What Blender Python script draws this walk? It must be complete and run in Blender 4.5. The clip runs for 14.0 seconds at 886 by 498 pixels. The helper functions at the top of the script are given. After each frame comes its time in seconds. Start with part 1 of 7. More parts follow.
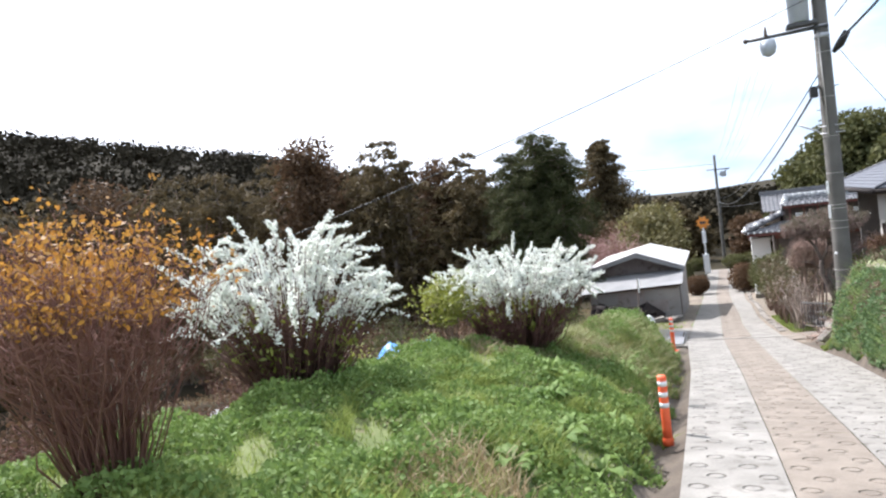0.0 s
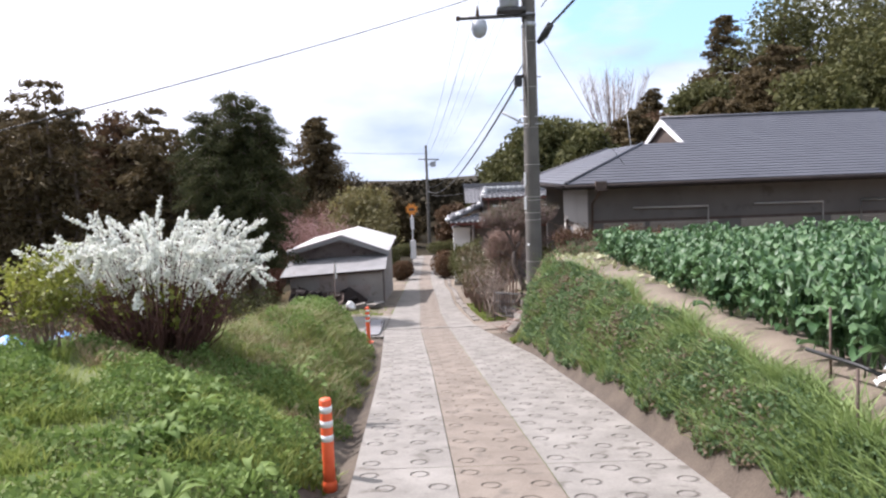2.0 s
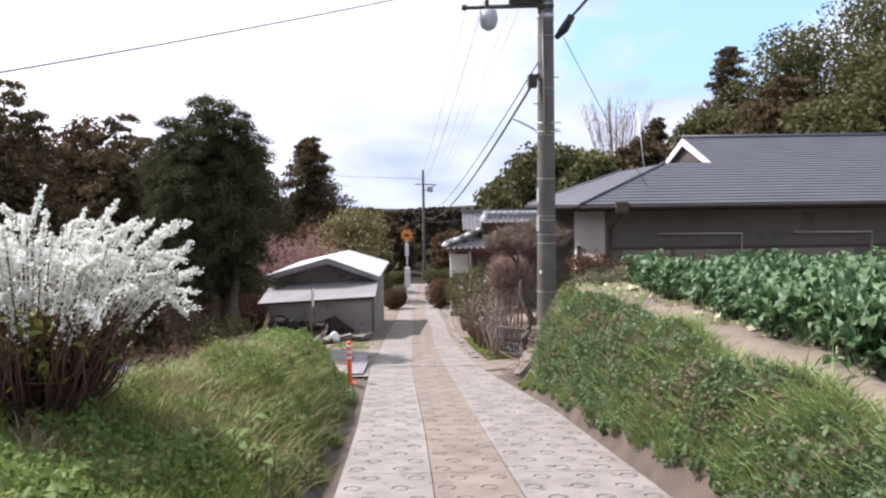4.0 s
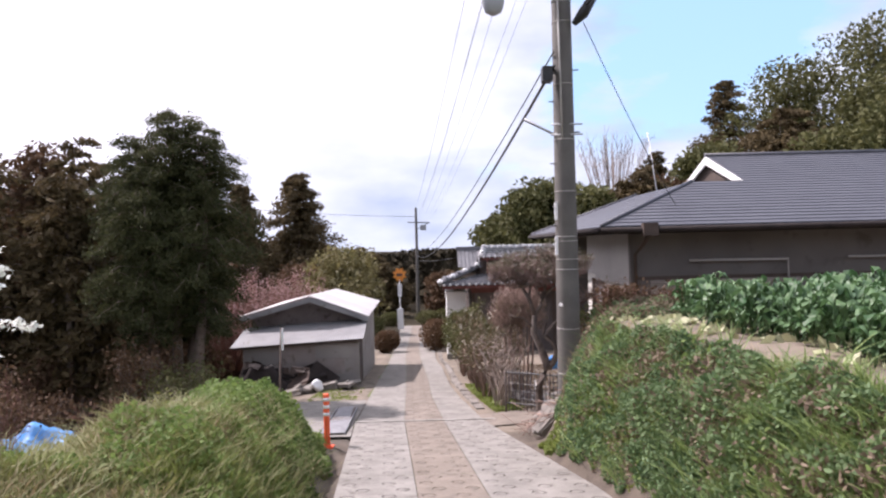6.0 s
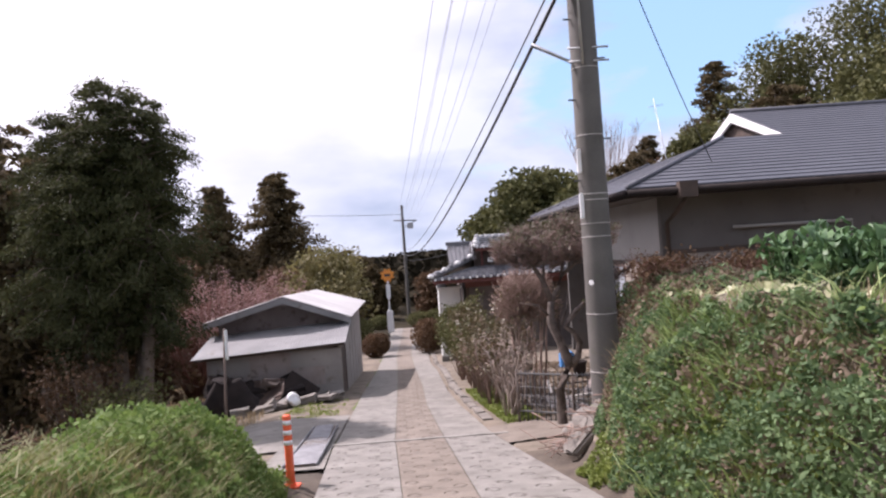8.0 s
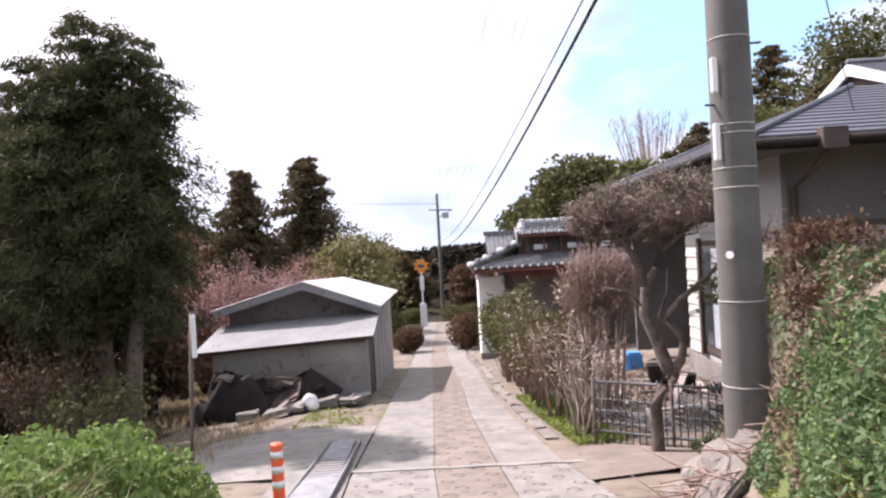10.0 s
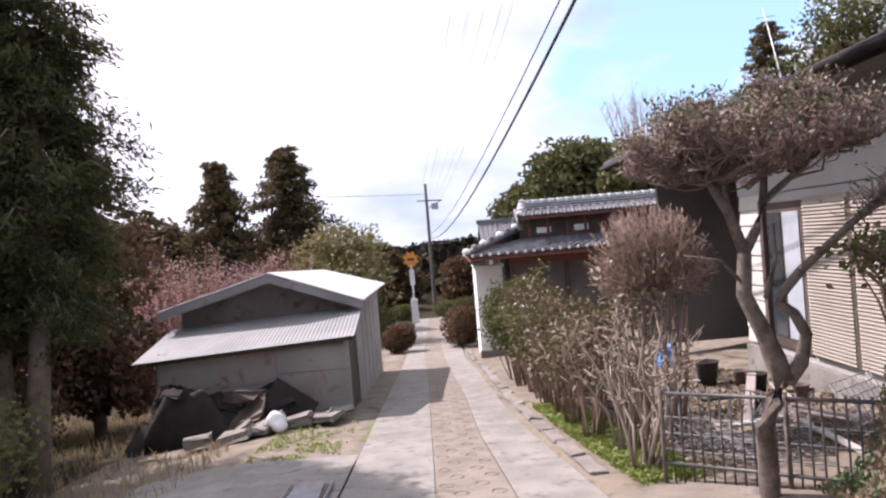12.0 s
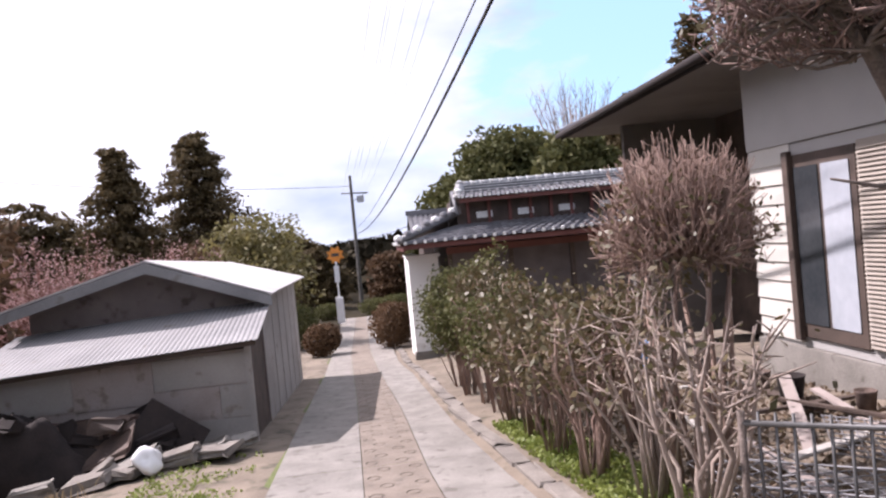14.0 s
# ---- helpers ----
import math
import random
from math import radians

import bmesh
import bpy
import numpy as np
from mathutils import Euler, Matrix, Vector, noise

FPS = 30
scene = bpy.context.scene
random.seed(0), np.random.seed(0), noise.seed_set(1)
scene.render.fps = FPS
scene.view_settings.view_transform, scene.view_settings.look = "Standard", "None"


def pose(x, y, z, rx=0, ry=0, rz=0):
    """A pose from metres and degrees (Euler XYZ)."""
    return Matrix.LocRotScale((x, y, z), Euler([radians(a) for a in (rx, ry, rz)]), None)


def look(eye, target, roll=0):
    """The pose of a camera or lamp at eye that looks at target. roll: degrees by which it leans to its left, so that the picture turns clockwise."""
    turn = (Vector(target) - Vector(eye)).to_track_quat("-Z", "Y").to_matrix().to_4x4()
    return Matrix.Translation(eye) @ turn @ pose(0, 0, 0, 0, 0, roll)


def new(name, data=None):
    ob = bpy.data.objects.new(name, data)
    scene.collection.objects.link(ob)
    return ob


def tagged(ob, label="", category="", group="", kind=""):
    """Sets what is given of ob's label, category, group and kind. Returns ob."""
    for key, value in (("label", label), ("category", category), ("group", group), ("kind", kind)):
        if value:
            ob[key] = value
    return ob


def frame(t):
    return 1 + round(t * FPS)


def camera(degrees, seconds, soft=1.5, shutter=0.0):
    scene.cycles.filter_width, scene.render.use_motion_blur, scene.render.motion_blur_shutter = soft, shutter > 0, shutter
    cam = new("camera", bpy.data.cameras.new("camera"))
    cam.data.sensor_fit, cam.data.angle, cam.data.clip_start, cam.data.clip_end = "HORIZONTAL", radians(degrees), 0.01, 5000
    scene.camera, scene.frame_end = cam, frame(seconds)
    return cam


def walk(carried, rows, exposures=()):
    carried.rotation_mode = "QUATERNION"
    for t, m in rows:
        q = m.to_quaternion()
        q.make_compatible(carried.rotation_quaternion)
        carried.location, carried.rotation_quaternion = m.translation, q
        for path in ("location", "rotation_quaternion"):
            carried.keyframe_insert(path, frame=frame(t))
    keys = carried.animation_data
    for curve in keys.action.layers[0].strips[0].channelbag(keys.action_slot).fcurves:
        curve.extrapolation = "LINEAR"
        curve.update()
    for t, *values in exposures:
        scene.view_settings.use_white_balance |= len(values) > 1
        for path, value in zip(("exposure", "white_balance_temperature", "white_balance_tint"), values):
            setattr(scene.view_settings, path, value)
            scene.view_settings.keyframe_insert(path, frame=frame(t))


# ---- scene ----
cam = camera(64.9, 14.0, soft=2.3)
METRES, EYE, TILT, LEAN, TURN = 19.5, 1.6, 0.0, 0.0, 23.5
ROWS = [
    (0.0, 0.0, 0.0, 0.0, -0.38, -2.66, 6.95),
    (0.5, 0.0125, 0.0285, -0.0031, -13.72, -4.54, 0.40),
    (1.0, 0.028, 0.0564, -0.0051, -23.38, -4.56, -1.75),
    (1.5, 0.0393, 0.0828, -0.0089, -22.85, -6.15, -0.41),
    (2.0, 0.0525, 0.1104, -0.0131, -23.12, -6.11, 2.16),
    (2.5, 0.064, 0.14, -0.0169, -21.21, -4.34, 2.30),
    (3.0, 0.0772, 0.1711, -0.0214, -24.11, -3.89, 0.96),
    (5.5, 0.1361, 0.3259, -0.0458, -22.12, -1.39, 0.43),
    (6.0, 0.1503, 0.3597, -0.0517, -23.99, -0.25, 1.41),
    (6.5, 0.1635, 0.3955, -0.0585, -21.33, -0.37, -2.48),
    (7.0, 0.1788, 0.4301, -0.0656, -22.08, -0.14, 1.91),
    (7.5, 0.1922, 0.4637, -0.0713, -23.32, 0.29, 1.38),
    (8.0, 0.2074, 0.4966, -0.0762, -24.95, -0.08, 4.02),
    (10.5, 0.2679, 0.6761, -0.0994, -21.97, -0.50, 3.10),
    (11.0, 0.2814, 0.7116, -0.1036, -22.07, -0.85, 3.56),
    (11.5, 0.2922, 0.7477, -0.1085, -23.22, 0.09, 5.29),
    (12.0, 0.3069, 0.7826, -0.1132, -23.13, -0.67, 4.80),
    (12.5, 0.3188, 0.8176, -0.1186, -23.04, -0.68, 5.98),
    (13.0, 0.3353, 0.848, -0.1223, -25.98, -0.40, 5.48),
    (13.5, 0.3473, 0.8839, -0.1268, -29.56, 1.56, 6.13),
    (14.0, 0.3602, 0.9206, -0.1323, -29.24, -1.30, 5.40),
]
walk(cam, [(t, pose(0, 0, EYE, TILT, LEAN, TURN) @ pose(METRES * x, METRES * y, METRES * z, 90 + pitch, roll, yaw)) for t, x, y, z, yaw, pitch, roll in ROWS],
     [(0.0, 1.08, 5950, 13), (1.0, 0.92, 6050, 17), (3.0, 0.72, 6150, 20), (6.0, 0.66, 6250, 26), (8.0, 0.52, 6250, 27), (10.5, 1.0, 6300, 24), (11.5, 0.84, 6300, 25), (14.0, 0.78, 6250, 27)])

# ---- sky, sun ----
SUN_EL, SUN_AZ = radians(50), radians(-58)        # azimuth from +y towards +x
SUN_DIR = Vector((math.sin(SUN_AZ) * math.cos(SUN_EL), math.cos(SUN_AZ) * math.cos(SUN_EL), math.sin(SUN_EL)))
world = bpy.data.worlds.new("world")
scene.world = world
world.use_nodes = True
wn, wl = world.node_tree.nodes, world.node_tree.links
sky = wn.new("ShaderNodeTexSky")
sky.sky_type, sky.sun_disc = "NISHITA", False
sky.sun_elevation, sky.sun_rotation = SUN_EL, SUN_AZ
wco = wn.new("ShaderNodeTexCoord")
wmap = wn.new("ShaderNodeMapping")
wmap.inputs["Scale"].default_value = (1.0, 1.0, 2.6)
wl.new(wco.outputs["Generated"], wmap.inputs["Vector"])
cloud = wn.new("ShaderNodeTexNoise")
cloud.inputs["Scale"].default_value, cloud.inputs["Detail"].default_value, cloud.inputs["Roughness"].default_value = 2.3, 9.0, 0.56
wl.new(wmap.outputs[0], cloud.inputs["Vector"])
# clouds thicken and brighten towards the sun
dot = wn.new("ShaderNodeVectorMath")
dot.operation = "DOT_PRODUCT"
dot.inputs[1].default_value = SUN_DIR
wl.new(wco.outputs["Generated"], dot.inputs[0])
near_sun = wn.new("ShaderNodeMapRange")
near_sun.inputs["From Min"].default_value, near_sun.inputs["From Max"].default_value = 0.38, 0.8
near_sun.inputs["To Min"].default_value, near_sun.inputs["To Max"].default_value = 0.0, 0.45
wl.new(dot.outputs["Value"], near_sun.inputs["Value"])
cov = wn.new("ShaderNodeMath")
wl.new(cloud.outputs["Fac"], cov.inputs[0])
wl.new(near_sun.outputs[0], cov.inputs[1])
# a break in the cloud, over the roofs
gap_az, gap_el = radians(17), radians(18.5)
gap_dir = Vector((math.sin(gap_az) * math.cos(gap_el), math.cos(gap_az) * math.cos(gap_el), math.sin(gap_el)))
gap_dot = wn.new("ShaderNodeVectorMath")
gap_dot.operation = "DOT_PRODUCT"
gap_dot.inputs[1].default_value = gap_dir
wl.new(wco.outputs["Generated"], gap_dot.inputs[0])
gap = wn.new("ShaderNodeMapRange")
gap.inputs["From Min"].default_value, gap.inputs["From Max"].default_value = 0.965, 0.998
gap.inputs["To Min"].default_value, gap.inputs["To Max"].default_value = 0.14, -0.16
wl.new(gap_dot.outputs["Value"], gap.inputs["Value"])
cover = wn.new("ShaderNodeMath")
wl.new(cov.outputs[0], cover.inputs[0])
wl.new(gap.outputs[0], cover.inputs[1])
ramp = wn.new("ShaderNodeValToRGB")
ramp.color_ramp.elements[0].position, ramp.color_ramp.elements[1].position = 0.45, 0.55
wl.new(cover.outputs[0], ramp.inputs["Fac"])
glow = wn.new("ShaderNodeMapRange")
glow.inputs["From Min"].default_value, glow.inputs["From Max"].default_value = 0.42, 0.74
glow.inputs["To Min"].default_value, glow.inputs["To Max"].default_value = 0.0, 1.0
wl.new(dot.outputs["Value"], glow.inputs["Value"])
ccol = wn.new("ShaderNodeMix")
ccol.data_type = "RGBA"
shade = wn.new("ShaderNodeTexNoise")
shade.inputs["Scale"].default_value, shade.inputs["Detail"].default_value = 3.4, 6.0
wl.new(wmap.outputs[0], shade.inputs["Vector"])
tone = wn.new("ShaderNodeValToRGB")
tone.color_ramp.elements[0].position, tone.color_ramp.elements[1].position = 0.38, 0.60
tone.color_ramp.elements[0].color, tone.color_ramp.elements[1].color = (3.7, 4.5, 5.5, 1), (6.3, 6.9, 7.4, 1)
wl.new(shade.outputs["Fac"], tone.inputs["Fac"])
wl.new(tone.outputs["Color"], ccol.inputs["A"])
ccol.inputs["B"].default_value = (9.5, 9.5, 9.6, 1)
wl.new(glow.outputs[0], ccol.inputs["Factor"])
wmix = wn.new("ShaderNodeMix")
wmix.data_type = "RGBA"
wl.new(ramp.outputs["Color"], wmix.inputs["Factor"])
veil = wn.new("ShaderNodeMix")
veil.data_type = "RGBA"
veil.inputs["Factor"].default_value = 0.62
veil.inputs["B"].default_value = (3.9, 6.9, 9.6, 1)
wl.new(sky.outputs["Color"], veil.inputs["A"])
wl.new(veil.outputs["Result"], wmix.inputs["A"])
wl.new(ccol.outputs["Result"], wmix.inputs["B"])
bg = wn["Background"]
bg.inputs["Strength"].default_value = 0.10
wl.new(wmix.outputs["Result"], bg.inputs["Color"])

sun = new("sun", bpy.data.lights.new("sun", "SUN"))
sun.data.energy, sun.data.angle, sun.data.color = 4.8, radians(0.6), (1.0, 0.95, 0.88)
sun.matrix_world = look(SUN_DIR * 60, (0, 0, 0))


# ---- materials ----
def mat(name, a, b, scale=3.0, fine=60.0, rough=0.85, bump=0.3, metal=0.0, island=0.0, spots=None, spot_at=0.6, trans=0.0):
    """Two-scale noise between colours a and b, fine relief; island varies each loose piece; spots: a third colour in patches."""
    m = bpy.data.materials.new(name)
    m.use_nodes = True
    n, l = m.node_tree.nodes, m.node_tree.links
    p = n["Principled BSDF"]
    co = n.new("ShaderNodeTexCoord")
    big = n.new("ShaderNodeTexNoise")
    big.inputs["Scale"].default_value, big.inputs["Detail"].default_value = scale, 6.0
    small = n.new("ShaderNodeTexNoise")
    small.inputs["Scale"].default_value, small.inputs["Detail"].default_value = fine, 5.0
    geo = n.new("ShaderNodeNewGeometry")
    for t in (big, small):
        l.new(geo.outputs["Position"], t.inputs["Vector"])
    mixf = n.new("ShaderNodeMath")
    mixf.operation = "MULTIPLY_ADD"
    l.new(small.outputs["Fac"], mixf.inputs[0])
    mixf.inputs[1].default_value = 0.5
    l.new(big.outputs["Fac"], mixf.inputs[2])
    rng = n.new("ShaderNodeMapRange")
    rng.inputs["From Min"].default_value, rng.inputs["From Max"].default_value = 0.5, 1.0
    l.new(mixf.outputs[0], rng.inputs["Value"])
    fac = rng.outputs[0]
    if island:
        add = n.new("ShaderNodeMath")
        add.operation = "MULTIPLY_ADD"
        l.new(geo.outputs["Random Per Island"], add.inputs[0])
        add.inputs[1].default_value = island
        half = n.new("ShaderNodeMath")
        half.operation = "MULTIPLY"
        half.inputs[1].default_value = 1.0 - island
        l.new(fac, half.inputs[0])
        l.new(half.outputs[0], add.inputs[2])
        fac = add.outputs[0]
    mix = n.new("ShaderNodeMix")
    mix.data_type = "RGBA"
    mix.inputs["A"].default_value, mix.inputs["B"].default_value = (*a, 1), (*b, 1)
    l.new(fac, mix.inputs["Factor"])
    col = mix.outputs["Result"]
    if spots:
        sp = n.new("ShaderNodeTexNoise")
        sp.inputs["Scale"].default_value, sp.inputs["Detail"].default_value = scale * 2.7, 8.0
        l.new(geo.outputs["Position"], sp.inputs["Vector"])
        st = n.new("ShaderNodeMapRange")
        st.inputs["From Min"].default_value, st.inputs["From Max"].default_value = spot_at, spot_at + 0.12
        l.new(sp.outputs["Fac"], st.inputs["Value"])
        m2 = n.new("ShaderNodeMix")
        m2.data_type = "RGBA"
        l.new(st.outputs[0], m2.inputs["Factor"])
        l.new(col, m2.inputs["A"])
        m2.inputs["B"].default_value = (*spots, 1)
        col = m2.outputs["Result"]
    l.new(col, p.inputs["Base Color"])
    p.inputs["Roughness"].default_value, p.inputs["Metallic"].default_value = rough, metal
    if bump:
        bp = n.new("ShaderNodeBump")
        bp.inputs["Strength"].default_value, bp.inputs["Distance"].default_value = bump, 0.01
        l.new(small.outputs["Fac"], bp.inputs["Height"])
        l.new(bp.outputs["Normal"], p.inputs["Normal"])
    if trans:
        tr = n.new("ShaderNodeBsdfTranslucent")
        l.new(col, tr.inputs["Color"])
        ms = n.new("ShaderNodeMixShader")
        ms.inputs[0].default_value = trans
        l.new(p.outputs[0], ms.inputs[1])
        l.new(tr.outputs[0], ms.inputs[2])
        l.new(ms.outputs[0], n["Material Output"].inputs["Surface"])
    return m


CONCRETE = mat("concrete", (0.155, 0.143, 0.126), (0.262, 0.245, 0.219), 2.4, 45, 0.92, 0.6, spots=(0.12, 0.108, 0.092), spot_at=0.57)
TAN = mat("tan_concrete", (0.140, 0.114, 0.090), (0.228, 0.192, 0.156), 2.4, 40, 0.92, 0.8, spots=(0.13, 0.11, 0.09), spot_at=0.57)
GROOVE = mat("groove_dirt", (0.075, 0.068, 0.058), (0.14, 0.125, 0.11), 8, 60, 0.95, 0.2)
TANGROOVE = mat("tan_groove_dirt", (0.085, 0.07, 0.055), (0.15, 0.125, 0.10), 8, 60, 0.95, 0.2)
SOIL = mat("soil", (0.125, 0.10, 0.075), (0.225, 0.185, 0.14), 1.5, 40, 0.95, 0.6, spots=(0.085, 0.075, 0.05), spot_at=0.55)
DITCH = mat("damp_ditch_soil", (0.055, 0.042, 0.032), (0.12, 0.095, 0.07), 2.5, 40, 0.95, 0.6)
TURF = mat("turf", (0.07, 0.10, 0.025), (0.15, 0.17, 0.06), 1.2, 30, 0.95, 0.6, spots=(0.17, 0.13, 0.08), spot_at=0.62)
GRASS = mat("grass_blade", (0.13, 0.19, 0.035), (0.34, 0.38, 0.11), 0.9, 8, 0.65, 0.0, island=0.5, trans=0.4)
DRY = mat("dry_grass", (0.26, 0.19, 0.10), (0.42, 0.33, 0.20), 1.5, 8, 0.7, 0.0, island=0.5, trans=0.3)
WEED = mat("weed_leaf", (0.085, 0.15, 0.036), (0.23, 0.31, 0.09), 1.1, 8, 0.68, 0.0, island=0.5, trans=0.35)
BROAD = mat("broad_leaf", (0.035, 0.095, 0.035), (0.13, 0.225, 0.09), 2.0, 12, 0.5, 0.0, island=0.6, trans=0.25)
CONIFER = mat("conifer_leaf", (0.060, 0.047, 0.027), (0.148, 0.110, 0.052), 0.5, 5, 0.75, 0.0, island=0.5, trans=0.25)
CYPRESS = mat("cypress_spray", (0.030, 0.036, 0.016), (0.100, 0.105, 0.042), 0.5, 5, 0.75, 0.0, island=0.5, trans=0.25)
EVERGREEN = mat("evergreen_leaf", (0.050, 0.060, 0.022), (0.150, 0.145, 0.055), 0.5, 5, 0.72, 0.0, island=0.5, trans=0.25)
# lighter evergreen leaf for one tree, with the sunlight on it in the colour
SUNLITOLIVE = mat("sunlit_olive_leaf", (0.095, 0.092, 0.034), (0.25, 0.215, 0.085), 0.5, 5, 0.7, 0.0, island=0.5, trans=0.3)
RUSSET = mat("russet_leaf", (0.065, 0.040, 0.025), (0.155, 0.095, 0.052), 0.4, 5, 0.7, 0.0, island=0.5, trans=0.25)
ORANGE_LEAF = mat("orange_leaf", (0.28, 0.11, 0.02), (0.48, 0.27, 0.05), 1.5, 8, 0.6, 0.0, island=0.6, trans=0.4)
YELLOW_LEAF = mat("yellow_green_leaf", (0.15, 0.18, 0.03), (0.32, 0.33, 0.07), 1.5, 8, 0.6, 0.0, island=0.6, trans=0.4)
BLOSSOM = mat("white_blossom", (0.70, 0.73, 0.66), (0.88, 0.89, 0.84), 3, 20, 0.7, 0.0, island=0.6, trans=0.3)
PINK = mat("plum_blossom", (0.33, 0.19, 0.18), (0.50, 0.34, 0.31), 1.5, 20, 0.7, 0.0, island=0.6, trans=0.3)
BARK = mat("bark", (0.09, 0.065, 0.05), (0.22, 0.17, 0.13), 4, 45, 0.9, 0.7)
TWIG = mat("grey_twig", (0.165, 0.105, 0.083), (0.36, 0.255, 0.205), 3, 30, 0.85, 0.4, island=0.6)
DEEPTWIG = mat("deep_red_twig", (0.075, 0.034, 0.027), (0.17, 0.085, 0.066), 3, 30, 0.85, 0.3, island=0.5)
PALETWIG = mat("pale_twig", (0.21, 0.165, 0.14), (0.43, 0.35, 0.295), 3, 30, 0.85, 0.4, island=0.6)
REDTWIG = mat("red_twig", (0.13, 0.055, 0.04), (0.24, 0.12, 0.09), 3, 30, 0.85, 0.3, island=0.5)
POLE = mat("pole_concrete", (0.085, 0.079, 0.070), (0.142, 0.132, 0.118), 2.0, 80, 0.8, 0.25, spots=(0.10, 0.10, 0.08), spot_at=0.6)
STEEL = mat("galvanised_steel", (0.34, 0.35, 0.36), (0.50, 0.51, 0.52), 6, 60, 0.45, 0.1, metal=0.6)
DARKSTEEL = mat("dark_steel", (0.05, 0.05, 0.05), (0.10, 0.10, 0.10), 6, 60, 0.5, 0.1, metal=0.3)
CABLE = mat("black_cable", (0.012, 0.012, 0.014), (0.03, 0.03, 0.03), 6, 60, 0.5, 0.0)
GRATE = mat("weathered_grating", (0.18, 0.18, 0.19), (0.29, 0.29, 0.30), 5, 50, 0.6, 0.2, metal=0.4)
DARKJUNK = mat("tarred_sheet", (0.012, 0.009, 0.009), (0.034, 0.025, 0.022), 3, 40, 0.95, 0.4)
SHEETROOF = mat("corrugated_sheet", (0.17, 0.168, 0.17), (0.27, 0.267, 0.265), 1.2, 40, 0.7, 0.1, metal=0.0, spots=(0.16, 0.14, 0.125), spot_at=0.62)
# main roof sheet, made paler: sunlight on the slopes is mixed into the colour
LITROOF = mat("sunlit_sheet_roof", (0.36, 0.34, 0.33), (0.56, 0.54, 0.52), 0.9, 40, 0.5, 0.1, metal=0.1, spots=(0.36, 0.31, 0.27), spot_at=0.63)
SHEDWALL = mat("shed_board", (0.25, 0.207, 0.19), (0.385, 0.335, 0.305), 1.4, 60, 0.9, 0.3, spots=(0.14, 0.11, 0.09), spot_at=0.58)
# darker shed board for the front gable, whose shade is put into the colour
SHADEDGABLE = mat("shaded_gable_board", (0.13, 0.105, 0.098), (0.21, 0.175, 0.16), 1.4, 60, 0.9, 0.3, spots=(0.09, 0.07, 0.06), spot_at=0.58)
SHEDSIDE = mat("shed_sheet", (0.25, 0.23, 0.21), (0.36, 0.335, 0.31), 1.2, 50, 0.8, 0.2, spots=(0.17, 0.13, 0.11), spot_at=0.61)
SLATE = mat("slate_roof", (0.048, 0.051, 0.064), (0.086, 0.09, 0.107), 1.2, 60, 0.55, 0.25, island=0.4)
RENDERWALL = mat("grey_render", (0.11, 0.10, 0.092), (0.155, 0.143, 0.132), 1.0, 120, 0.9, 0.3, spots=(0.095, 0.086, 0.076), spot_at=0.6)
SIDING = mat("cream_siding", (0.47, 0.45, 0.405), (0.56, 0.54, 0.49), 1.2, 60, 0.7, 0.1)
SHUTTER = mat("brown_shutter", (0.24, 0.205, 0.17), (0.32, 0.28, 0.235), 2, 60, 0.5, 0.05)
DARKWOOD = mat("dark_wood", (0.045, 0.032, 0.025), (0.10, 0.07, 0.055), 3, 50, 0.75, 0.3)
PLASTER = mat("white_plaster", (0.70, 0.70, 0.68), (0.82, 0.82, 0.80), 0.8, 60, 0.85, 0.15, spots=(0.58, 0.57, 0.53), spot_at=0.62)
KAWARA = mat("kawara_tile", (0.075, 0.075, 0.082), (0.19, 0.19, 0.20), 2, 50, 0.45, 0.15, island=0.5)
ORANGE = mat("orange_plastic", (0.78, 0.10, 0.03), (0.86, 0.15, 0.05), 6, 60, 0.5, 0.05)
REFLECT = mat("white_band", (0.75, 0.75, 0.74), (0.85, 0.85, 0.84), 6, 60, 0.35, 0.0)
SIGNORANGE = mat("sign_orange", (0.75, 0.25, 0.03), (0.85, 0.32, 0.05), 5, 40, 0.5, 0.0)
BLUETARP = mat("blue_tarp", (0.04, 0.20, 0.52), (0.12, 0.36, 0.72), 2.5, 25, 0.5, 0.3)
STONE = mat("stone", (0.13, 0.115, 0.10), (0.25, 0.225, 0.195), 2.5, 40, 0.9, 0.5)
RUST = mat("rusty_junk", (0.055, 0.04, 0.035), (0.15, 0.10, 0.075), 3, 40, 0.8, 0.4, spots=(0.22, 0.19, 0.17), spot_at=0.63)
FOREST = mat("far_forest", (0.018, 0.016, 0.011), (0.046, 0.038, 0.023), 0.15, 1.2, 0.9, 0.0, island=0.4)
GLASS = mat("dark_glass", (0.03, 0.035, 0.04), (0.05, 0.055, 0.06), 2, 20, 0.08, 0.0)


# foliage has little sheen
for leafy, sheen in ((FOREST, 0.05), (CONIFER, 0.15), (CYPRESS, 0.15), (EVERGREEN, 0.2), (RUSSET, 0.15), (WEED, 0.25), (GRASS, 0.25)):
    leafy.node_tree.nodes["Principled BSDF"].inputs["Specular IOR Level"].default_value = sheen
PAINTGREY = mat("pale_grey_paint", (0.36, 0.39, 0.43), (0.46, 0.49, 0.53), 3, 40, 0.5, 0.05)


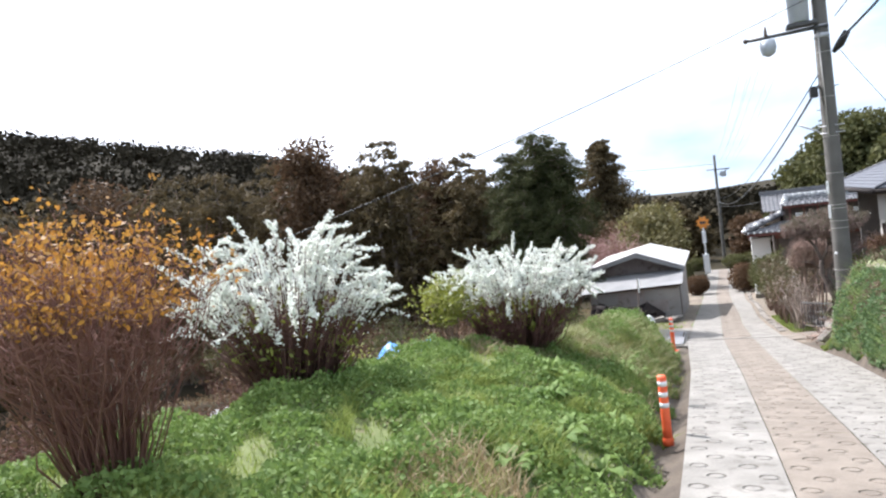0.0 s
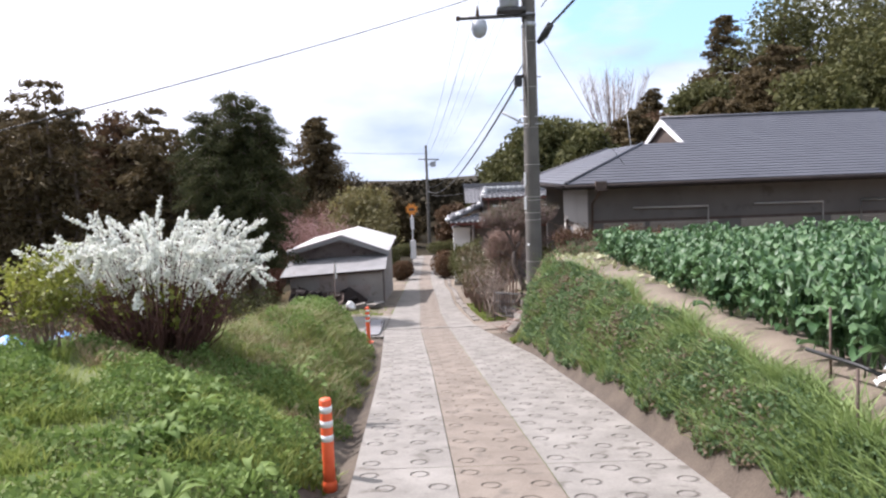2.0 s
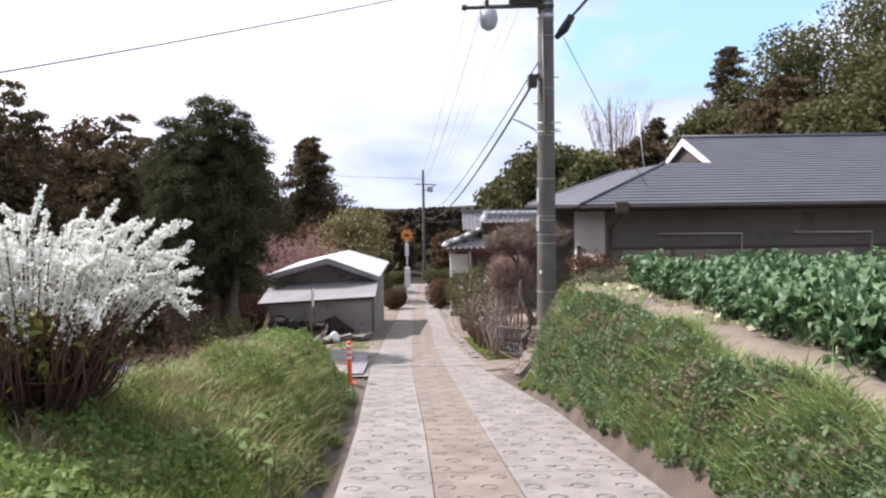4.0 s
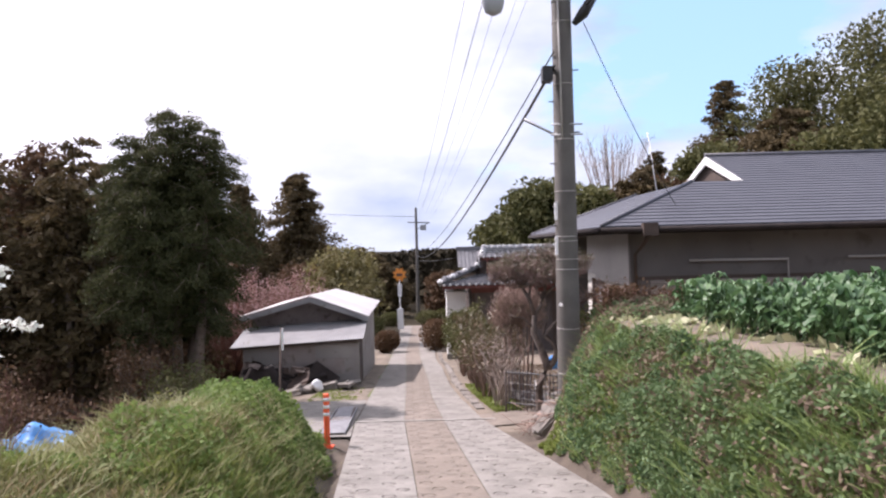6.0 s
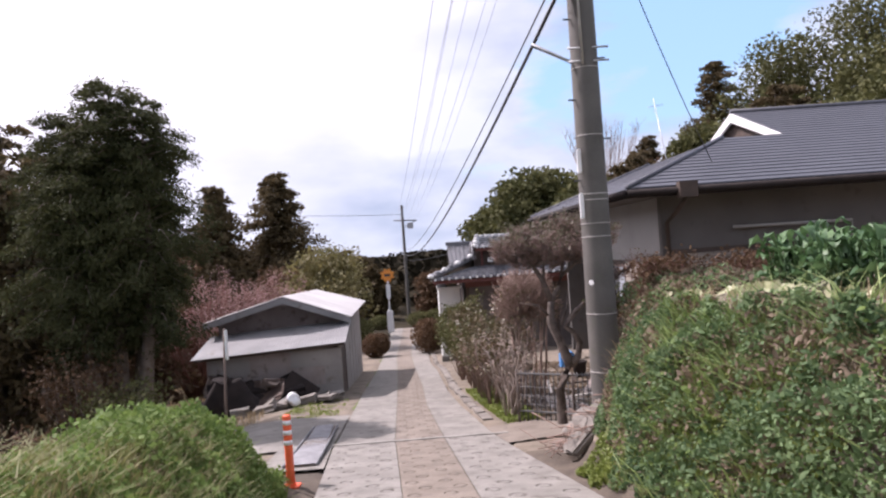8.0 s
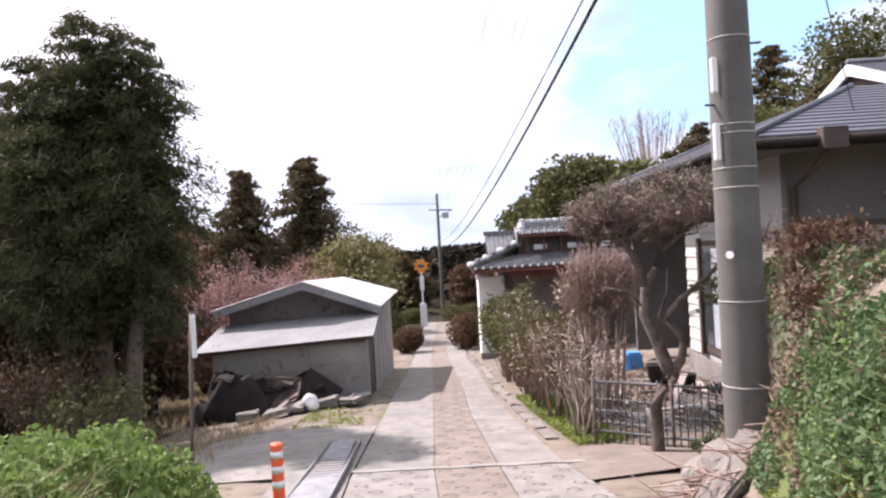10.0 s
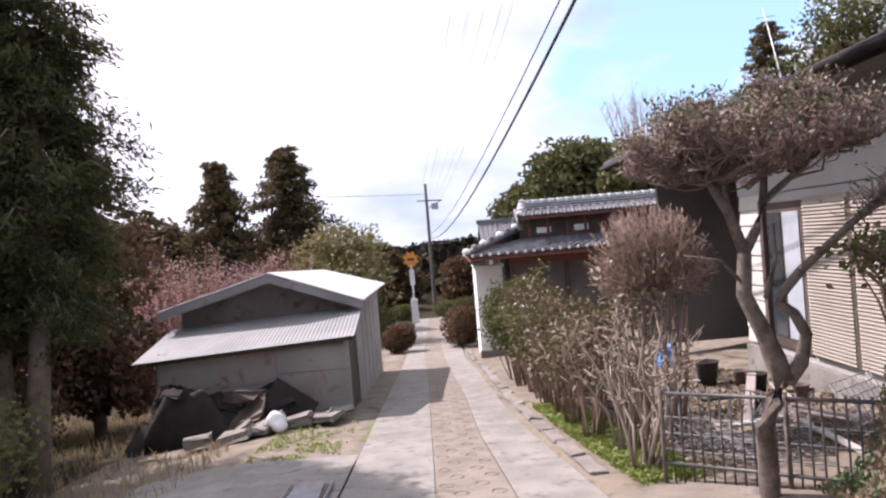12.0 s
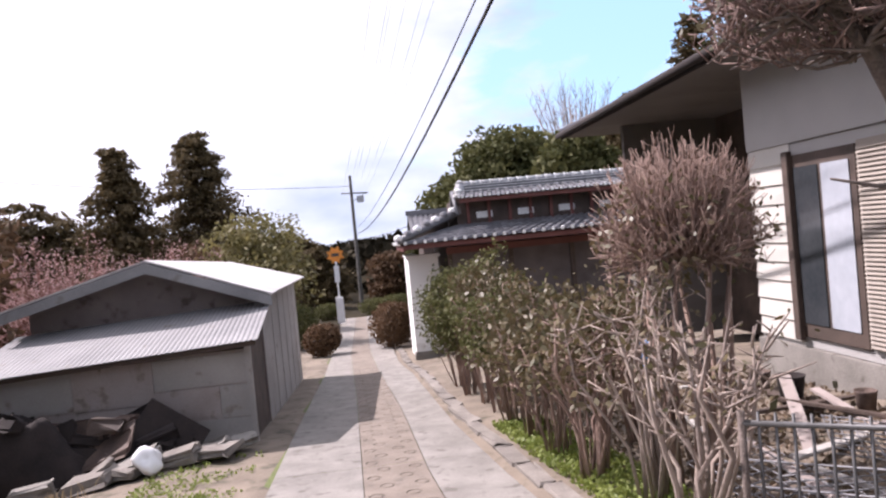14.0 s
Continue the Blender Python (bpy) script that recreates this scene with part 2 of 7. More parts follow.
# ---- mesh helpers ----
def mesh(name, verts, faces, material, parent=None, label="", smooth=False):
    me = bpy.data.meshes.new(name)
    me.from_pydata([tuple(v) for v in verts], [], [tuple(f) for f in faces])
    me.materials.append(material)
    if smooth:
        me.polygons.foreach_set("use_smooth", [True] * len(me.polygons))
    ob = new(name, me)
    if parent:
        ob.parent = parent
    if label:
        ob["label"] = label
    return ob


def tris(name, v, material, parent=None, label="", k=3):
    """One mesh from an array of k-gons (n, k, 3), quick."""
    n = len(v)
    me = bpy.data.meshes.new(name)
    me.vertices.add(n * k)
    me.vertices.foreach_set("co", np.ascontiguousarray(v, dtype=np.float32).ravel())
    me.loops.add(n * k)
    me.loops.foreach_set("vertex_index", np.arange(n * k, dtype=np.int32))
    me.polygons.add(n)
    me.polygons.foreach_set("loop_start", np.arange(n, dtype=np.int32) * k)
    me.update(calc_edges=True)
    me.materials.append(material)
    ob = new(name, me)
    if parent:
        ob.parent = parent
    if label:
        ob["label"] = label
    return ob


def part(name, bm, material, parent=None, label="", smooth=False):
    me = bpy.data.meshes.new(name)
    bm.to_mesh(me)
    bm.free()
    me.materials.append(material)
    if smooth:
        me.polygons.foreach_set("use_smooth", [True] * len(me.polygons))
    ob = new(name, me)
    if parent:
        ob.parent = parent
    if label:
        ob["label"] = label
    return ob


def empty(name, at=(0, 0, 0), label="", category="", group="", kind=""):
    ob = new(name)
    ob.location = at
    ob.empty_display_size = 0.1
    return tagged(ob, label, category, group, kind)


def bm_box(bm, x0, x1, y0, y1, z0, z1, bevel=0.0):
    r = bmesh.ops.create_cube(bm, size=1.0)
    for v in r["verts"]:
        v.co = Vector((x0 + (v.co.x + 0.5) * (x1 - x0), y0 + (v.co.y + 0.5) * (y1 - y0), z0 + (v.co.z + 0.5) * (z1 - z0)))
    if bevel:
        bmesh.ops.bevel(bm, geom=list({e for v in r["verts"] for e in v.link_edges}), offset=bevel, segments=2, affect="EDGES")
    return bm


def box(name, x0, x1, y0, y1, z0, z1, material, parent=None, label="", bevel=0.008):
    return part(name, bm_box(bmesh.new(), x0, x1, y0, y1, z0, z1, bevel), material, parent, label)


def tube_arrays(pts, radii, sides=6, v0=0):
    """Vertices and faces of a tapered tube along pts."""
    pts = [Vector(p) for p in pts]
    V, Fc = [], []
    up = Vector((0.13, 0.29, 1)).normalized()
    for i, p in enumerate(pts):
        d = (pts[min(i + 1, len(pts) - 1)] - pts[max(i - 1, 0)])
        d = d.normalized() if d.length > 1e-9 else Vector((0, 0, 1))
        a = d.cross(up if abs(d.dot(up)) < 0.95 else Vector((1, 0, 0))).normalized()
        b = d.cross(a)
        for k in range(sides):
            w = 2 * math.pi * k / sides
            V.append(p + (a * math.cos(w) + b * math.sin(w)) * radii[i])
    for i in range(len(pts) - 1):
        for k in range(sides):
            k2 = (k + 1) % sides
            Fc.append((v0 + i * sides + k, v0 + i * sides + k2, v0 + (i + 1) * sides + k2, v0 + (i + 1) * sides + k))
    Fc.append(tuple(v0 + k for k in reversed(range(sides))))
    Fc.append(tuple(v0 + (len(pts) - 1) * sides + k for k in range(sides)))
    return V, Fc


def tubes(name, lines, material, parent=None, label="", sides=6, smooth=True):
    V, Fc = [], []
    for pts, radii in lines:
        v, f = tube_arrays(pts, radii, sides, len(V))
        V += v
        Fc += f
    return mesh(name, V, Fc, material, parent, label, smooth)


def lathe(profile, at=(0, 0, 0), sides=24):
    """Vertices and faces of a turned body: profile of (radius, z)."""
    V, Fc = [], []
    for r, z in profile:
        for k in range(sides):
            w = 2 * math.pi * k / sides
            V.append((at[0] + r * math.cos(w), at[1] + r * math.sin(w), at[2] + z))
    for i in range(len(profile) - 1):
        for k in range(sides):
            k2 = (k + 1) % sides
            Fc.append((i * sides + k, i * sides + k2, (i + 1) * sides + k2, (i + 1) * sides + k))
    Fc.append(tuple(reversed(range(sides))))
    Fc.append(tuple((len(profile) - 1) * sides + k for k in range(sides)))
    return V, Fc


def unit(r, n):
    d = r.normal(size=(n, 3))
    return d / np.linalg.norm(d, axis=1)[:, None]


def leaf_quads(r, centres, size, long=1.8, droop=0.0, out=None):
    """Small pointed leaves (rhombs) at centres, turned at random; out: a direction they lean to."""
    n = len(centres)
    a = unit(r, n)
    if out is not None:
        a = a * 0.6 + out
        a /= np.linalg.norm(a, axis=1)[:, None] + 1e-9
    a[:, 2] -= droop
    b = np.cross(a, unit(r, n))
    b /= np.linalg.norm(b, axis=1)[:, None] + 1e-9
    s = size * r.uniform(0.6, 1.35, n)[:, None]
    L, W = a * s * long * 0.5, b * s * 0.5
    return np.stack([centres - L, centres + W - L * 0.1, centres + L, centres - W - L * 0.1], axis=1)


def blob_points(r, n, blobs):
    """Points in a cloud of ellipsoids (x, y, z, rx, ry, rz), denser near their skin."""
    w = np.array([b[3] * b[4] + b[4] * b[5] + b[3] * b[5] for b in blobs])
    idx = r.choice(len(blobs), n, p=w / w.sum())
    B = np.array(blobs)[idx]
    d = unit(r, n)
    rad = r.uniform(0.25, 1.0, n) ** 0.45
    return B[:, :3] + d * B[:, 3:] * rad[:, None], d


# ---- the lie of the land ----
GY = (-40, 0, 8, 11.5, 18.2, 22.25, 28.9, 39.45, 55, 70, 90, 400)
GZ = (5.2, 0, -1.11, -1.60, -2.52, -3.07, -3.65, -4.70, -5.75, -6.5, -7.2, -8.0)


def rz(y):
    return np.interp(y, GY, GZ)


def xl(y):
    return np.interp(y, (-40, 0, 6, 8, 14, 20, 22, 27, 33, 47, 70), (1.0, -0.34, -0.68, -0.80, -1.20, -1.72, -1.9, -2.05, -2.25, -2.7, -3.5))


def xr(y):
    return np.interp(y, (-40, 0, 8, 11, 15.2, 18, 21, 26, 29, 37, 41, 70), (3.4, 2.2, 1.95, 1.86, 1.62, 1.28, 0.90, 0.38, 0.17, -0.05, -0.30, -0.7))


def sl(y):
    return np.interp(y, (-40, 0, 8, 13.9, 22.2, 27, 33, 45, 70), (2.0, 0.46, 0.04, -0.30, -0.88, -1.08, -1.33, -1.92, -2.5))


def sr(y):
    return np.interp(y, (-40, 0, 8, 13.9, 22.2, 26.5, 31, 45, 70), (2.8, 1.24, 0.82, 0.45, -0.06, -0.37, -0.52, -1.22, -1.75))


def step(v, a, b):
    t = np.clip((v - a) / (b - a), 0, 1)
    return t * t * (3 - 2 * t)


def land(x, y):
    """Height of the ground at x, y (arrays)."""
    x, y = np.asarray(x, float), np.asarray(y, float)
    g = rz(y)
    dl, dr = xl(y) - x, x - xr(y)
    bumps = 0.10 * np.sin(x * 1.7 + y * 0.9) * np.sin(y * 1.3 - x * 0.6) + 0.05 * np.sin(x * 4.1 + 1) * np.sin(y * 3.7)
    # grassy mound beside the road, falling to the valley
    mound = np.interp(dl, (0, 0.12, 0.3, 0.55, 1.1, 1.9, 3.0, 4.4, 5.6, 7.0, 12, 30, 80), (-0.06, -0.25, -0.25, 0.05, 0.40, 0.70, 0.85, 0.72, 0.25, -0.4, -1.8, -3.5, -5))
    narrow = np.interp(dl, (0, 0.12, 0.3, 0.5, 0.75, 1.1, 1.7, 2.3, 3.1, 4.2, 5.6, 8, 12, 30, 80), (-0.06, -0.25, -0.25, 0.02, 0.45, 0.78, 0.82, 0.60, 0.28, -0.15, -0.35, -0.75, -1.8, -3.5, -5))
    mound = mound + (narrow - mound) * step(y, 11.3, 14.0)
    yard = np.interp(dl, (0, 1.5, 4.5, 9, 20, 60), (-0.03, -0.03, -0.35, -1.0, -1.8, -3.0))
    ye = 19.2 + 1.5 * step(dl, 0.9, 2.2)
    m = 1 - step(y, ye - 1.0, ye)
    mound = mound * np.interp(y, (2, 6.5, 9), (0.5, 0.85, 1.0))
    left = mound * m + yard * (1 - m) + bumps * np.clip(dl - 0.5, 0, 1) * (0.9 * m + 0.25)
    # bank up to the vegetable field, then the house yard
    field = 0.20 - 0.045 * y - g
    bank = np.interp(dr - 0.30 * step(y, 16.9, 18.4), (0, 0.15, 0.42, 0.78, 1.0, 3), (-0.03, 0.06, 0.62, 0.96, 1.0, 1.0)) * np.maximum(field, 0.25)
    court = np.interp(dr, (0, 1.0, 2.0, 4.5, 8, 20, 60), (-0.03, 0.0, 0.08, 0.35, 0.5, 1.2, 3.0))
    k = 1 - step(y, 18.4, 19.5)
    k = np.maximum(k, step(x, 2.5, 3.1) * (1 - step(y, 21.8, 22.3)))
    right = bank * k + court * (1 - k) + bumps * np.clip(dr - 0.5, 0, 1) * 0.5
    out = np.where(dl > 0, g + left, np.where(dr > 0, g + right, g - 0.12))
    # hills round the valley, higher to both sides of the lane's line
    r, az = np.hypot(x, y), np.degrees(np.arctan2(x, y))
    rise = np.tan(np.radians(np.interp(az, (-180, -90, -60, -37, -25, -12, -4, 3, 12, 22, 40, 70, 180), (5, 10, 11.7, 8.0, 4.2, 1.5, 0.3, 0.2, 1.0, 4.0, 8.0, 8.0, 5))))
    far_r = np.where(az > 5, 130.0, 240.0)
    return out + rise * np.minimum(r, far_r * 1.3) * step(r, np.where(az > 5, 45, 70), far_r)


def land_at(x, y):
    return float(land(x, y))


def ground_sheet():
    xs = np.unique(np.concatenate([np.linspace(-14, 12, 150), np.linspace(-60, -14, 30), np.linspace(12, 60, 32), -60 - np.geomspace(1, 1500, 22), 60 + np.geomspace(1, 1500, 22)]))
    ys = np.unique(np.concatenate([np.linspace(-8, 46, 190), np.linspace(-60, -8, 20), np.linspace(46, 120, 45), 120 + np.geomspace(1, 1500, 24), -60 - np.geomspace(1, 1500, 14)]))
    X, Y = np.meshgrid(xs, ys)
    Z = land(X, Y)
    V = np.stack([X.ravel(), Y.ravel(), Z.ravel()], axis=1)
    nx = len(xs)
    i = (np.arange(len(ys) - 1)[:, None] * nx + np.arange(nx - 1)[None, :]).ravel()
    Fc = np.stack([i, i + 1, i + 1 + nx, i + nx], axis=1)
    ob = mesh("ground", V.tolist(), Fc.tolist(), TURF, smooth=True)
    # bare soil in the field, the yard and along the verge
    ob.data.materials.append(SOIL)
    ob.data.materials.append(DITCH)
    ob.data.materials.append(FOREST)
    cx, cy = (X[:-1, :-1] + X[1:, 1:]).ravel() / 2, (Y[:-1, :-1] + Y[1:, 1:]).ravel() / 2
    dr = cx - xr(cy)
    soil = ((dr > -0.3) & (dr < 0.35)) | ((dr > 0.60) & (dr < 40) & (cy < 24)) | ((cy > 20) & (dr > 0.3) & (dr < 14) & (cy < 60)) | ((cy > 20) & (cx < xl(cy)) & (cx > -9) & (cy < 60))
    kind = soil.astype(np.int32)
    dl = xl(cy) - cx
    kind[(dl > -0.4) & (dl < 0.62) & (cy < 20.5)] = 2
    kind[(dr > -0.4) & (dr < 0.55) & (cy < 20.3)] = 2
    kind[(cy > 47) & (np.abs(cx) < 60)] = 2
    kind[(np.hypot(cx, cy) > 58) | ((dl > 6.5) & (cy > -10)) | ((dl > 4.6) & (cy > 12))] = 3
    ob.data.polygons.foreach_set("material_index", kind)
    return tagged(ob, "uneven earth and turf beside the lane", "ground", kind="structure")


ground_sheet()


# ---- the lane ----
def slab(name, ua, ub, y0, y1, material, rings, parent):
    """One cast slab between the lines ua(y) and ub(y); rings: stamped ring grooves."""
    V, Fc, mi = [], [], []
    nv = max(1, round((y1 - y0) / 0.34))
    wid = float(ub((y0 + y1) / 2) - ua((y0 + y1) / 2))
    nu = max(1, round(wid / 0.42))

    def at(u, v, dz):
        y = y0 + 0.006 + v * (y1 - y0 - 0.012)
        a, b = float(ua(y)) + 0.004, float(ub(y)) - 0.004
        return (a + u * (b - a), y, float(rz(y)) + dz)
    K = 12
    for i in range(nv):
        for j in range(nu):
            c = [at((j + p) / nu, (i + q) / nv, 0.0) for p, q in ((0, 0), (1, 0), (1, 1), (0, 1))]
            b0 = len(V)
            V.extend(c)
            if not rings:
                Fc.append((b0, b0 + 1, b0 + 2, b0 + 3))
                mi.append(0)
                continue
            off = 0.25 if i % 2 else -0.25
            cu, cv = (j + 0.5 + off * 0.7) / nu, (i + 0.5) / nv
            du, dv = 1.0 / wid, 1.0 / (y1 - y0)
            R = 0.085
            for rad, dz in ((R, 0.0), (R - 0.009, -0.008), (R - 0.019, -0.008), (R - 0.028, 0.0005)):
                for k in range(K):
                    w = 2 * math.pi * k / K + math.pi / 4
                    V.append(at(cu + rad * math.cos(w) * du, cv + rad * math.sin(w) * dv, dz))
            for ring in range(3):
                for k in range(K):
                    k2 = (k + 1) % K
                    s0 = b0 + 4 + ring * K
                    Fc.append((s0 + k, s0 + k2, s0 + K + k2, s0 + K + k))
                    mi.append(1 if ring < 2 else 0)
            Fc.append(tuple(b0 + 4 + 3 * K + k for k in range(K)))
            mi.append(0)
            # apron from the cell's corners to the outer ring; corner order from +u+v, anticlockwise
            corner = [b0 + 2, b0 + 3, b0, b0 + 1]
            q = K // 4
            for s in range(4):
                for k in range(q):
                    a = b0 + 4 + (s * q + k) % K
                    b = b0 + 4 + (s * q + k + 1) % K
                    Fc.append((corner[s] if k < (q + 1) // 2 else corner[(s + 1) % 4], b, a))
                    mi.append(0)
                    if k == (q + 1) // 2 - 1:
                        Fc.append((corner[s], corner[(s + 1) % 4], b))
                        mi.append(0)
    # the front and back faces and the sides, a hand deep
    ob = mesh(name, V, Fc, material, parent)
    ob.data.materials.append(GROOVE if material is CONCRETE else TANGROOVE)
    ob.data.polygons.foreach_set("material_index", np.array(mi, dtype=np.int32))
    return ob


road = empty("road", (0, 0, 0), "narrow sloping concrete lane with a tan middle strip", "road", kind="structure")
JOINTS = (-14.0, -9.5, -5.0, -0.5, 4.2, 8.05, 11.55, 16.3, 22.2)
for a, b in zip(JOINTS[:-1], JOINTS[1:]):
    slab("slab", xl, sl, a, b, CONCRETE, a > -1, road)
    slab("slab", sl, sr, a, b, TAN, a > -1, road)
    slab("slab", sr, xr, a, b, CONCRETE, a > -1, road)
for a, b in ((22.2, 27.0), (27.0, 33.0), (33.0, 40.0), (40.0, 48.0), (48.0, 58.0), (58.0, 70.5)):
    slab("slab", xl, sl, a, b, CONCRETE, False, road)
    slab("slab", sl, sr, a, b, TAN, a < 40, road)
    slab("slab", sr, xr, a, b, CONCRETE, False, road)


# pale expansion strip across the lane
def joint_strip():
    n = 14
    V, Fc = [], []
    for lay in (0.014, -0.05):
        for y in (22.13, 22.27):
            a, b = float(xl(y)) - 0.3, float(xr(y)) + 0.25
            V += [(a + (b - a) * i / n, y + 0.012 * math.sin(i * 2.3), float(rz(y)) + lay + 0.004 * math.sin(i * 1.7)) for i in range(n + 1)]
    m = n + 1
    for i in range(n):
        Fc += [(i, i + 1, m + i + 1, m + i), (2 * m + i, 2 * m + i + 1, i + 1, i), (m + i, m + i + 1, 3 * m + i + 1, 3 * m + i)]
    mesh("joint_strip", V, Fc, PALECONCRETE, road, "pale concrete strip across the lane")


PALECONCRETE = mat("pale_concrete", (0.19, 0.178, 0.158), (0.29, 0.272, 0.245), 3, 45, 0.92, 0.5)
joint_strip()


# ---- plants ----
def limbs(r, base, height, spread, n, r0, lean=0.25, bend=0.25, segs=5):
    """n stems from base, fanning out."""
    out = []
    for i in range(n):
        a = r.uniform(0, 2 * math.pi)
        s = spread * math.sqrt(r.uniform(0.05, 1))
        h = height * r.uniform(0.7, 1.0)
        pts, rad = [], []
        wob = r.normal(size=3) * bend * 0.25
        for k in range(segs + 1):
            t = k / segs
            e = t ** 1.25
            pts.append((base[0] + math.cos(a) * (0.12 * spread + s * e) + wob[0] * math.sin(3.1 * t + i), base[1] + math.sin(a) * (0.12 * spread + s * e) + wob[1] * math.sin(2.7 * t + 2 * i), base[2] + h * t - 0.05))
            rad.append(r0 * (1 - 0.8 * t) * 0.9 + 0.002)
        out.append((pts, rad))
    return out


def tree(name, at, height, blobs, n, size, leaf, label, category="tree", trunk_r=0.16, n_limb=9, seed=1, bark=BARK, long=1.8, droop=0.1):
    """blobs relative to at; trunk to the top of the crown with limbs into the blobs."""
    r = np.random.default_rng(seed)
    ob = empty(name, at, label, category)
    lines = [([(0, 0, -0.4), (0.03, 0.02, height * 0.3), (-0.04, 0.05, height * 0.6), (0.02, 0, height * 0.93)], [trunk_r * 1.25, trunk_r, trunk_r * 0.65, trunk_r * 0.12])]
    for i in range(n_limb):
        b = blobs[i % len(blobs)]
        end = Vector(b[:3]) + Vector(unit(r, 1)[0]) * 0.6 * min(b[3:])
        s = Vector((0, 0, max(0.12 * height, min(end.z - 0.25 * height * r.uniform(0.3, 1), height * 0.8))))
        mid = s.lerp(end, 0.55) + Vector((0, 0, 0.04 * height))
        lines.append(([s, mid, end], [trunk_r * 0.42, trunk_r * 0.25, trunk_r * 0.07]))
    tubes("trunk", lines, bark, ob, sides=7)
    c, d = blob_points(r, n, blobs)
    tris("crown", leaf_quads(r, c, size, long, droop, d * 0.5), leaf, ob, k=4)
    return ob


def sprays(r, stems, n_branch, n_leaf, size, reach, low=0.2, droop=0.25, taper=1.0, long=3.0, fill=0.16):
    """Feathery crown on upright stems (x, y, height): boughs with leaves set along them; returns bough lines and leaves."""
    lines, quads = [], []
    for k, (dx, dy, h) in enumerate(stems):
        nb = n_branch // len(stems)
        for i in range(nb):
            t = low + (1 - low) * ((i + r.uniform(0, 1)) / nb) ** 0.85
            e = 1 - (t - low) / (1 - low)
            L = reach * (0.16 + 0.84 * e ** (0.55 * taper)) * r.uniform(0.45, 1.15) * (1.0 if t > low + 0.16 else 0.72)
            a = i * 2.399 + k + r.uniform(-0.5, 0.5)
            lift = r.uniform(-0.05, 0.30) * L
            p0 = np.array((dx, dy, t * h))
            p1 = p0 + np.array((math.cos(a) * L * 0.55, math.sin(a) * L * 0.55, lift))
            p2 = p0 + np.array((math.cos(a) * L, math.sin(a) * L, lift - droop * L))
            lines.append(([p0, p1, p2], [0.012 + 0.012 * L, 0.008 + 0.006 * L, 0.004]))
            m = max(12, int(n_leaf / nb / len(stems) * (0.35 + 1.2 * L / reach)))
            u = r.uniform(0.22, 1.04, m)[:, None]
            c = p0 * (1 - u) ** 2 + 2 * p1 * u * (1 - u) + p2 * u ** 2
            c = c + r.normal(size=(m, 3)) * np.array((1, 1, 0.55)) * (fill * L * (1.2 - 0.6 * u) + 0.03)
            out = np.tile((p2 - p0) / (np.linalg.norm(p2 - p0) + 1e-9), (m, 1))
            quads.append(leaf_quads(r, c, size, long, droop * 0.8, out * 0.55))
    return lines, np.concatenate(quads)


def crown_blobs(h, w, seed, n=14, low=0.35):
    r = np.random.default_rng(seed)
    out = []
    for i in range(n):
        a, q = r.uniform(0, 2 * math.pi), math.sqrt(r.uniform(0, 1))
        t = r.uniform(low, 0.93)
        lim = math.sin(math.pi * min(1, (t - low) / (1.05 - low) * 0.8 + 0.2))
        s = w * r.uniform(0.28, 0.48)
        out.append((math.cos(a) * q * w * lim * 0.66, math.sin(a) * q * w * lim * 0.66, t * h, s, s, s * 0.7))
    return out


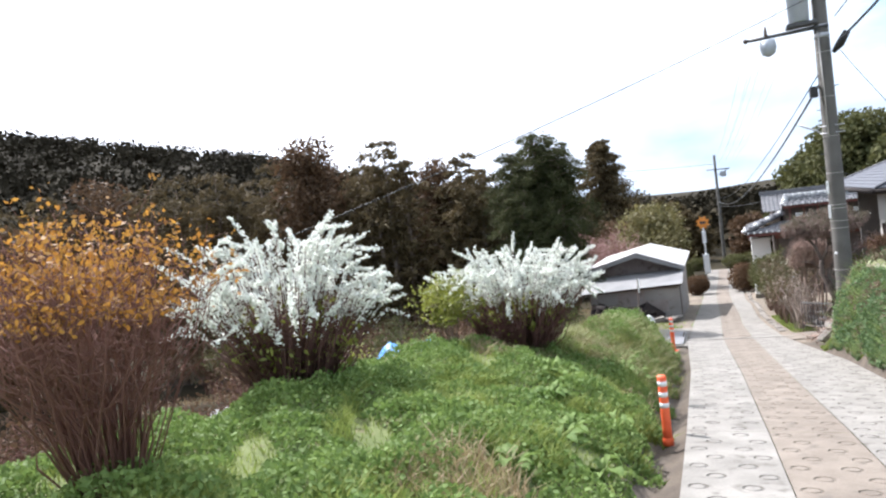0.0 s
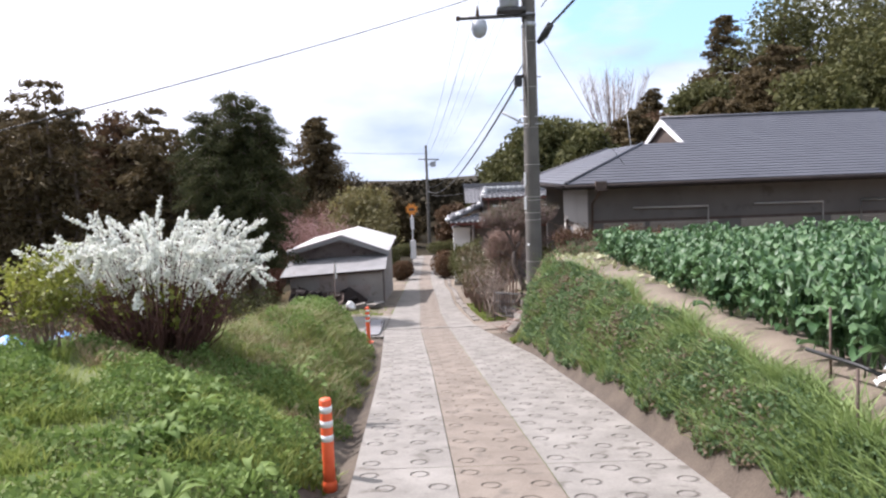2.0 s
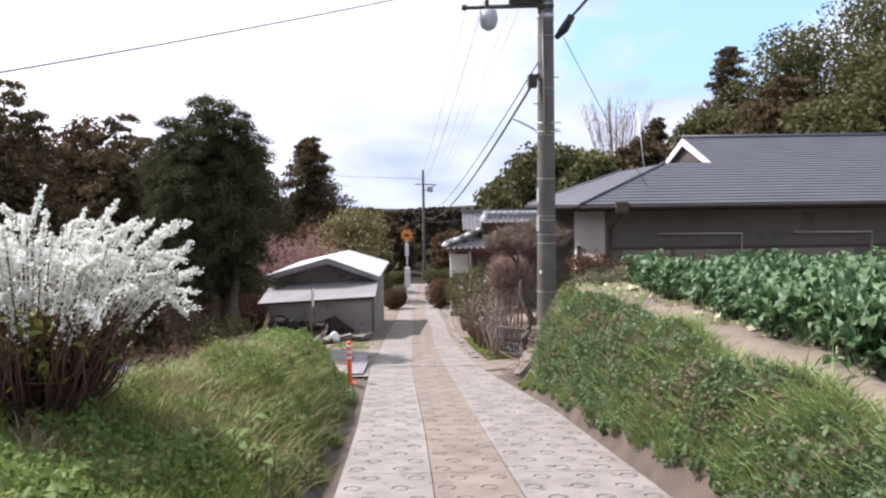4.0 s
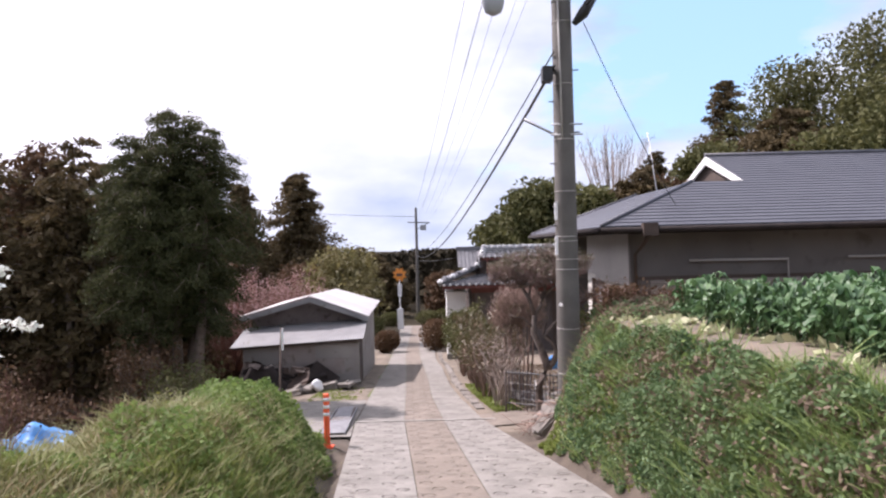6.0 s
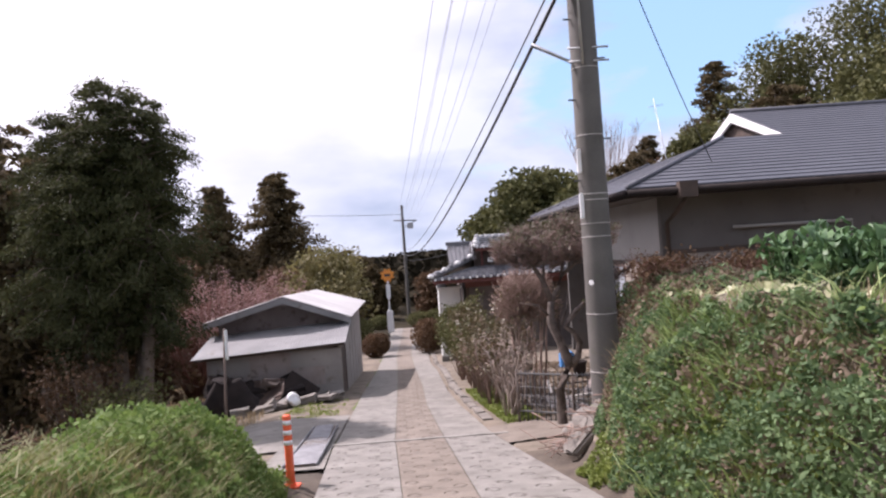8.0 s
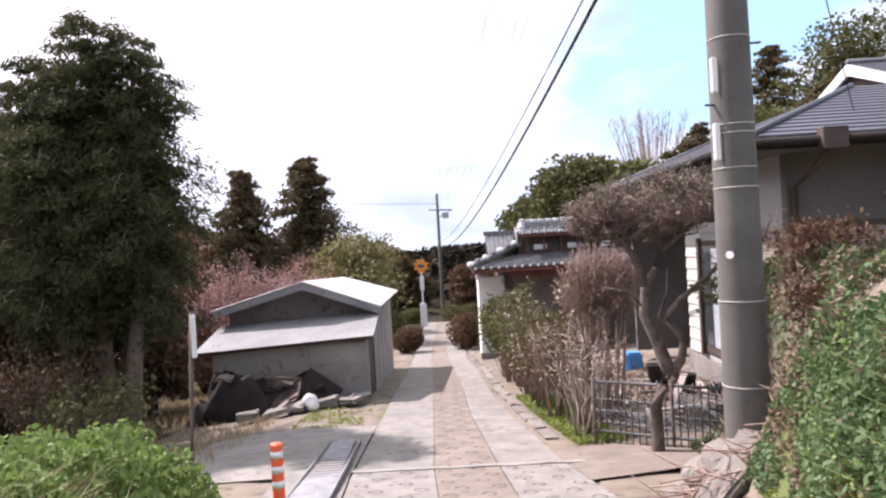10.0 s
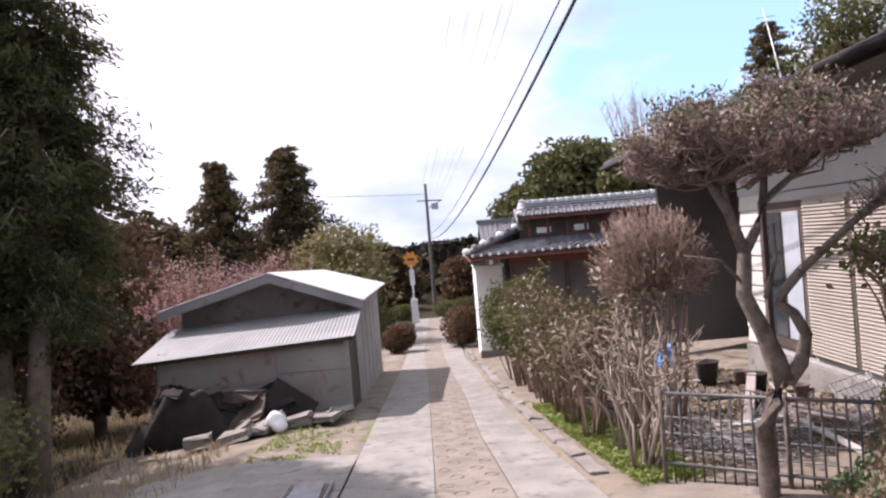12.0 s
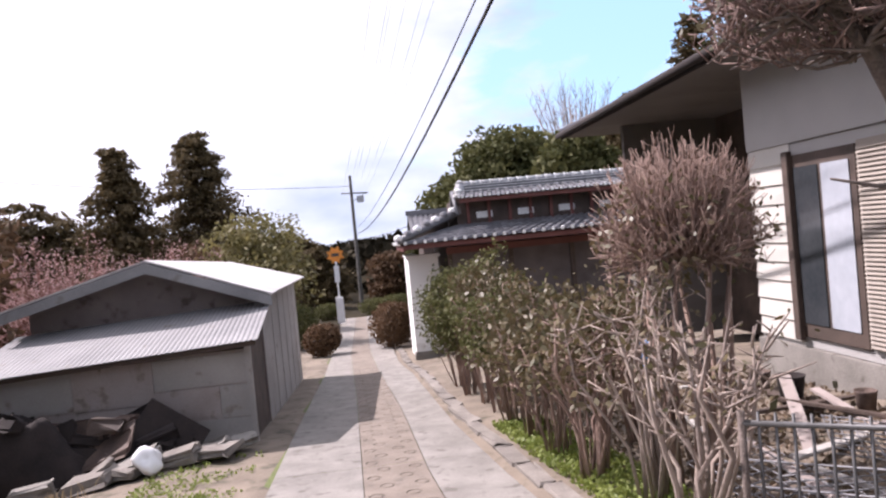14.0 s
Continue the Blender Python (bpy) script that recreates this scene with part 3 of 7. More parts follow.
def spirea(at, w, h, seed, label, flat=0.42):
    """White-flowering shrub with arching wands set with blossom."""
    r = np.random.default_rng(seed)
    ob = empty("flowering_shrub", at, label, "shrub", "flowering shrubs")
    wands, stems = [], []
    for i in range(185):
        a = r.uniform(0, 2 * math.pi)
        q = math.sqrt(r.uniform(0, 1))
        top = h * (0.98 - flat * q ** 2) * r.uniform(0.70 + 0.3 * (0.42 - flat), 1.12 - 0.25 * (0.42 - flat))
        ex, ey = math.cos(a) * q * w, math.sin(a) * q * w * 0.8
        lean = r.uniform(0.08, 0.42)
        p0 = Vector((ex * 0.22, ey * 0.22, 0))
        p1 = Vector((ex * 0.62, ey * 0.62, top * 0.55))
        p2 = Vector((ex * 0.98, ey * 0.98, top))
        p3 = p2 + Vector((math.cos(a) * lean, math.sin(a) * lean, r.uniform(-0.22, 0.30)))
        stems.append(([p0, p1, p2, p3], [0.012, 0.009, 0.005, 0.002]))
        wands.append((p1, p2, p3))
    # dense dark stems below the flowering wands
    for i in range(260):
        a, q = r.uniform(0, 2 * math.pi), math.sqrt(r.uniform(0.02, 1))
        b = Vector((math.cos(a) * q * w * 0.30, math.sin(a) * q * w * 0.26, -0.05))
        e = Vector((math.cos(a) * q * w * 0.78, math.sin(a) * q * w * 0.64, h * r.uniform(0.34, 0.62)))
        m = b.lerp(e, 0.5) + Vector((r.normal() * 0.06, r.normal() * 0.06, 0))
        stems.append(([b, m, e], [0.011, 0.009, 0.005]))
        for k in range(3):
            p = b.lerp(e, r.uniform(0.3, 1))
            stems.append(([p, p + Vector((r.normal() * 0.12, r.normal() * 0.12, r.uniform(0.0, 0.2)))], [0.006, 0.003]))
    tubes("branchwork", stems, DEEPTWIG, ob, sides=4)
    cs, ls = [], []
    for p1, p2, p3 in wands:
        n = 190
        t = r.uniform(0.30, 2.0, n)
        P = np.where((t < 1)[:, None], np.array(p1) + (np.array(p2) - np.array(p1)) * t[:, None], np.array(p2) + (np.array(p3) - np.array(p2)) * (t[:, None] - 1))
        keep = P[:, 2] > h * (0.45 + 0.08 * r.normal(size=n))
        cs.append((P + r.normal(size=(n, 3)) * 0.013)[keep])
        m = 5
        t = r.uniform(0.5, 1.0, m)
        ls.append(np.array(p1) * (0.35 + t[:, None] * 0.8) + r.normal(size=(m, 3)) * 0.06)
    tris("blossom", leaf_quads(r, np.concatenate(cs), 0.026, 1.3), BLOSSOM, ob, "white blossom along the wands", k=4)
    tris("foliage", leaf_quads(r, np.concatenate(ls), 0.05, 2.0), YELLOW_LEAF, ob, k=4)
    return ob


def twig_shrub(name, at, w, d, h, n, seed, label, leafmat=None, leaves=0, leaf=0.05, bark=TWIG, r0=0.012, side=4, group="", top_leaf=0.4, lsd=0.08):
    """Many-stemmed shrub with side twigs, and leaves where it has them."""
    r = np.random.default_rng(seed)
    ob = empty(name, at, label, "shrub", group)
    lines, tips = [], []
    for i in range(n):
        a, q = r.uniform(0, 2 * math.pi), math.sqrt(r.uniform(0, 1))
        ex, ey = math.cos(a) * q * w, math.sin(a) * q * d
        top = h * r.uniform(0.72, 1.0) * (1 - 0.2 * q * q)
        j = r.normal(size=(3, 3)) * 0.05
        pts = [Vector((ex * 0.22, ey * 0.22, -0.1)), Vector((ex * 0.42, ey * 0.42, top * 0.35)) + Vector(j[0]) * 1.6, Vector((ex * 0.85, ey * 0.85, top * 0.7)) + Vector(j[1]), Vector((ex * 1.05, ey * 1.05, top)) + Vector(j[2])]
        rr = r0 * r.uniform(0.6, 1.3)
        lines.append((pts, [rr, rr * 0.8, rr * 0.55, rr * 0.2]))
        tips.append(pts[3])
        for k in range(side):
            t = r.uniform(0.25, 1)
            p = pts[1].lerp(pts[3], t)
            e = p + Vector(unit(r, 1)[0] * np.array([1, 1, 0.5])) * r.uniform(0.08, 0.30) + Vector((0, 0, 0.10))
            lines.append(([p, e], [rr * 0.45, rr * 0.15]))
            tips.append(e)
    tubes("branchwork", lines, bark, ob, sides=4)
    if leafmat:
        tp = np.array([tuple(t) for t in tips])
        tp = tp[tp[:, 2] > h * top_leaf]
        c = tp[r.integers(0, len(tp), leaves)] + r.normal(size=(leaves, 3)) * lsd
        tris("foliage", leaf_quads(r, c, leaf, 1.8), leafmat, ob, k=4)
    return ob


def blades(name, pts, h, w, material, label, seed, lean=0.35, k=1):
    """Bent grass blades at pts (n, 3)."""
    r = np.random.default_rng(seed)
    n = len(pts)
    a = r.uniform(0, 2 * math.pi, n)
    side = np.stack([np.cos(a), np.sin(a), np.zeros(n)], 1) * (w * r.uniform(0.6, 1.4, n))[:, None]
    H = h * r.uniform(0.45, 1.3, n)
    b = r.uniform(0, 2 * math.pi, n)
    off = np.stack([np.cos(b), np.sin(b), np.zeros(n)], 1) * (H * lean * r.uniform(0.3, 1.8, n))[:, None]
    up = np.zeros((n, 3))
    up[:, 2] = H
    mid, tip = pts + up * 0.6 + off * 0.35, pts + up * 0.95 + off
    q = np.stack([pts - side, pts + side, mid + side * 0.8, mid - side * 0.8], 1)
    t = np.stack([mid - side * 0.8, mid + side * 0.8, tip, tip], 1)
    both = np.concatenate([np.stack([q[:, 0], q[:, 1], q[:, 2]], 1), np.stack([q[:, 0], q[:, 2], q[:, 3]], 1), t[:, :3]])
    ob = tris(name, both, material)
    return tagged(ob, label, "grass", kind="stuff")


def scatter(r, n, inside, x0, x1, y0, y1):
    x, y = r.uniform(x0, x1, n * 4), r.uniform(y0, y1, n * 4)
    k = inside(x, y)
    x, y = x[k][:n], y[k][:n]
    return np.stack([x, y, land(x, y)], 1)


# ---- the shed ----
def corrugated(x0, x1, p0, p1, pitch=0.076, amp=0.009, tilt=0.0):
    """A corrugated sheet from line (y, z) p0 to p1, ridges running up the slope."""
    n = max(2, int((x1 - x0) / pitch * 6))
    V, Fc = [], []
    for layer in (0.0, -0.004):
        for i in range(n + 1):
            x = x0 + (x1 - x0) * i / n
            dz = amp * math.sin(2 * math.pi * x / pitch) + layer + tilt * (x - (x0 + x1) / 2)
            V += [(x, p0[0], p0[1] + dz), (x, p1[0], p1[1] + dz)]
    for s in (0, 2 * (n + 1)):
        for i in range(n):
            Fc.append((s + 2 * i, s + 2 * i + 2, s + 2 * i + 3, s + 2 * i + 1))
    return V, Fc


def prism(profile, y0, y1):
    """An (x, z) outline pushed from y0 to y1."""
    n = len(profile)
    V = [(x, y0, z) for x, z in profile] + [(x, y1, z) for x, z in profile]
    Fc = [tuple(range(n)), tuple(reversed(range(n, 2 * n)))]
    Fc += [(i, i + n, (i + 1) % n + n, (i + 1) % n) for i in range(n)]
    return V, Fc


def shed():
    ob = empty("shed", (-4.6, 31.4, -4.0), "old grey farm shed with a sheet-metal lean-to", "shed")

    def P(name, vf, m, label="", parent=ob):
        o = mesh(name, *vf, m, None, label)
        o.parent = parent
        o.matrix_parent_inverse = Matrix.Translation((4.6, -31.4, 4.0))
        return o

    def B(name, *a):
        o = box(name, *a, bevel=0.006)
        o.parent = ob
        o.matrix_parent_inverse = Matrix.Translation((4.6, -31.4, 4.0))
        return o
    xa, xb, ap = -6.45, -2.75, -4.43
    P("front_wall", prism([(xa, -5.0), (xb, -5.0), (xb, -1.78), (ap, -1.08), (xa, -1.68)], 31.4, 31.48), SHADEDGABLE)
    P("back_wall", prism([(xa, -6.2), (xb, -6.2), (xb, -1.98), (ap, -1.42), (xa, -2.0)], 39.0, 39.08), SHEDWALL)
    B("side_wall", xb - 0.08, xb - 0.002, 31.48, 39.0, -6.2, -1.86, SHEDSIDE)
    B("side_wall", xa + 0.002, xa + 0.08, 31.48, 39.0, -6.2, -1.80, SHEDSIDE)
    for q in range(5):
        y = 32.9 + q * 1.25
        B("batten", xb, xb + 0.010, y, y + 0.04, -5.6, -1.9, SHEDSIDE)

    # roof: two slopes of ribbed sheet with a barge board
    def slope(xe, ze):
        n = 60
        V, Fc = [], []
        for lay in (0.0, -0.03):
            for i in range(n + 1):
                y = 30.92 + (39.45 - 30.92) * i / n
                dz = (0.012 if i % 2 else 0.0) + lay
                V += [(ap, y, -0.97 + dz - 0.032 * (y - 31.1)), (xe, y, ze + dz - 0.017 * (y - 31.1))]
        for s in (0, 2 * (n + 1)):
            for i in range(n):
                Fc.append((s + 2 * i, s + 2 * i + 1, s + 2 * i + 3, s + 2 * i + 2))
        m = 2 * (n + 1)
        Fc += [(0, m, m + 1, 1), (2 * n, 2 * n + 1, m + 2 * n + 1, m + 2 * n)]
        for i in range(n):
            Fc.append((2 * i + 1, 2 * i + 1 + m, 2 * i + 3 + m, 2 * i + 3))
        return V, Fc
    P("roof_slope", slope(-2.47, -1.70), LITROOF)
    P("roof_slope", slope(-6.78, -1.60), LITROOF)
    P("barge_board", prism([(ap, -1.01), (-2.49, -1.735), (-2.49, -1.90), (ap, -1.18)], 30.89, 30.918), SHEETROOF)
    P("barge_board", prism([(-6.76, -1.635), (ap, -1.01), (ap, -1.18), (-6.76, -1.80)], 30.89, 30.918), SHEETROOF)
    # lean-to
    P("lean_to_roof", corrugated(-6.66, -2.55, (29.2, -2.31), (31.396, -1.93), amp=0.005, tilt=0.045), SHEETROOF)
    B("lean_to_wall", -6.35, -2.72, 29.55, 29.62, -4.9, -2.38, SHEDWALL)
    # dark panel added where this side stands open; its colour stands for shade inside
    B("lean_to_side", -2.86, -2.78, 29.62, 31.40, -4.9, -2.30, DARKWOOD)
    B("corner_post", -2.80, -2.715, 29.50, 29.62, -4.9, -2.33, SHEDSIDE)
    B("lean_to_side", -6.35, -6.28, 29.62, 31.40, -5.2, -2.30, SHEDSIDE)
    for k, (x0, x1, z0, z1) in enumerate(((-6.33, -5.2, -3.0, -2.42), (-5.19, -4.1, -3.02, -2.42), (-4.09, -2.74, -2.86, -2.42), (-4.3, -3.2, -3.3, -2.875), (-3.19, -2.74, -3.35, -2.875), (-6.33, -4.32, -3.6, -3.04), (-4.3, -2.74, -3.75, -3.36))):
        B("board", x0, x1, 29.532 - 0.003 * (k % 3), 29.551, z0, z1, SHEDWALL if k % 2 else SHEDSIDE)
    P("eave_batten", prism([(-6.6, -2.49), (-2.6, -2.31), (-2.6, -2.25), (-6.6, -2.43)], 29.3, 29.36), DARKWOOD)
    ob.rotation_euler.z = radians(2.2)
    return ob


shed()


# ---- junk beside the shed ----
def junk():
    r = np.random.default_rng(5)
    # dark boards and blocks heaped against the lean-to, higher towards the valley
    for i in range(40):
        x = -6.25 + 2.7 * r.random()
        y = 28.75 + 0.62 * r.random()
        t = (x + 6.25) / 2.7
        z = land_at(x, y) + r.random() * (1.10 - 0.62 * t)
        board = i % 3 == 0
        bm = bm_box(bmesh.new(), -0.5, 0.5, -0.12, 0.12, -0.05, 0.05, 0.02)
        k = (r.uniform(0.5, 0.95), r.uniform(1.6, 2.8), 0.3) if board else (r.uniform(0.2, 0.5), r.uniform(0.6, 1.4), r.uniform(0.8, 2.2))
        for v in bm.verts:
            v.co = Vector((v.co.x * k[0] + 0.03 * r.normal(), v.co.y * k[1] + 0.03 * r.normal(), v.co.z * k[2] + 0.02 * r.normal()))
        o = part("scrap_board" if board else "scrap_block", bm, (DARKJUNK, RUST, DARKJUNK, DARKJUNK, DARKWOOD)[i % 5])
        o.matrix_basis = pose(x, y, z, r.uniform(40, 80) if board else r.uniform(-30, 30), r.uniform(-20, 20), r.uniform(-25, 25))
        tagged(o, "dark rusty sheet leaning in the scrap pile" if board else "weathered scrap block in the pile by the shed", "scrap", "scrap pile")
    # a bent sheet standing on its corner
    bm = bm_box(bmesh.new(), -0.45, 0.45, -0.012, 0.012, -0.4, 0.4, 0.004)
    o = part("scrap_sheet", bm, DARKJUNK)
    o.matrix_basis = pose(-3.75, 28.9, land_at(-3.75, 28.9) + 0.28, -22, 38, 8)
    tagged(o, "black metal sheet standing on its corner in the scrap", "scrap", "scrap pile")
    # broken slabs and stones along the foot of the heap
    slabs = ((-3.15, 28.75, 0.30, 0.50, 0.09, 18, CONCRETE), (-3.0, 28.55, 0.42, 0.55, 0.10, 6, STONE), (-3.45, 28.4, 0.35, 0.5, 0.11, 10, STONE), (-4.1, 28.4, 0.5, 0.8, 0.10, 20, CONCRETE), (-4.45, 28.2, 0.4, 0.6, 0.10, 14, STONE),
             (-4.0, 28.15, 0.22, 0.35, 0.10, 4, STONE), (-5.05, 28.05, 0.30, 0.45, 0.16, 3, CONCRETE), (-4.6, 28.55, 0.30, 0.7, 0.08, 28, STONE), (-2.75, 28.95, 0.25, 0.4, 0.12, 12, CONCRETE))
    for n, (x, y, w, d, h, tip, m) in enumerate(slabs):
        bm = bm_box(bmesh.new(), -d / 2, d / 2, -w / 2, w / 2, -h / 2, h / 2, 0.015)
        for v in bm.verts:
            v.co += Vector(r.normal(size=3)) * 0.022
        o = part("rubble", bm, m)
        o.matrix_basis = pose(x, y, land_at(x, y) + h * 0.5 + 0.08, tip * 0.4, -tip, r.uniform(-25, 25))
        tagged(o, "broken pale concrete slab at the foot of the scrap" if m is CONCRETE else "broken grey stone at the foot of the scrap", "rubble", "rubble")
    bm = bmesh.new()
    bmesh.ops.create_icosphere(bm, subdivisions=3, radius=0.17)
    for v in bm.verts:
        v.co *= 1 + 0.55 * noise.noise(v.co * 7)
        v.co.z = v.co.z * 0.95 + 0.09 * max(0.0, 1 - 9 * (v.co.x ** 2 + v.co.y ** 2))
    o = part("sack", bm, REFLECT, smooth=True)
    o.location = (-3.72, 28.12, land_at(-3.72, 28.12) + 0.12)
    tagged(o, "crumpled white sack beside the scrap", "sack")


junk()


# ---- the grey house ----
def child_of(ob):
    inv = Matrix.Translation(-Vector(ob.location))

    def put(o):
        o.parent, o.matrix_parent_inverse = ob, inv
        return o
    return put


def courses(put, a0, a1, b0, b1, n, lip=0.018):
    """A roof slope: an underlay with n lapped courses on it, from the eave line a0-a1 to the top line b0-b1."""
    a0, a1, b0, b1 = map(Vector, (a0, a1, b0, b1))
    dn = Vector((0, 0, -0.03))
    base = put(mesh("roof_slope", [a0 + dn, a1 + dn, b1 + dn, b0 + dn], [(0, 1, 2, 3)], SLATE))
    up = Vector((0, 0, lip))
    for i in range(n):
        t0, t1 = i / n, (i + 1) / n
        p, q, s, u = a0.lerp(b0, t0), a1.lerp(b1, t0), a1.lerp(b1, t1), a0.lerp(b0, t1)
        o = mesh("slate_course", [p + up, q + up, s, u, p - up * 0.6, q - up * 0.6, s - up, u - up], [(0, 1, 2, 3), (4, 5, 1, 0), (7, 6, 5, 4), (0, 3, 7, 4), (1, 5, 6, 2), (3, 2, 6, 7)], SLATE)
        o.parent = base


def grey_house():
    ob = empty("house", (9, 28, -3.0), "single-storey grey house with a slate hip roof", "house")
    put = child_of(ob)
    x0, x1, y0, y1 = 4.30, 19.5, 23.5, 32.6
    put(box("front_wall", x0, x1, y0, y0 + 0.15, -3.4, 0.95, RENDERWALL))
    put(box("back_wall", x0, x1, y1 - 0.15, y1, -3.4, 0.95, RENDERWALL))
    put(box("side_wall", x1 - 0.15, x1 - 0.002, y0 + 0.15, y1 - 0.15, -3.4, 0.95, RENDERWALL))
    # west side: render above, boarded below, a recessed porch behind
    put(box("side_wall", x0 + 0.002, x0 + 0.15, y0 + 0.15, 28.1, -0.30, 0.95, RENDERLIT))
    put(box("side_wall", x0 + 0.04, x0 + 0.15, y0 + 0.15, 28.1, -2.75, -0.302, RENDERLIT))
    put(box("foundation", x0 - 0.02, x0 + 0.14, y0 + 0.16, 28.12, -3.5, -2.752, CONCRETE))
    put(box("porch_wall", x0 + 0.15, 6.2, 28.0, 28.12, -3.4, 0.95, DARKWOOD))
    put(box("porch_wall", 6.2, 6.35, 28.12, y1 - 0.15, -3.4, 0.95, DARKWOOD))
    for i in range(10):
        z = -2.70 + i * 0.24
        V, Fc = prism([(x0 + 0.035, z), (x0 + 0.005, z + 0.01), (x0 + 0.03, z + 0.245), (x0 + 0.05, z + 0.245)], 27.20, 28.09)
        put(mesh("siding_board", V, Fc, SIDING))
    # sliding window and shutters in the side wall
    win = put(box("window", x0 + 0.0, x0 + 0.05, 26.02, 27.18, -2.62, -0.45, DARKWOOD))
    for ya, yb in ((26.12, 26.58), (26.64, 27.08)):
        o = box("pane", x0 - 0.012, x0 - 0.004, ya, yb, -2.45, -0.6, REFLECTPANE if ya < 26.3 else GLASS, None, "window pane with a pale reflection in its colour" if ya < 26.3 else "dark window pane")
        o.parent = win
    o = box("window_frame", x0 - 0.07, x0 - 0.0, 27.1, 27.22, -2.66, -0.4, DARKWOOD)
    put(o)
    for ya, yb in ((23.75, 24.85), (24.9, 26.0)):
        sh = put(box("shutter", x0 - 0.005, x0 + 0.03, ya, yb, -2.6, -0.42, SHUTTER, None, "brown corrugated shutter"))
        V, Fc = [], []
        for i in range(44):
            z = -2.58 + i * 0.048
            v, f = prism([(x0 - 0.004, z + 0.002), (x0 - 0.034, z), (x0 - 0.030, z + 0.012), (x0 - 0.004, z + 0.044)], ya + 0.03, yb - 0.03)
            Fc += [tuple(k + len(V) for k in q) for q in f]
            V += v
        o = mesh("louvre", V, Fc, SHUTTER)
        o.parent = sh
    # windows in the front wall under one lintel line
    put(box("lintel", x0 + 0.1, x1 - 0.4, y0 - 0.03, y0 - 0.002, -0.30, -0.22, DARKWOOD))
    for xa, xb in ((4.75, 6.0), (6.15, 8.2), (8.9, 10.9), (11.6, 13.6)):
        sh = put(box("shutter", xa, xb, y0 - 0.028, y0 - 0.003, -2.2, -0.31, SHUTTER, None, "brown corrugated shutter"))
        V, Fc = [], []
        for i in range(36):
            z = -2.18 + i * 0.051
            k = len(V)
            V += [(xa + 0.04, y0 - 0.029, z), (xb - 0.04, y0 - 0.029, z), (xb - 0.04, y0 - 0.047, z + 0.02), (xa + 0.04, y0 - 0.047, z + 0.02), (xb - 0.04, y0 - 0.029, z + 0.044), (xa + 0.04, y0 - 0.029, z + 0.044)]
            Fc += [(k, k + 1, k + 2, k + 3), (k + 3, k + 2, k + 4, k + 5)]
        o = mesh("louvre", V, Fc, SHUTTER)
        o.parent = sh
    # roof
    ex0, ex1, ey0, ey1, ez = 3.45, 20.4, 22.6, 33.8, 0.92
    hx, hy0, hy1, hz = 6.55, 25.7, 30.7, 2.10
    gx, ry, tz = 8.05, 28.2, 3.06
    courses(put, (ex0, ey0, ez), (ex1, ey0, ez), (hx, hy0, hz), (ex1 - 3.1, hy0, hz), 15)
    courses(put, (gx - 0.12, hy0, hz), (ex1 - 3.1, hy0, hz), (gx - 0.12, ry, tz), (ex1 - 4.6, ry, tz), 12)
    courses(put, (ex0, ey1, ez), (ex0, ey0, ez), (hx, hy1, hz), (hx, hy0, hz), 15)
    courses(put, (ex1, ey1, ez), (ex0, ey1, ez), (ex1 - 3.1, hy1, hz), (hx, hy1, hz), 10)
    courses(put, (ex1 - 3.1, hy1, hz), (gx - 0.12, hy1, hz), (ex1 - 4.6, ry, tz), (gx - 0.12, ry, tz), 10)
    courses(put, (ex1, ey0, ez), (ex1, ey1, ez), (ex1 - 3.1, hy0, hz), (ex1 - 3.1, hy1, hz), 10)
    put(mesh("roof_slope", [(hx, hy0, hz), (gx + 0.2, hy0, hz + 0.02), (gx + 0.2, hy1, hz + 0.02), (hx, hy1, hz)], [(0, 1, 2, 3)], SLATE))
    # gable end with white barge boards
    put(mesh("gable_panel", [(gx, hy0 + 0.25, hz), (gx, hy1 - 0.25, hz), (gx, ry, tz - 0.1), (gx + 0.06, hy0 + 0.25, hz), (gx + 0.06, hy1 - 0.25, hz), (gx + 0.06, ry, tz - 0.1)], [(0, 2, 1), (3, 4, 5), (0, 1, 4, 3), (1, 2, 5, 4), (2, 0, 3, 5)], DARKWOOD))
    for s in (-1, 1):
        ye = ry + s * 2.62
        P4 = [(ry, tz - 0.02), (ye, hz - 0.05), (ye - s * 0.10, hz - 0.17), (ry, tz - 0.25)]
        V = [(gx - 0.16, y, z) for y, z in P4] + [(gx - 0.10, y, z) for y, z in P4]
        put(mesh("barge_board", V, [(0, 1, 2, 3), (7, 6, 5, 4), (0, 4, 5, 1), (1, 5, 6, 2), (2, 6, 7, 3), (3, 7, 4, 0)], PLASTER, None, "white barge board"))
    put(tubes("ridge_cap", [([(gx - 0.15, ry, tz + 0.02), (ex1 - 4.6, ry, tz + 0.02)], [0.07, 0.07])], SLATE, sides=8))
    for p, q in (((ex0, ey0, ez + 0.02), (hx, hy0, hz + 0.02)), ((ex0, ey1, ez + 0.02), (hx, hy1, hz + 0.02))):
        put(tubes("hip_cap", [([p, q], [0.05, 0.05])], SLATE, sides=6))
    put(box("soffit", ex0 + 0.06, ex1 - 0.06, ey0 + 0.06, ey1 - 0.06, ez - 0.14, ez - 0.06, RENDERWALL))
    put(box("fascia", ex0, ex1, ey0 - 0.004, ey0 + 0.03, ez - 0.17, ez - 0.01, DARKJUNK))
    put(box("fascia", ex0 - 0.004, ex0 + 0.03, ey0 + 0.03, ey1, ez - 0.17, ez - 0.01, DARKJUNK))
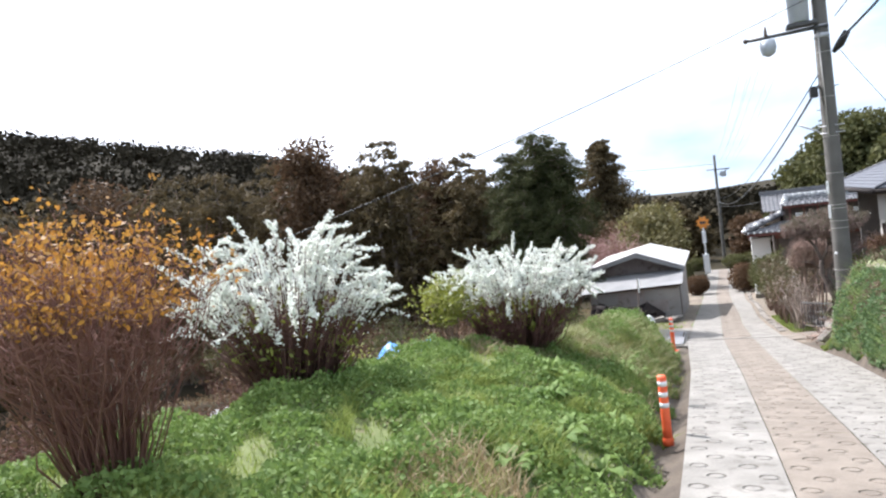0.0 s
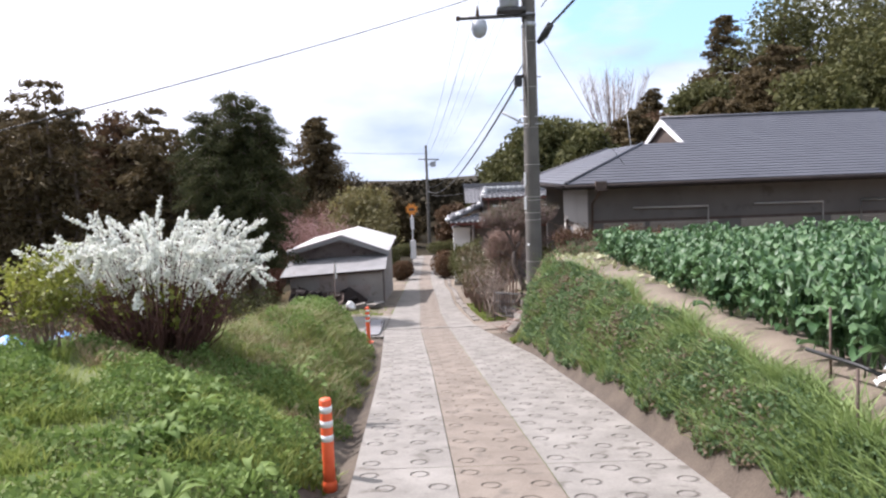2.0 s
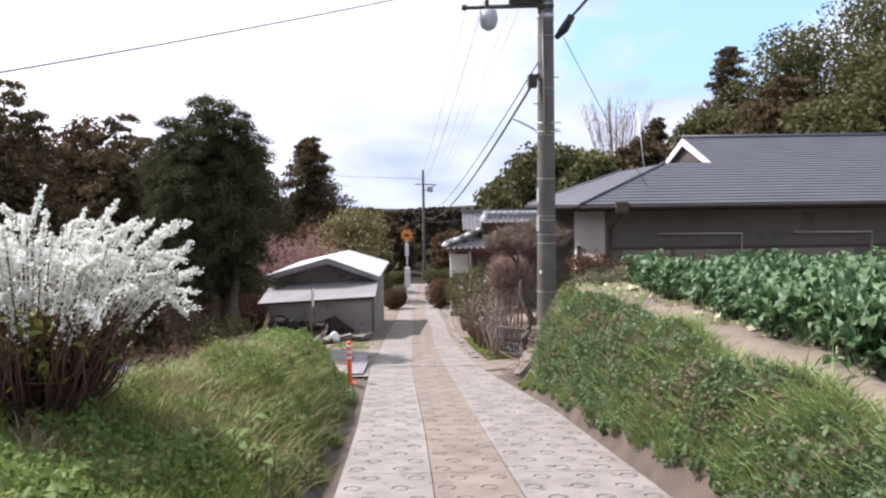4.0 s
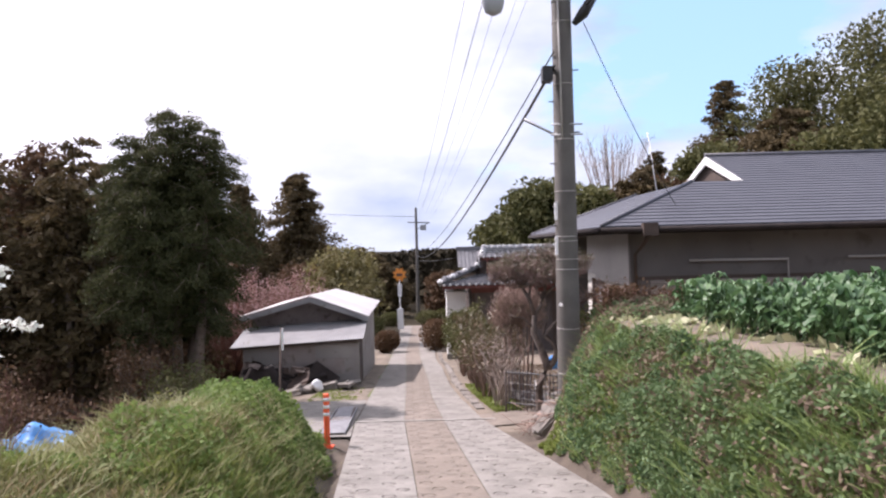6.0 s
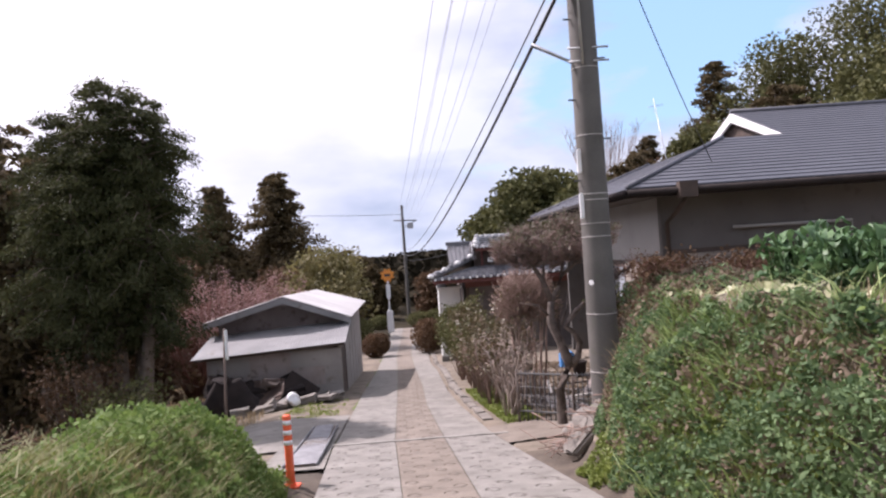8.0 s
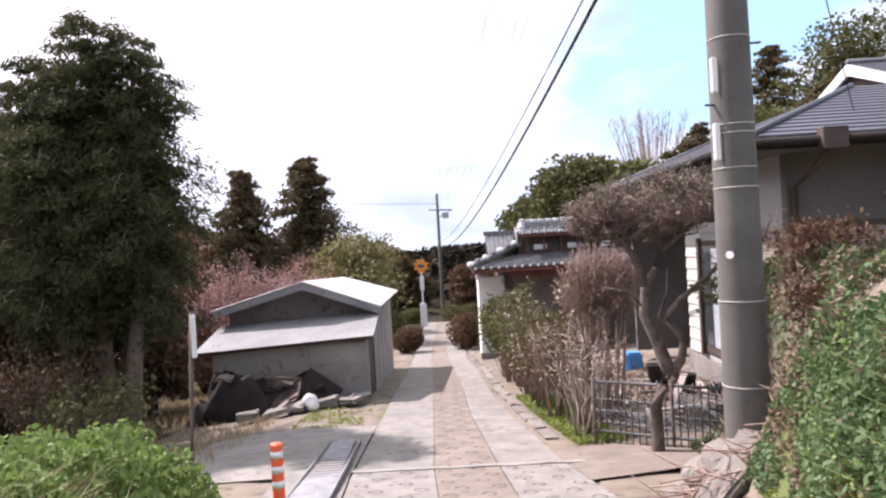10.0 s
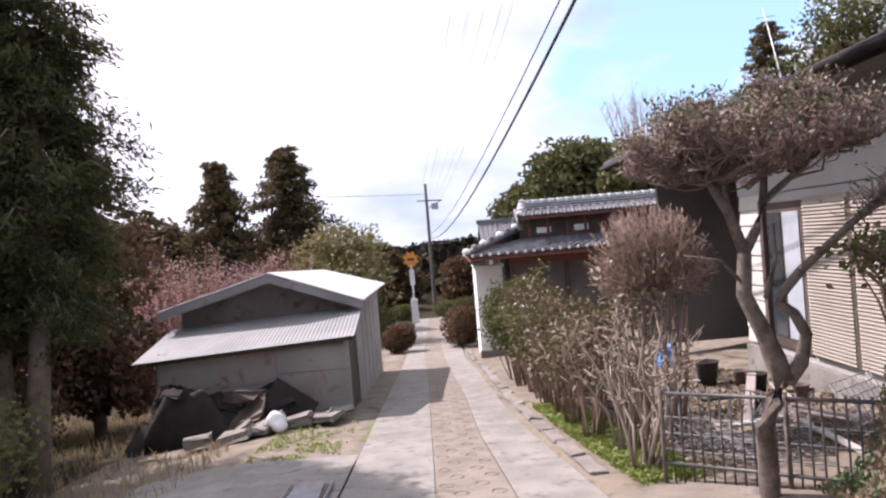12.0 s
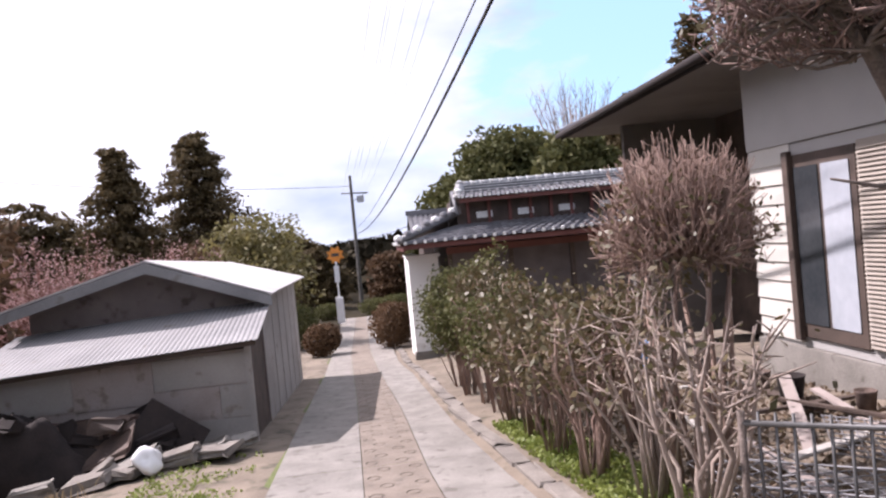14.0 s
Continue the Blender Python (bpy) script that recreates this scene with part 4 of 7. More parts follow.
    put(tubes("gutter", [([(ex0 - 0.02, ey0 - 0.07, ez - 0.08), (ex1, ey0 - 0.07, ez - 0.07)], [0.06, 0.06])], DARKJUNK, sides=8))
    put(tubes("gutter", [([(ex0 - 0.07, ey0 - 0.05, ez - 0.08), (ex0 - 0.07, ey1, ez - 0.08)], [0.06, 0.06])], DARKJUNK, sides=8))
    put(box("rain_hopper", 4.30, 4.62, ey0 - 0.20, ey0 - 0.02, ez - 0.22, ez + 0.06, DARKWOOD))
    put(tubes("downpipe", [([(4.45, ey0 - 0.08, ez - 0.2), (4.42, ey0 + 0.3, ez - 0.42), (4.40, y0 - 0.06, ez - 0.62), (4.40, y0 - 0.06, -3.1)], [0.045] * 4)], DARKWOOD, sides=8))
    # pale pipe frames on the front wall
    for xa, xb, down in ((5.62, 7.87, 1), (9.25, 11.3, 1), (12.45, 14.6, 0)):
        pts = [(xa, y0 - 0.12, 0.13), (xb, y0 - 0.12, 0.11)]
        pts = pts + [(xb, y0 - 0.12, -0.75)] if down else [(xa, y0 - 0.12, -0.6)] + pts
        put(tubes("pipe_frame", [(pts, [0.03] * 3)], PALEPIPE, None, "pale metal pipe frame", sides=6))
    put(tubes("antenna", [([(8.6, 34.2, 0.6), (8.35, 35.2, 4.9)], [0.02, 0.015]), ([(8.1, 35.1, 4.6), (8.7, 35.3, 4.7)], [0.01, 0.01]), ([(8.2, 34.8, 4.4), (8.5, 35.6, 4.5)], [0.01, 0.01])], STEEL, None, "thin television aerial"))
    return ob


# paler copy of grey_render; the sun on the west side is in the colour
RENDERLIT = mat("sunlit_grey_render", (0.33, 0.32, 0.305), (0.41, 0.40, 0.385), 1.0, 120, 0.9, 0.3)
PALEPIPE = mat("pale_pipe", (0.36, 0.34, 0.31), (0.46, 0.44, 0.41), 5, 40, 0.6, 0.05)
# the white-blue reflection in the glass is painted as a pale base colour
REFLECTPANE = mat("pale_reflection_pane", (0.35, 0.38, 0.42), (0.45, 0.48, 0.52), 1.5, 10, 0.12, 0.0)
grey_house()


# ---- the tiled house beyond ----
def tiled_slope(a0, a1, b0, b1, n, seg=7):
    """Round tile rolls running up a slope, over a sheet of pans; steps at each tile."""
    a0, a1, b0, b1 = map(Vector, (a0, a1, b0, b1))
    V, Fc = [a0, a1, b1, b0], [(0, 1, 2, 3)]
    nrm = (a1 - a0).cross(b0 - a0).normalized()
    for i in range(n):
        t = (i + 0.5) / n
        p, q = a0.lerp(a1, t), b0.lerp(b1, t)
        side = (a1 - a0) / n * 0.30
        for k in range(seg):
            s0, s1 = p.lerp(q, k / seg), p.lerp(q, (k + 1) / seg - 0.004)
            h = len(V)
            for s, g in ((s0, 1.15), (s1, 0.85)):
                V += [s - side * g, s - side * 0.6 * g + nrm * 0.06 * g, s + side * 0.6 * g + nrm * 0.06 * g, s + side * g]
            Fc += [(h, h + 4, h + 5, h + 1), (h + 1, h + 5, h + 6, h + 2), (h + 2, h + 6, h + 7, h + 3), (h, h + 1, h + 2, h + 3)]
    return V, Fc


def eave_ends(put, a0, a1, n, r=0.055):
    """White mortar discs closing the tile rolls along an eave, one part each."""
    a0, a1 = Vector(a0), Vector(a1)
    d = (a1 - a0).normalized()
    out = Vector((d.y, -d.x, 0)).normalized()
    ring = [d * (r * math.cos(w * math.pi / 4)) + Vector((0, 0, r * math.sin(w * math.pi / 4))) for w in range(8)]
    V = [out * 0.045 + q for q in ring] + [out * -0.01 + q for q in ring]
    Fc = [tuple(range(8))] + [(w, (w + 1) % 8, 8 + (w + 1) % 8, 8 + w) for w in range(8)]
    first = mesh("tile_end", V, Fc, PLASTER, None, "white mortar tile end")
    for i in range(n):
        o = first if i == 0 else new("tile_end", first.data)
        o.location = a0.lerp(a1, (i + 0.5) / n) + Vector((0, 0, 0.028))
        put(o)


def tiled_house():
    ob = empty("tiled_house", (5, 42, -5.0), "old timber house with a grey tiled roof and whitened tile ends", "house")
    put = child_of(ob)
    put(box("wall", 1.5, 12.4, 40.1, 45.6, -6.0, -1.16, OLDWALL))
    put(box("wall_beam", 1.42, 12.5, 40.0, 40.098, -1.62, -1.42, REDWOOD))
    for x in (1.44, 3.3, 5.2, 7.1, 9.0, 10.9):
        put(box("timber_post", x, x + 0.14, 40.02, 40.099, -5.2, -1.62, DARKWOOD))
    # lower roof, hipped round the lane side
    put(mesh("roof_slope", *tiled_slope((0.02, 38.95, -1.20), (12.6, 38.95, -1.10), (1.85, 40.5, -0.80), (12.4, 40.5, -0.78), 44, 5), KAWARA))
    eave_ends(put, (0.02, 38.95, -1.20), (12.6, 38.95, -1.10), 44)
    put(mesh("roof_slope", *tiled_slope((0.02, 45.2, -1.25), (0.02, 38.95, -1.20), (1.85, 43.2, -0.42), (1.85, 40.5, -0.42), 20, 5), KAWARA))
    eave_ends(put, (0.02, 45.2, -1.25), (0.02, 38.95, -1.20), 20)
    put(mesh("roof_slope", *tiled_slope((12.6, 46.6, -1.10), (0.02, 46.6, -1.20), (12.4, 43.2, -0.48), (1.85, 43.2, -0.52), 30, 4), KAWARA))
    put(box("fascia", 0.10, 12.5, 39.03, 39.09, -1.36, -1.22, REDWOOD))
    put(box("fascia", 0.10, 0.16, 39.09, 45.0, -1.42, -1.27, REDWOOD))
    put(box("soffit", 0.16, 12.5, 39.09, 45.0, -1.30, -1.26, DARKWOOD))
    for i in range(22):
        put(box("rafter", 0.5 + i * 0.55, 0.56 + i * 0.55, 39.1, 40.0, -1.37, -1.302, REDWOOD))
    put(tubes("hip_ridge", [([(-0.02, 38.93, -1.10), (0.9, 39.7, -0.76), (1.9, 40.5, -0.36)], [0.10, 0.11, 0.12])], KAWARA, None, "", 8))
    for i in range(7):
        p = Vector((-0.02, 38.93, -1.02)).lerp(Vector((1.9, 40.5, -0.26)), i / 6.5)
        put(mesh("hip_tile", *lathe([(0.11, -0.06), (0.13, 0.0), (0.10, 0.07), (0.02, 0.10)], tuple(p), 10), PLASTER if i % 2 == 0 else KAWARA, None, "whitened hip tile" if i % 2 == 0 else ""))
    # clerestory under the upper roof
    put(box("clerestory", 1.9, 12.2, 40.5, 43.15, -1.0, 0.02, DARKWOOD))
    for i in range(16):
        put(box("clerestory_post", 2.2 + i * 0.65, 2.29 + i * 0.65, 40.40, 40.499, -0.80, 0.0, REDWOOD))
    for i in range(8):
        put(box("plaster_panel", 2.5 + i * 1.3, 3.0 + i * 1.3, 40.475, 40.498, -0.62, -0.42, PLASTER, None, "weathered white plaster panel"))
    put(box("upper_fascia", 1.95, 12.3, 40.02, 40.07, -0.12, 0.0, REDWOOD))
    put(mesh("roof_slope", *tiled_slope((1.9, 39.95, 0.02), (12.4, 39.95, 0.06), (2.1, 40.95, 0.24), (12.2, 40.95, 0.28), 38, 3), KAWARA))
    eave_ends(put, (1.9, 39.95, 0.02), (12.4, 39.95, 0.06), 38, 0.05)
    put(mesh("roof_slope", *tiled_slope((12.4, 42.0, 0.06), (1.9, 42.0, 0.02), (12.2, 40.95, 0.28), (2.1, 40.95, 0.24), 38, 3), KAWARA))
    # stacked ridge with pale mortar lines and round cap tiles
    for z, w in ((0.20, 0.17), (0.29, 0.145), (0.37, 0.12)):
        put(box("ridge_course", 2.15, 12.2, 40.95 - w, 40.95 + w, z, z + 0.062, KAWARA))
        put(box("mortar_line", 2.17, 12.18, 40.97 - w, 40.93 + w, z + 0.063, z + 0.083, PLASTER, None, "pale mortar line"))
    for i in range(33):
        x = 2.2 + i * 0.30
        put(tubes("ridge_tile", [([(x, 40.95, 0.49), (x + 0.26, 40.95, 0.49)], [0.085, 0.085])], RIDGETILE, sides=8))
        put(tubes("ridge_band", [([(x + 0.26, 40.95, 0.49), (x + 0.30, 40.95, 0.49)], [0.10, 0.10])], PLASTER, None, "whitened ridge band", 8))
    put(mesh("ridge_end", *lathe([(0.16, -0.10), (0.20, 0.05), (0.17, 0.2), (0.10, 0.32), (0.12, 0.36), (0.03, 0.42)], (2.12, 40.95, 0.20), 10), RIDGETILE))
    for dz, dr in ((0.0, 0.16), (0.14, 0.12)):
        put(mesh("ridge_end_scroll", *lathe([(0.05, -0.07), (dr, -0.02), (dr, 0.05), (0.04, 0.09)], (2.02, 40.72, 0.12 + dz), 10), PLASTER, None, "whitened scroll at the ridge end"))
    # gable end over the hip
    put(mesh("gable_panel", [(1.92, 40.2, -0.46), (1.92, 41.7, -0.46), (1.92, 40.95, 0.22), (2.0, 40.2, -0.46), (2.0, 41.7, -0.46), (2.0, 40.95, 0.22)], [(0, 2, 1), (3, 4, 5), (0, 1, 4, 3), (1, 2, 5, 4), (2, 0, 3, 5)], OLDWALL))
    for ya in (40.1, 41.8):
        put(tubes("gable_verge", [([(1.86, ya, -0.46), (1.86, 40.95, 0.26)], [0.05, 0.06])], KAWARA, None, "", 6))
    for k in range(5):
        put(box("gable_slat", 1.895, 1.918, 40.52 + 0.2 * k, 40.56 + 0.2 * k, -0.44, -0.10 + 0.13 * (2 - abs(k - 2)), DARKWOOD))
    return ob


RIDGETILE = mat("pale_ridge_tile", (0.26, 0.27, 0.28), (0.42, 0.43, 0.43), 2, 50, 0.5, 0.15)
OLDWALL = mat("grey_brown_boards", (0.085, 0.07, 0.066), (0.15, 0.125, 0.115), 2, 40, 0.85, 0.3)
REDWOOD = mat("red_brown_wood", (0.11, 0.035, 0.03), (0.19, 0.07, 0.055), 3, 50, 0.7, 0.2)
tiled_house()


def back_roof():
    ob = empty("outbuilding", (3, 58.5, -6), "distant outbuilding with a grey tiled ridge", "house")
    put = child_of(ob)
    put(box("wall", 2.0, 8.0, 58.0, 62.0, -7, -0.9, DARKWOOD))
    put(mesh("roof", *tiled_slope((1.4, 57.6, -1.0), (8.6, 57.6, -1.0), (1.4, 60.2, 0.25), (8.6, 60.2, 0.25), 24), KAWARA))
    put(mesh("roof", *tiled_slope((8.6, 62.8, -1.0), (1.4, 62.8, -1.0), (8.6, 60.2, 0.25), (1.4, 60.2, 0.25), 24), KAWARA))
    put(box("ridge", 1.3, 8.7, 60.05, 60.35, 0.22, 0.5, KAWARA))


back_roof()


def garden_wall():
    ob = empty("garden_wall", (0.8, 41, -5), "short white plastered wall with a capped end", "wall")
    put = child_of(ob)
    put(box("wall_panel", 0.28, 1.2, 40.62, 40.95, -5.4, -1.68, PLASTER, None, "", 0.01))
    put(box("wall_panel", 0.28, 0.62, 40.952, 43.6, -5.4, -1.68, PLASTER, None, "", 0.01))
    put(box("coping", 0.21, 1.27, 40.55, 41.02, -1.68, -1.58, PLASTER, None, "", 0.015))
    put(box("coping", 0.24, 0.66, 41.02, 43.65, -1.68, -1.60, PLASTER, None, "", 0.015))
    put(box("footing", 0.24, 1.24, 40.58, 40.99, -5.5, -4.55, CONCRETE, None, "", 0.015))


garden_wall()


# ---- utility poles and wires ----
def pole(at, z_top, r0, label):
    ob = empty("utility_pole", at, label, "utility pole", "utility poles")
    H = z_top - at[2]
    mesh("shaft", *lathe([(r0, -0.8), (r0 * 0.98, 0), (r0 * 0.66, H - 0.02), (r0 * 0.6, H)], sides=24), POLE, ob, smooth=True)
    return ob, lambda z: r0 * (0.98 - 0.32 * (z - at[2]) / H)


big, br = pole((2.2, 20.0, -2.3), 9.5, 0.215, "tall grey concrete utility pole beside the lane")
put = child_of(big)


def band(z, m=PALEPIPE, h=0.012):
    r = br(z) + 0.004
    return put(mesh("wire_band", *lathe([(r, 0), (r + 0.004, h * 0.5), (r, h)], (2.2, 20.0, z), 20), m, None, "", True))


for z in (-1.72, -0.93, 0.12, 0.30, 0.62, 0.70, 1.5, 2.42, 3.4, 4.5):
    band(z)
band(4.85, STEEL, 0.12), band(5.08, STEEL, 0.10)
put(mesh("number_disc", [(2.2 - 0.155 + 0.026 * math.cos(a * 0.3927), 19.835 + d - 0.026 * math.cos(a * 0.3927), -0.49 + 0.036 * math.sin(a * 0.3927)) for d in (-0.012, -0.004) for a in range(16)], [tuple(range(16)), tuple(range(31, 15, -1))] + [(a, a + 16, (a + 1) % 16 + 16, (a + 1) % 16) for a in range(16)], REFLECT, None, "white round number disc"))
for z0, z1 in ((0.38, 0.72), (1.0, 1.32)):
    put(box("plate", 2.2 - br(z0) - 0.03, 2.2 - br(z0) + 0.02, 19.84, 19.90, z0, z1, REFLECT, None, "narrow white plate"))
put(tubes("riser_pipe", [([(2.13, 20 - br(2.5) - 0.02, 2.45), (2.12, 20 - br(4) - 0.02, 3.6), (2.10, 20 - br(5) - 0.02, 5.0)], [0.018] * 3)], PALEPIPE))
put(tubes("lamp_arm", [([(2.05, 19.95, 2.50), (1.85, 20.0, 2.62), (1.50, 20.05, 2.82)], [0.022, 0.022, 0.03])], STEEL))
put(tubes("bracket", [([(1.95, 19.85, 2.50), (2.5, 19.85, 2.50)], [0.014, 0.014]), ([(1.95, 19.85, 2.68), (2.5, 19.85, 2.68)], [0.014, 0.014])], STEEL))
put(box("splice_box", 1.80, 1.98, 19.7, 19.95, 3.42, 3.68, CABLE))
put(tubes("splice_case", [([(2.40, 19.9, 4.45), (2.56, 19.85, 4.62), (2.72, 19.75, 4.88)], [0.05, 0.10, 0.08])], CABLE, None, "black cable splice case", sides=10))
put(tubes("cross_arm", [([(0.48, 19.85, 5.10), (2.35, 19.85, 5.12)], [0.045, 0.045])], DARKSTEEL, sides=6))
put(tubes("insulator", [([(0.95, 19.85, 5.12), (0.95, 19.85, 5.38)], [0.05, 0.02])], RUST, sides=8))
put(tubes("insulator", [([(0.50, 19.85, 5.10), (0.42, 19.85, 5.10)], [0.07, 0.05])], RUST, sides=8))
put(mesh("switch_box", *lathe([(0.05, -0.42), (0.15, -0.36), (0.20, -0.2), (0.17, -0.02), (0.05, 0.0)], (0.98, 19.85, 5.04), 12), PAINTGREY, None, "grey drum-shaped switch", True))
put(mesh("transformer", *lathe([(0.20, 0.0), (0.235, 0.04), (0.25, 0.9), (0.27, 0.92), (0.25, 0.98), (0.10, 1.03)], (1.72, 19.85, 5.30), 24), PAINTGREY, None, "pale grey pole transformer", True))
put(box("transformer_bracket", 1.42, 2.1, 19.65, 20.05, 5.20, 5.29, DARKSTEEL))
for i in range(6):
    put(mesh("step_bolt", *tube_arrays([(2.2 + (0.1 if i % 2 else -0.1), 19.95, 0.9 + i * 0.55), (2.2 + (0.27 if i % 2 else -0.27), 19.93, 0.9 + i * 0.55)], [0.012, 0.012], 5), DARKSTEEL))

far, _ = pole((-2.15, 77.5, -6.9), 4.5, 0.18, "distant utility pole with a cross-arm and lamp")
put = child_of(far)
put(tubes("cross_arm", [([(-3.0, 77.3, 3.05), (-0.8, 77.3, 2.95)], [0.06, 0.06])], DARKSTEEL))
put(box("transformer", -1.75, -1.15, 77.0, 77.4, 2.2, 2.75, STEEL, None, "grey box on the pole", 0.05))
put(tubes("brace", [([(-2.15, 77.4, 2.3), (-0.9, 77.3, 2.95)], [0.03, 0.03])], DARKSTEEL))


def wire(a, b, sag, r, label, m=CABLE):
    pts = []
    for i in range(25):
        t = i / 24
        p = Vector(a).lerp(Vector(b), t)
        p.z -= sag * 4 * t * (1 - t)
        pts.append(p)
    return tagged(tubes("overhead_cable", [(pts, [r] * 25)], m, sides=5), label, "cable", "overhead cables")


wire((2.02, 19.8, 3.70), (-2.1, 77.3, -0.3), 1.25, 0.030, "thick black telephone cable between the poles")
wire((2.02, 19.8, 3.95), (-2.1, 77.3, 0.1), 0.95, 0.014, "thin black telephone cable between the poles")
for k, (x, z) in enumerate(((0.6, 5.4), (1.0, 5.5), (1.5, 7.4), (1.9, 7.5), (2.4, 7.5), (2.7, 7.6))):
    wire((x, 19.85, z), (-2.9 + 0.40 * k, 77.3, 3.15), 0.9, 0.006, "thin power line between the poles", STEEL)
wire((2.6, 19.8, 4.75), (5.0, -14, 8.6), 0.9, 0.030, "thick black telephone cable over the field")
wire((2.5, 19.8, 5.3), (4.7, -14, 9.3), 0.8, 0.012, "thin cable over the field")
wire((2.5, 19.8, 5.8), (4.3, -14, 9.8), 0.8, 0.010, "thin cable over the field")
wire((2.2, 19.9, 5.95), (-14.0, 5.3, -0.6), 0.35, 0.010, "thin cable across the valley")
wire((-2.2, 77.3, 3.6), (-40.0, 70.0, 8.0), 0.9, 0.02, "thin cable across the valley")
wire((2.55, 19.8, 4.45), (6.0, 24.5, 0.95), 0.15, 0.008, "thin service cable to the house")
wire((-2.0, 77.3, -0.8), (3.0, 58.0, 0.2), 0.3, 0.02, "service cable to the outbuilding")


# ---- bollards ----
def bollard(at, h, n, label, plate=False):
    ob = empty("bollard", at, label, "bollard", "lane bollards")
    mesh("base", *lathe([(0.062, -0.06), (0.062, 0.0), (0.058, 0.015), (0.053, 0.03), (0.05, 0.06)]), ORANGE, ob, smooth=True)
    if plate:
        box("base_plate", -0.17, 0.13, -0.11, 0.11, -0.10, -0.005, ORANGE, ob, "red rubber base plate", 0.02)
    mesh("post", *lathe([(0.054, 0.0), (0.050, 0.12), (0.050, h - 0.015), (0.042, h)]), ORANGE, ob, smooth=True)
    for i in range(n):
        z = h - 0.115 - i * 0.122
        mesh("reflective_band", *lathe([(0.0512, z), (0.0512, z + 0.056)]), REFLECT, ob, "white reflective band", smooth=True)
    return ob


bollard((-1.0, 7.97, -1.19), 0.73, 3, "orange road bollard with white bands, beside the grass")
bollard((-2.0, 19.1, -2.66), 0.86, 3, "orange road bollard with white bands, beside the drain", True)


# ---- large plants ----
spirea((-5.0, 6.7, land_at(-5.0, 6.7) - 0.05), 1.3, 2.0, 11, "white-flowering spirea with arching wands, on the grass")
spirea((-3.45, 10.6, land_at(-3.45, 10.6) - 0.05), 1.2, 1.66, 12, "round white-flowering spirea, on the grass", 0.22)
twig_shrub("young_shrub", (-4.25, 9.7, land_at(-4.25, 9.7)), 0.45, 0.4, 1.15, 30, 22, "thin yellow-green shrub beside the spirea", YELLOW_LEAF, 2600, 0.035, TWIG, 0.008, 5, lsd=0.05)
twig_shrub("young_shrub", (-5.6, 7.6, land_at(-5.6, 7.6)), 0.6, 0.5, 1.0, 30, 23, "thin yellow-green shrub beside the spirea", YELLOW_LEAF, 2200, 0.035, TWIG, 0.008, 5, lsd=0.05)
twig_shrub("orange_shrub", (-4.05, 3.3, land_at(-4.05, 3.3) - 0.1), 0.85, 0.8, 2.0, 190, 21, "bare reddish shrub with orange young leaves", ORANGE_LEAF, 3600, 0.024, REDTWIG, 0.008, 11, lsd=0.04, top_leaf=0.62)


def big_conifer():
    """A tall dark conifer with several stems, bare below, with hanging sprays."""
    r = np.random.default_rng(31)
    at = (-7.2, 26.3, land_at(-7.2, 26.3))
    ob = empty("conifer", at, "tall dark conifer with several stems beside the shed", "tree")
    H = 4.3 - at[2]
    stems = [(0.1, 0, H), (0.95, -0.2, H * 0.94), (-0.95, 0.3, H * 0.93), (0.45, 0.6, H * 0.86), (-0.5, -0.5, H * 0.82)]
    lines = [([(dx * 0.45, dy * 0.45, -0.4), (dx * 0.7, dy * 0.7, h * 0.2), (dx, dy, h * 0.5), (dx * 1.03, dy, h * 0.98)], [0.19, 0.15, 0.10, 0.012]) for dx, dy, h in stems]
    boughs, q = sprays(r, stems, 440, 150000, 0.029, 1.42, 0.29, 0.34, 0.42, 3.4, 0.14)
    tubes("trunk", lines + boughs, BARK, ob, sides=6)
    tris("crown", q, CYPRESS, ob, k=4)


big_conifer()


def spread_tree(name, x, y, top, w, kind, seed, n, size, label, taper=0.55):
    z0 = land_at(x, y)
    h = top - z0
    r = np.random.default_rng(seed)
    if kind in ("conifer", "dark"):
        ob = empty(name, (x, y, z0), label, "tree")
        tr = 0.05 + 0.012 * h
        top_stems = [(0, 0, h)] if taper > 0.7 else [(0, 0, h), (w * 0.35, 0.1, h * 0.9), (-w * 0.32, 0.2, h * 0.86)]
        boughs, q = sprays(r, top_stems, 130, n * 1.5, size * 0.72, w * (0.92 if taper > 0.7 else 0.74), 0.12, 0.20, 1.5 if taper > 0.7 else 0.6, 2.6, 0.16)
        tubes("trunk", [([(dx * 0.4, dy, -0.4), (dx * 0.8, dy, q2 * 0.4), (dx, dy, q2 * 0.97)], [tr * 1.2, tr * 0.8, tr * 0.1]) for dx, dy, q2 in top_stems] + boughs, BARK, ob, sides=5)
        tris("crown", q, CONIFER, ob, k=4)
        return ob
    blobs = crown_blobs(h, w, seed, 60, 0.12)
    leaf = {"russet": RUSSET, "evergreen": EVERGREEN, "olive": SUNLITOLIVE}[kind]
    return tree(name, (x, y, z0), h, blobs, n, size, leaf, label, seed=seed, trunk_r=0.05 + 0.012 * h, n_limb=14)


# the wood below the lane
rr = np.random.default_rng(77)
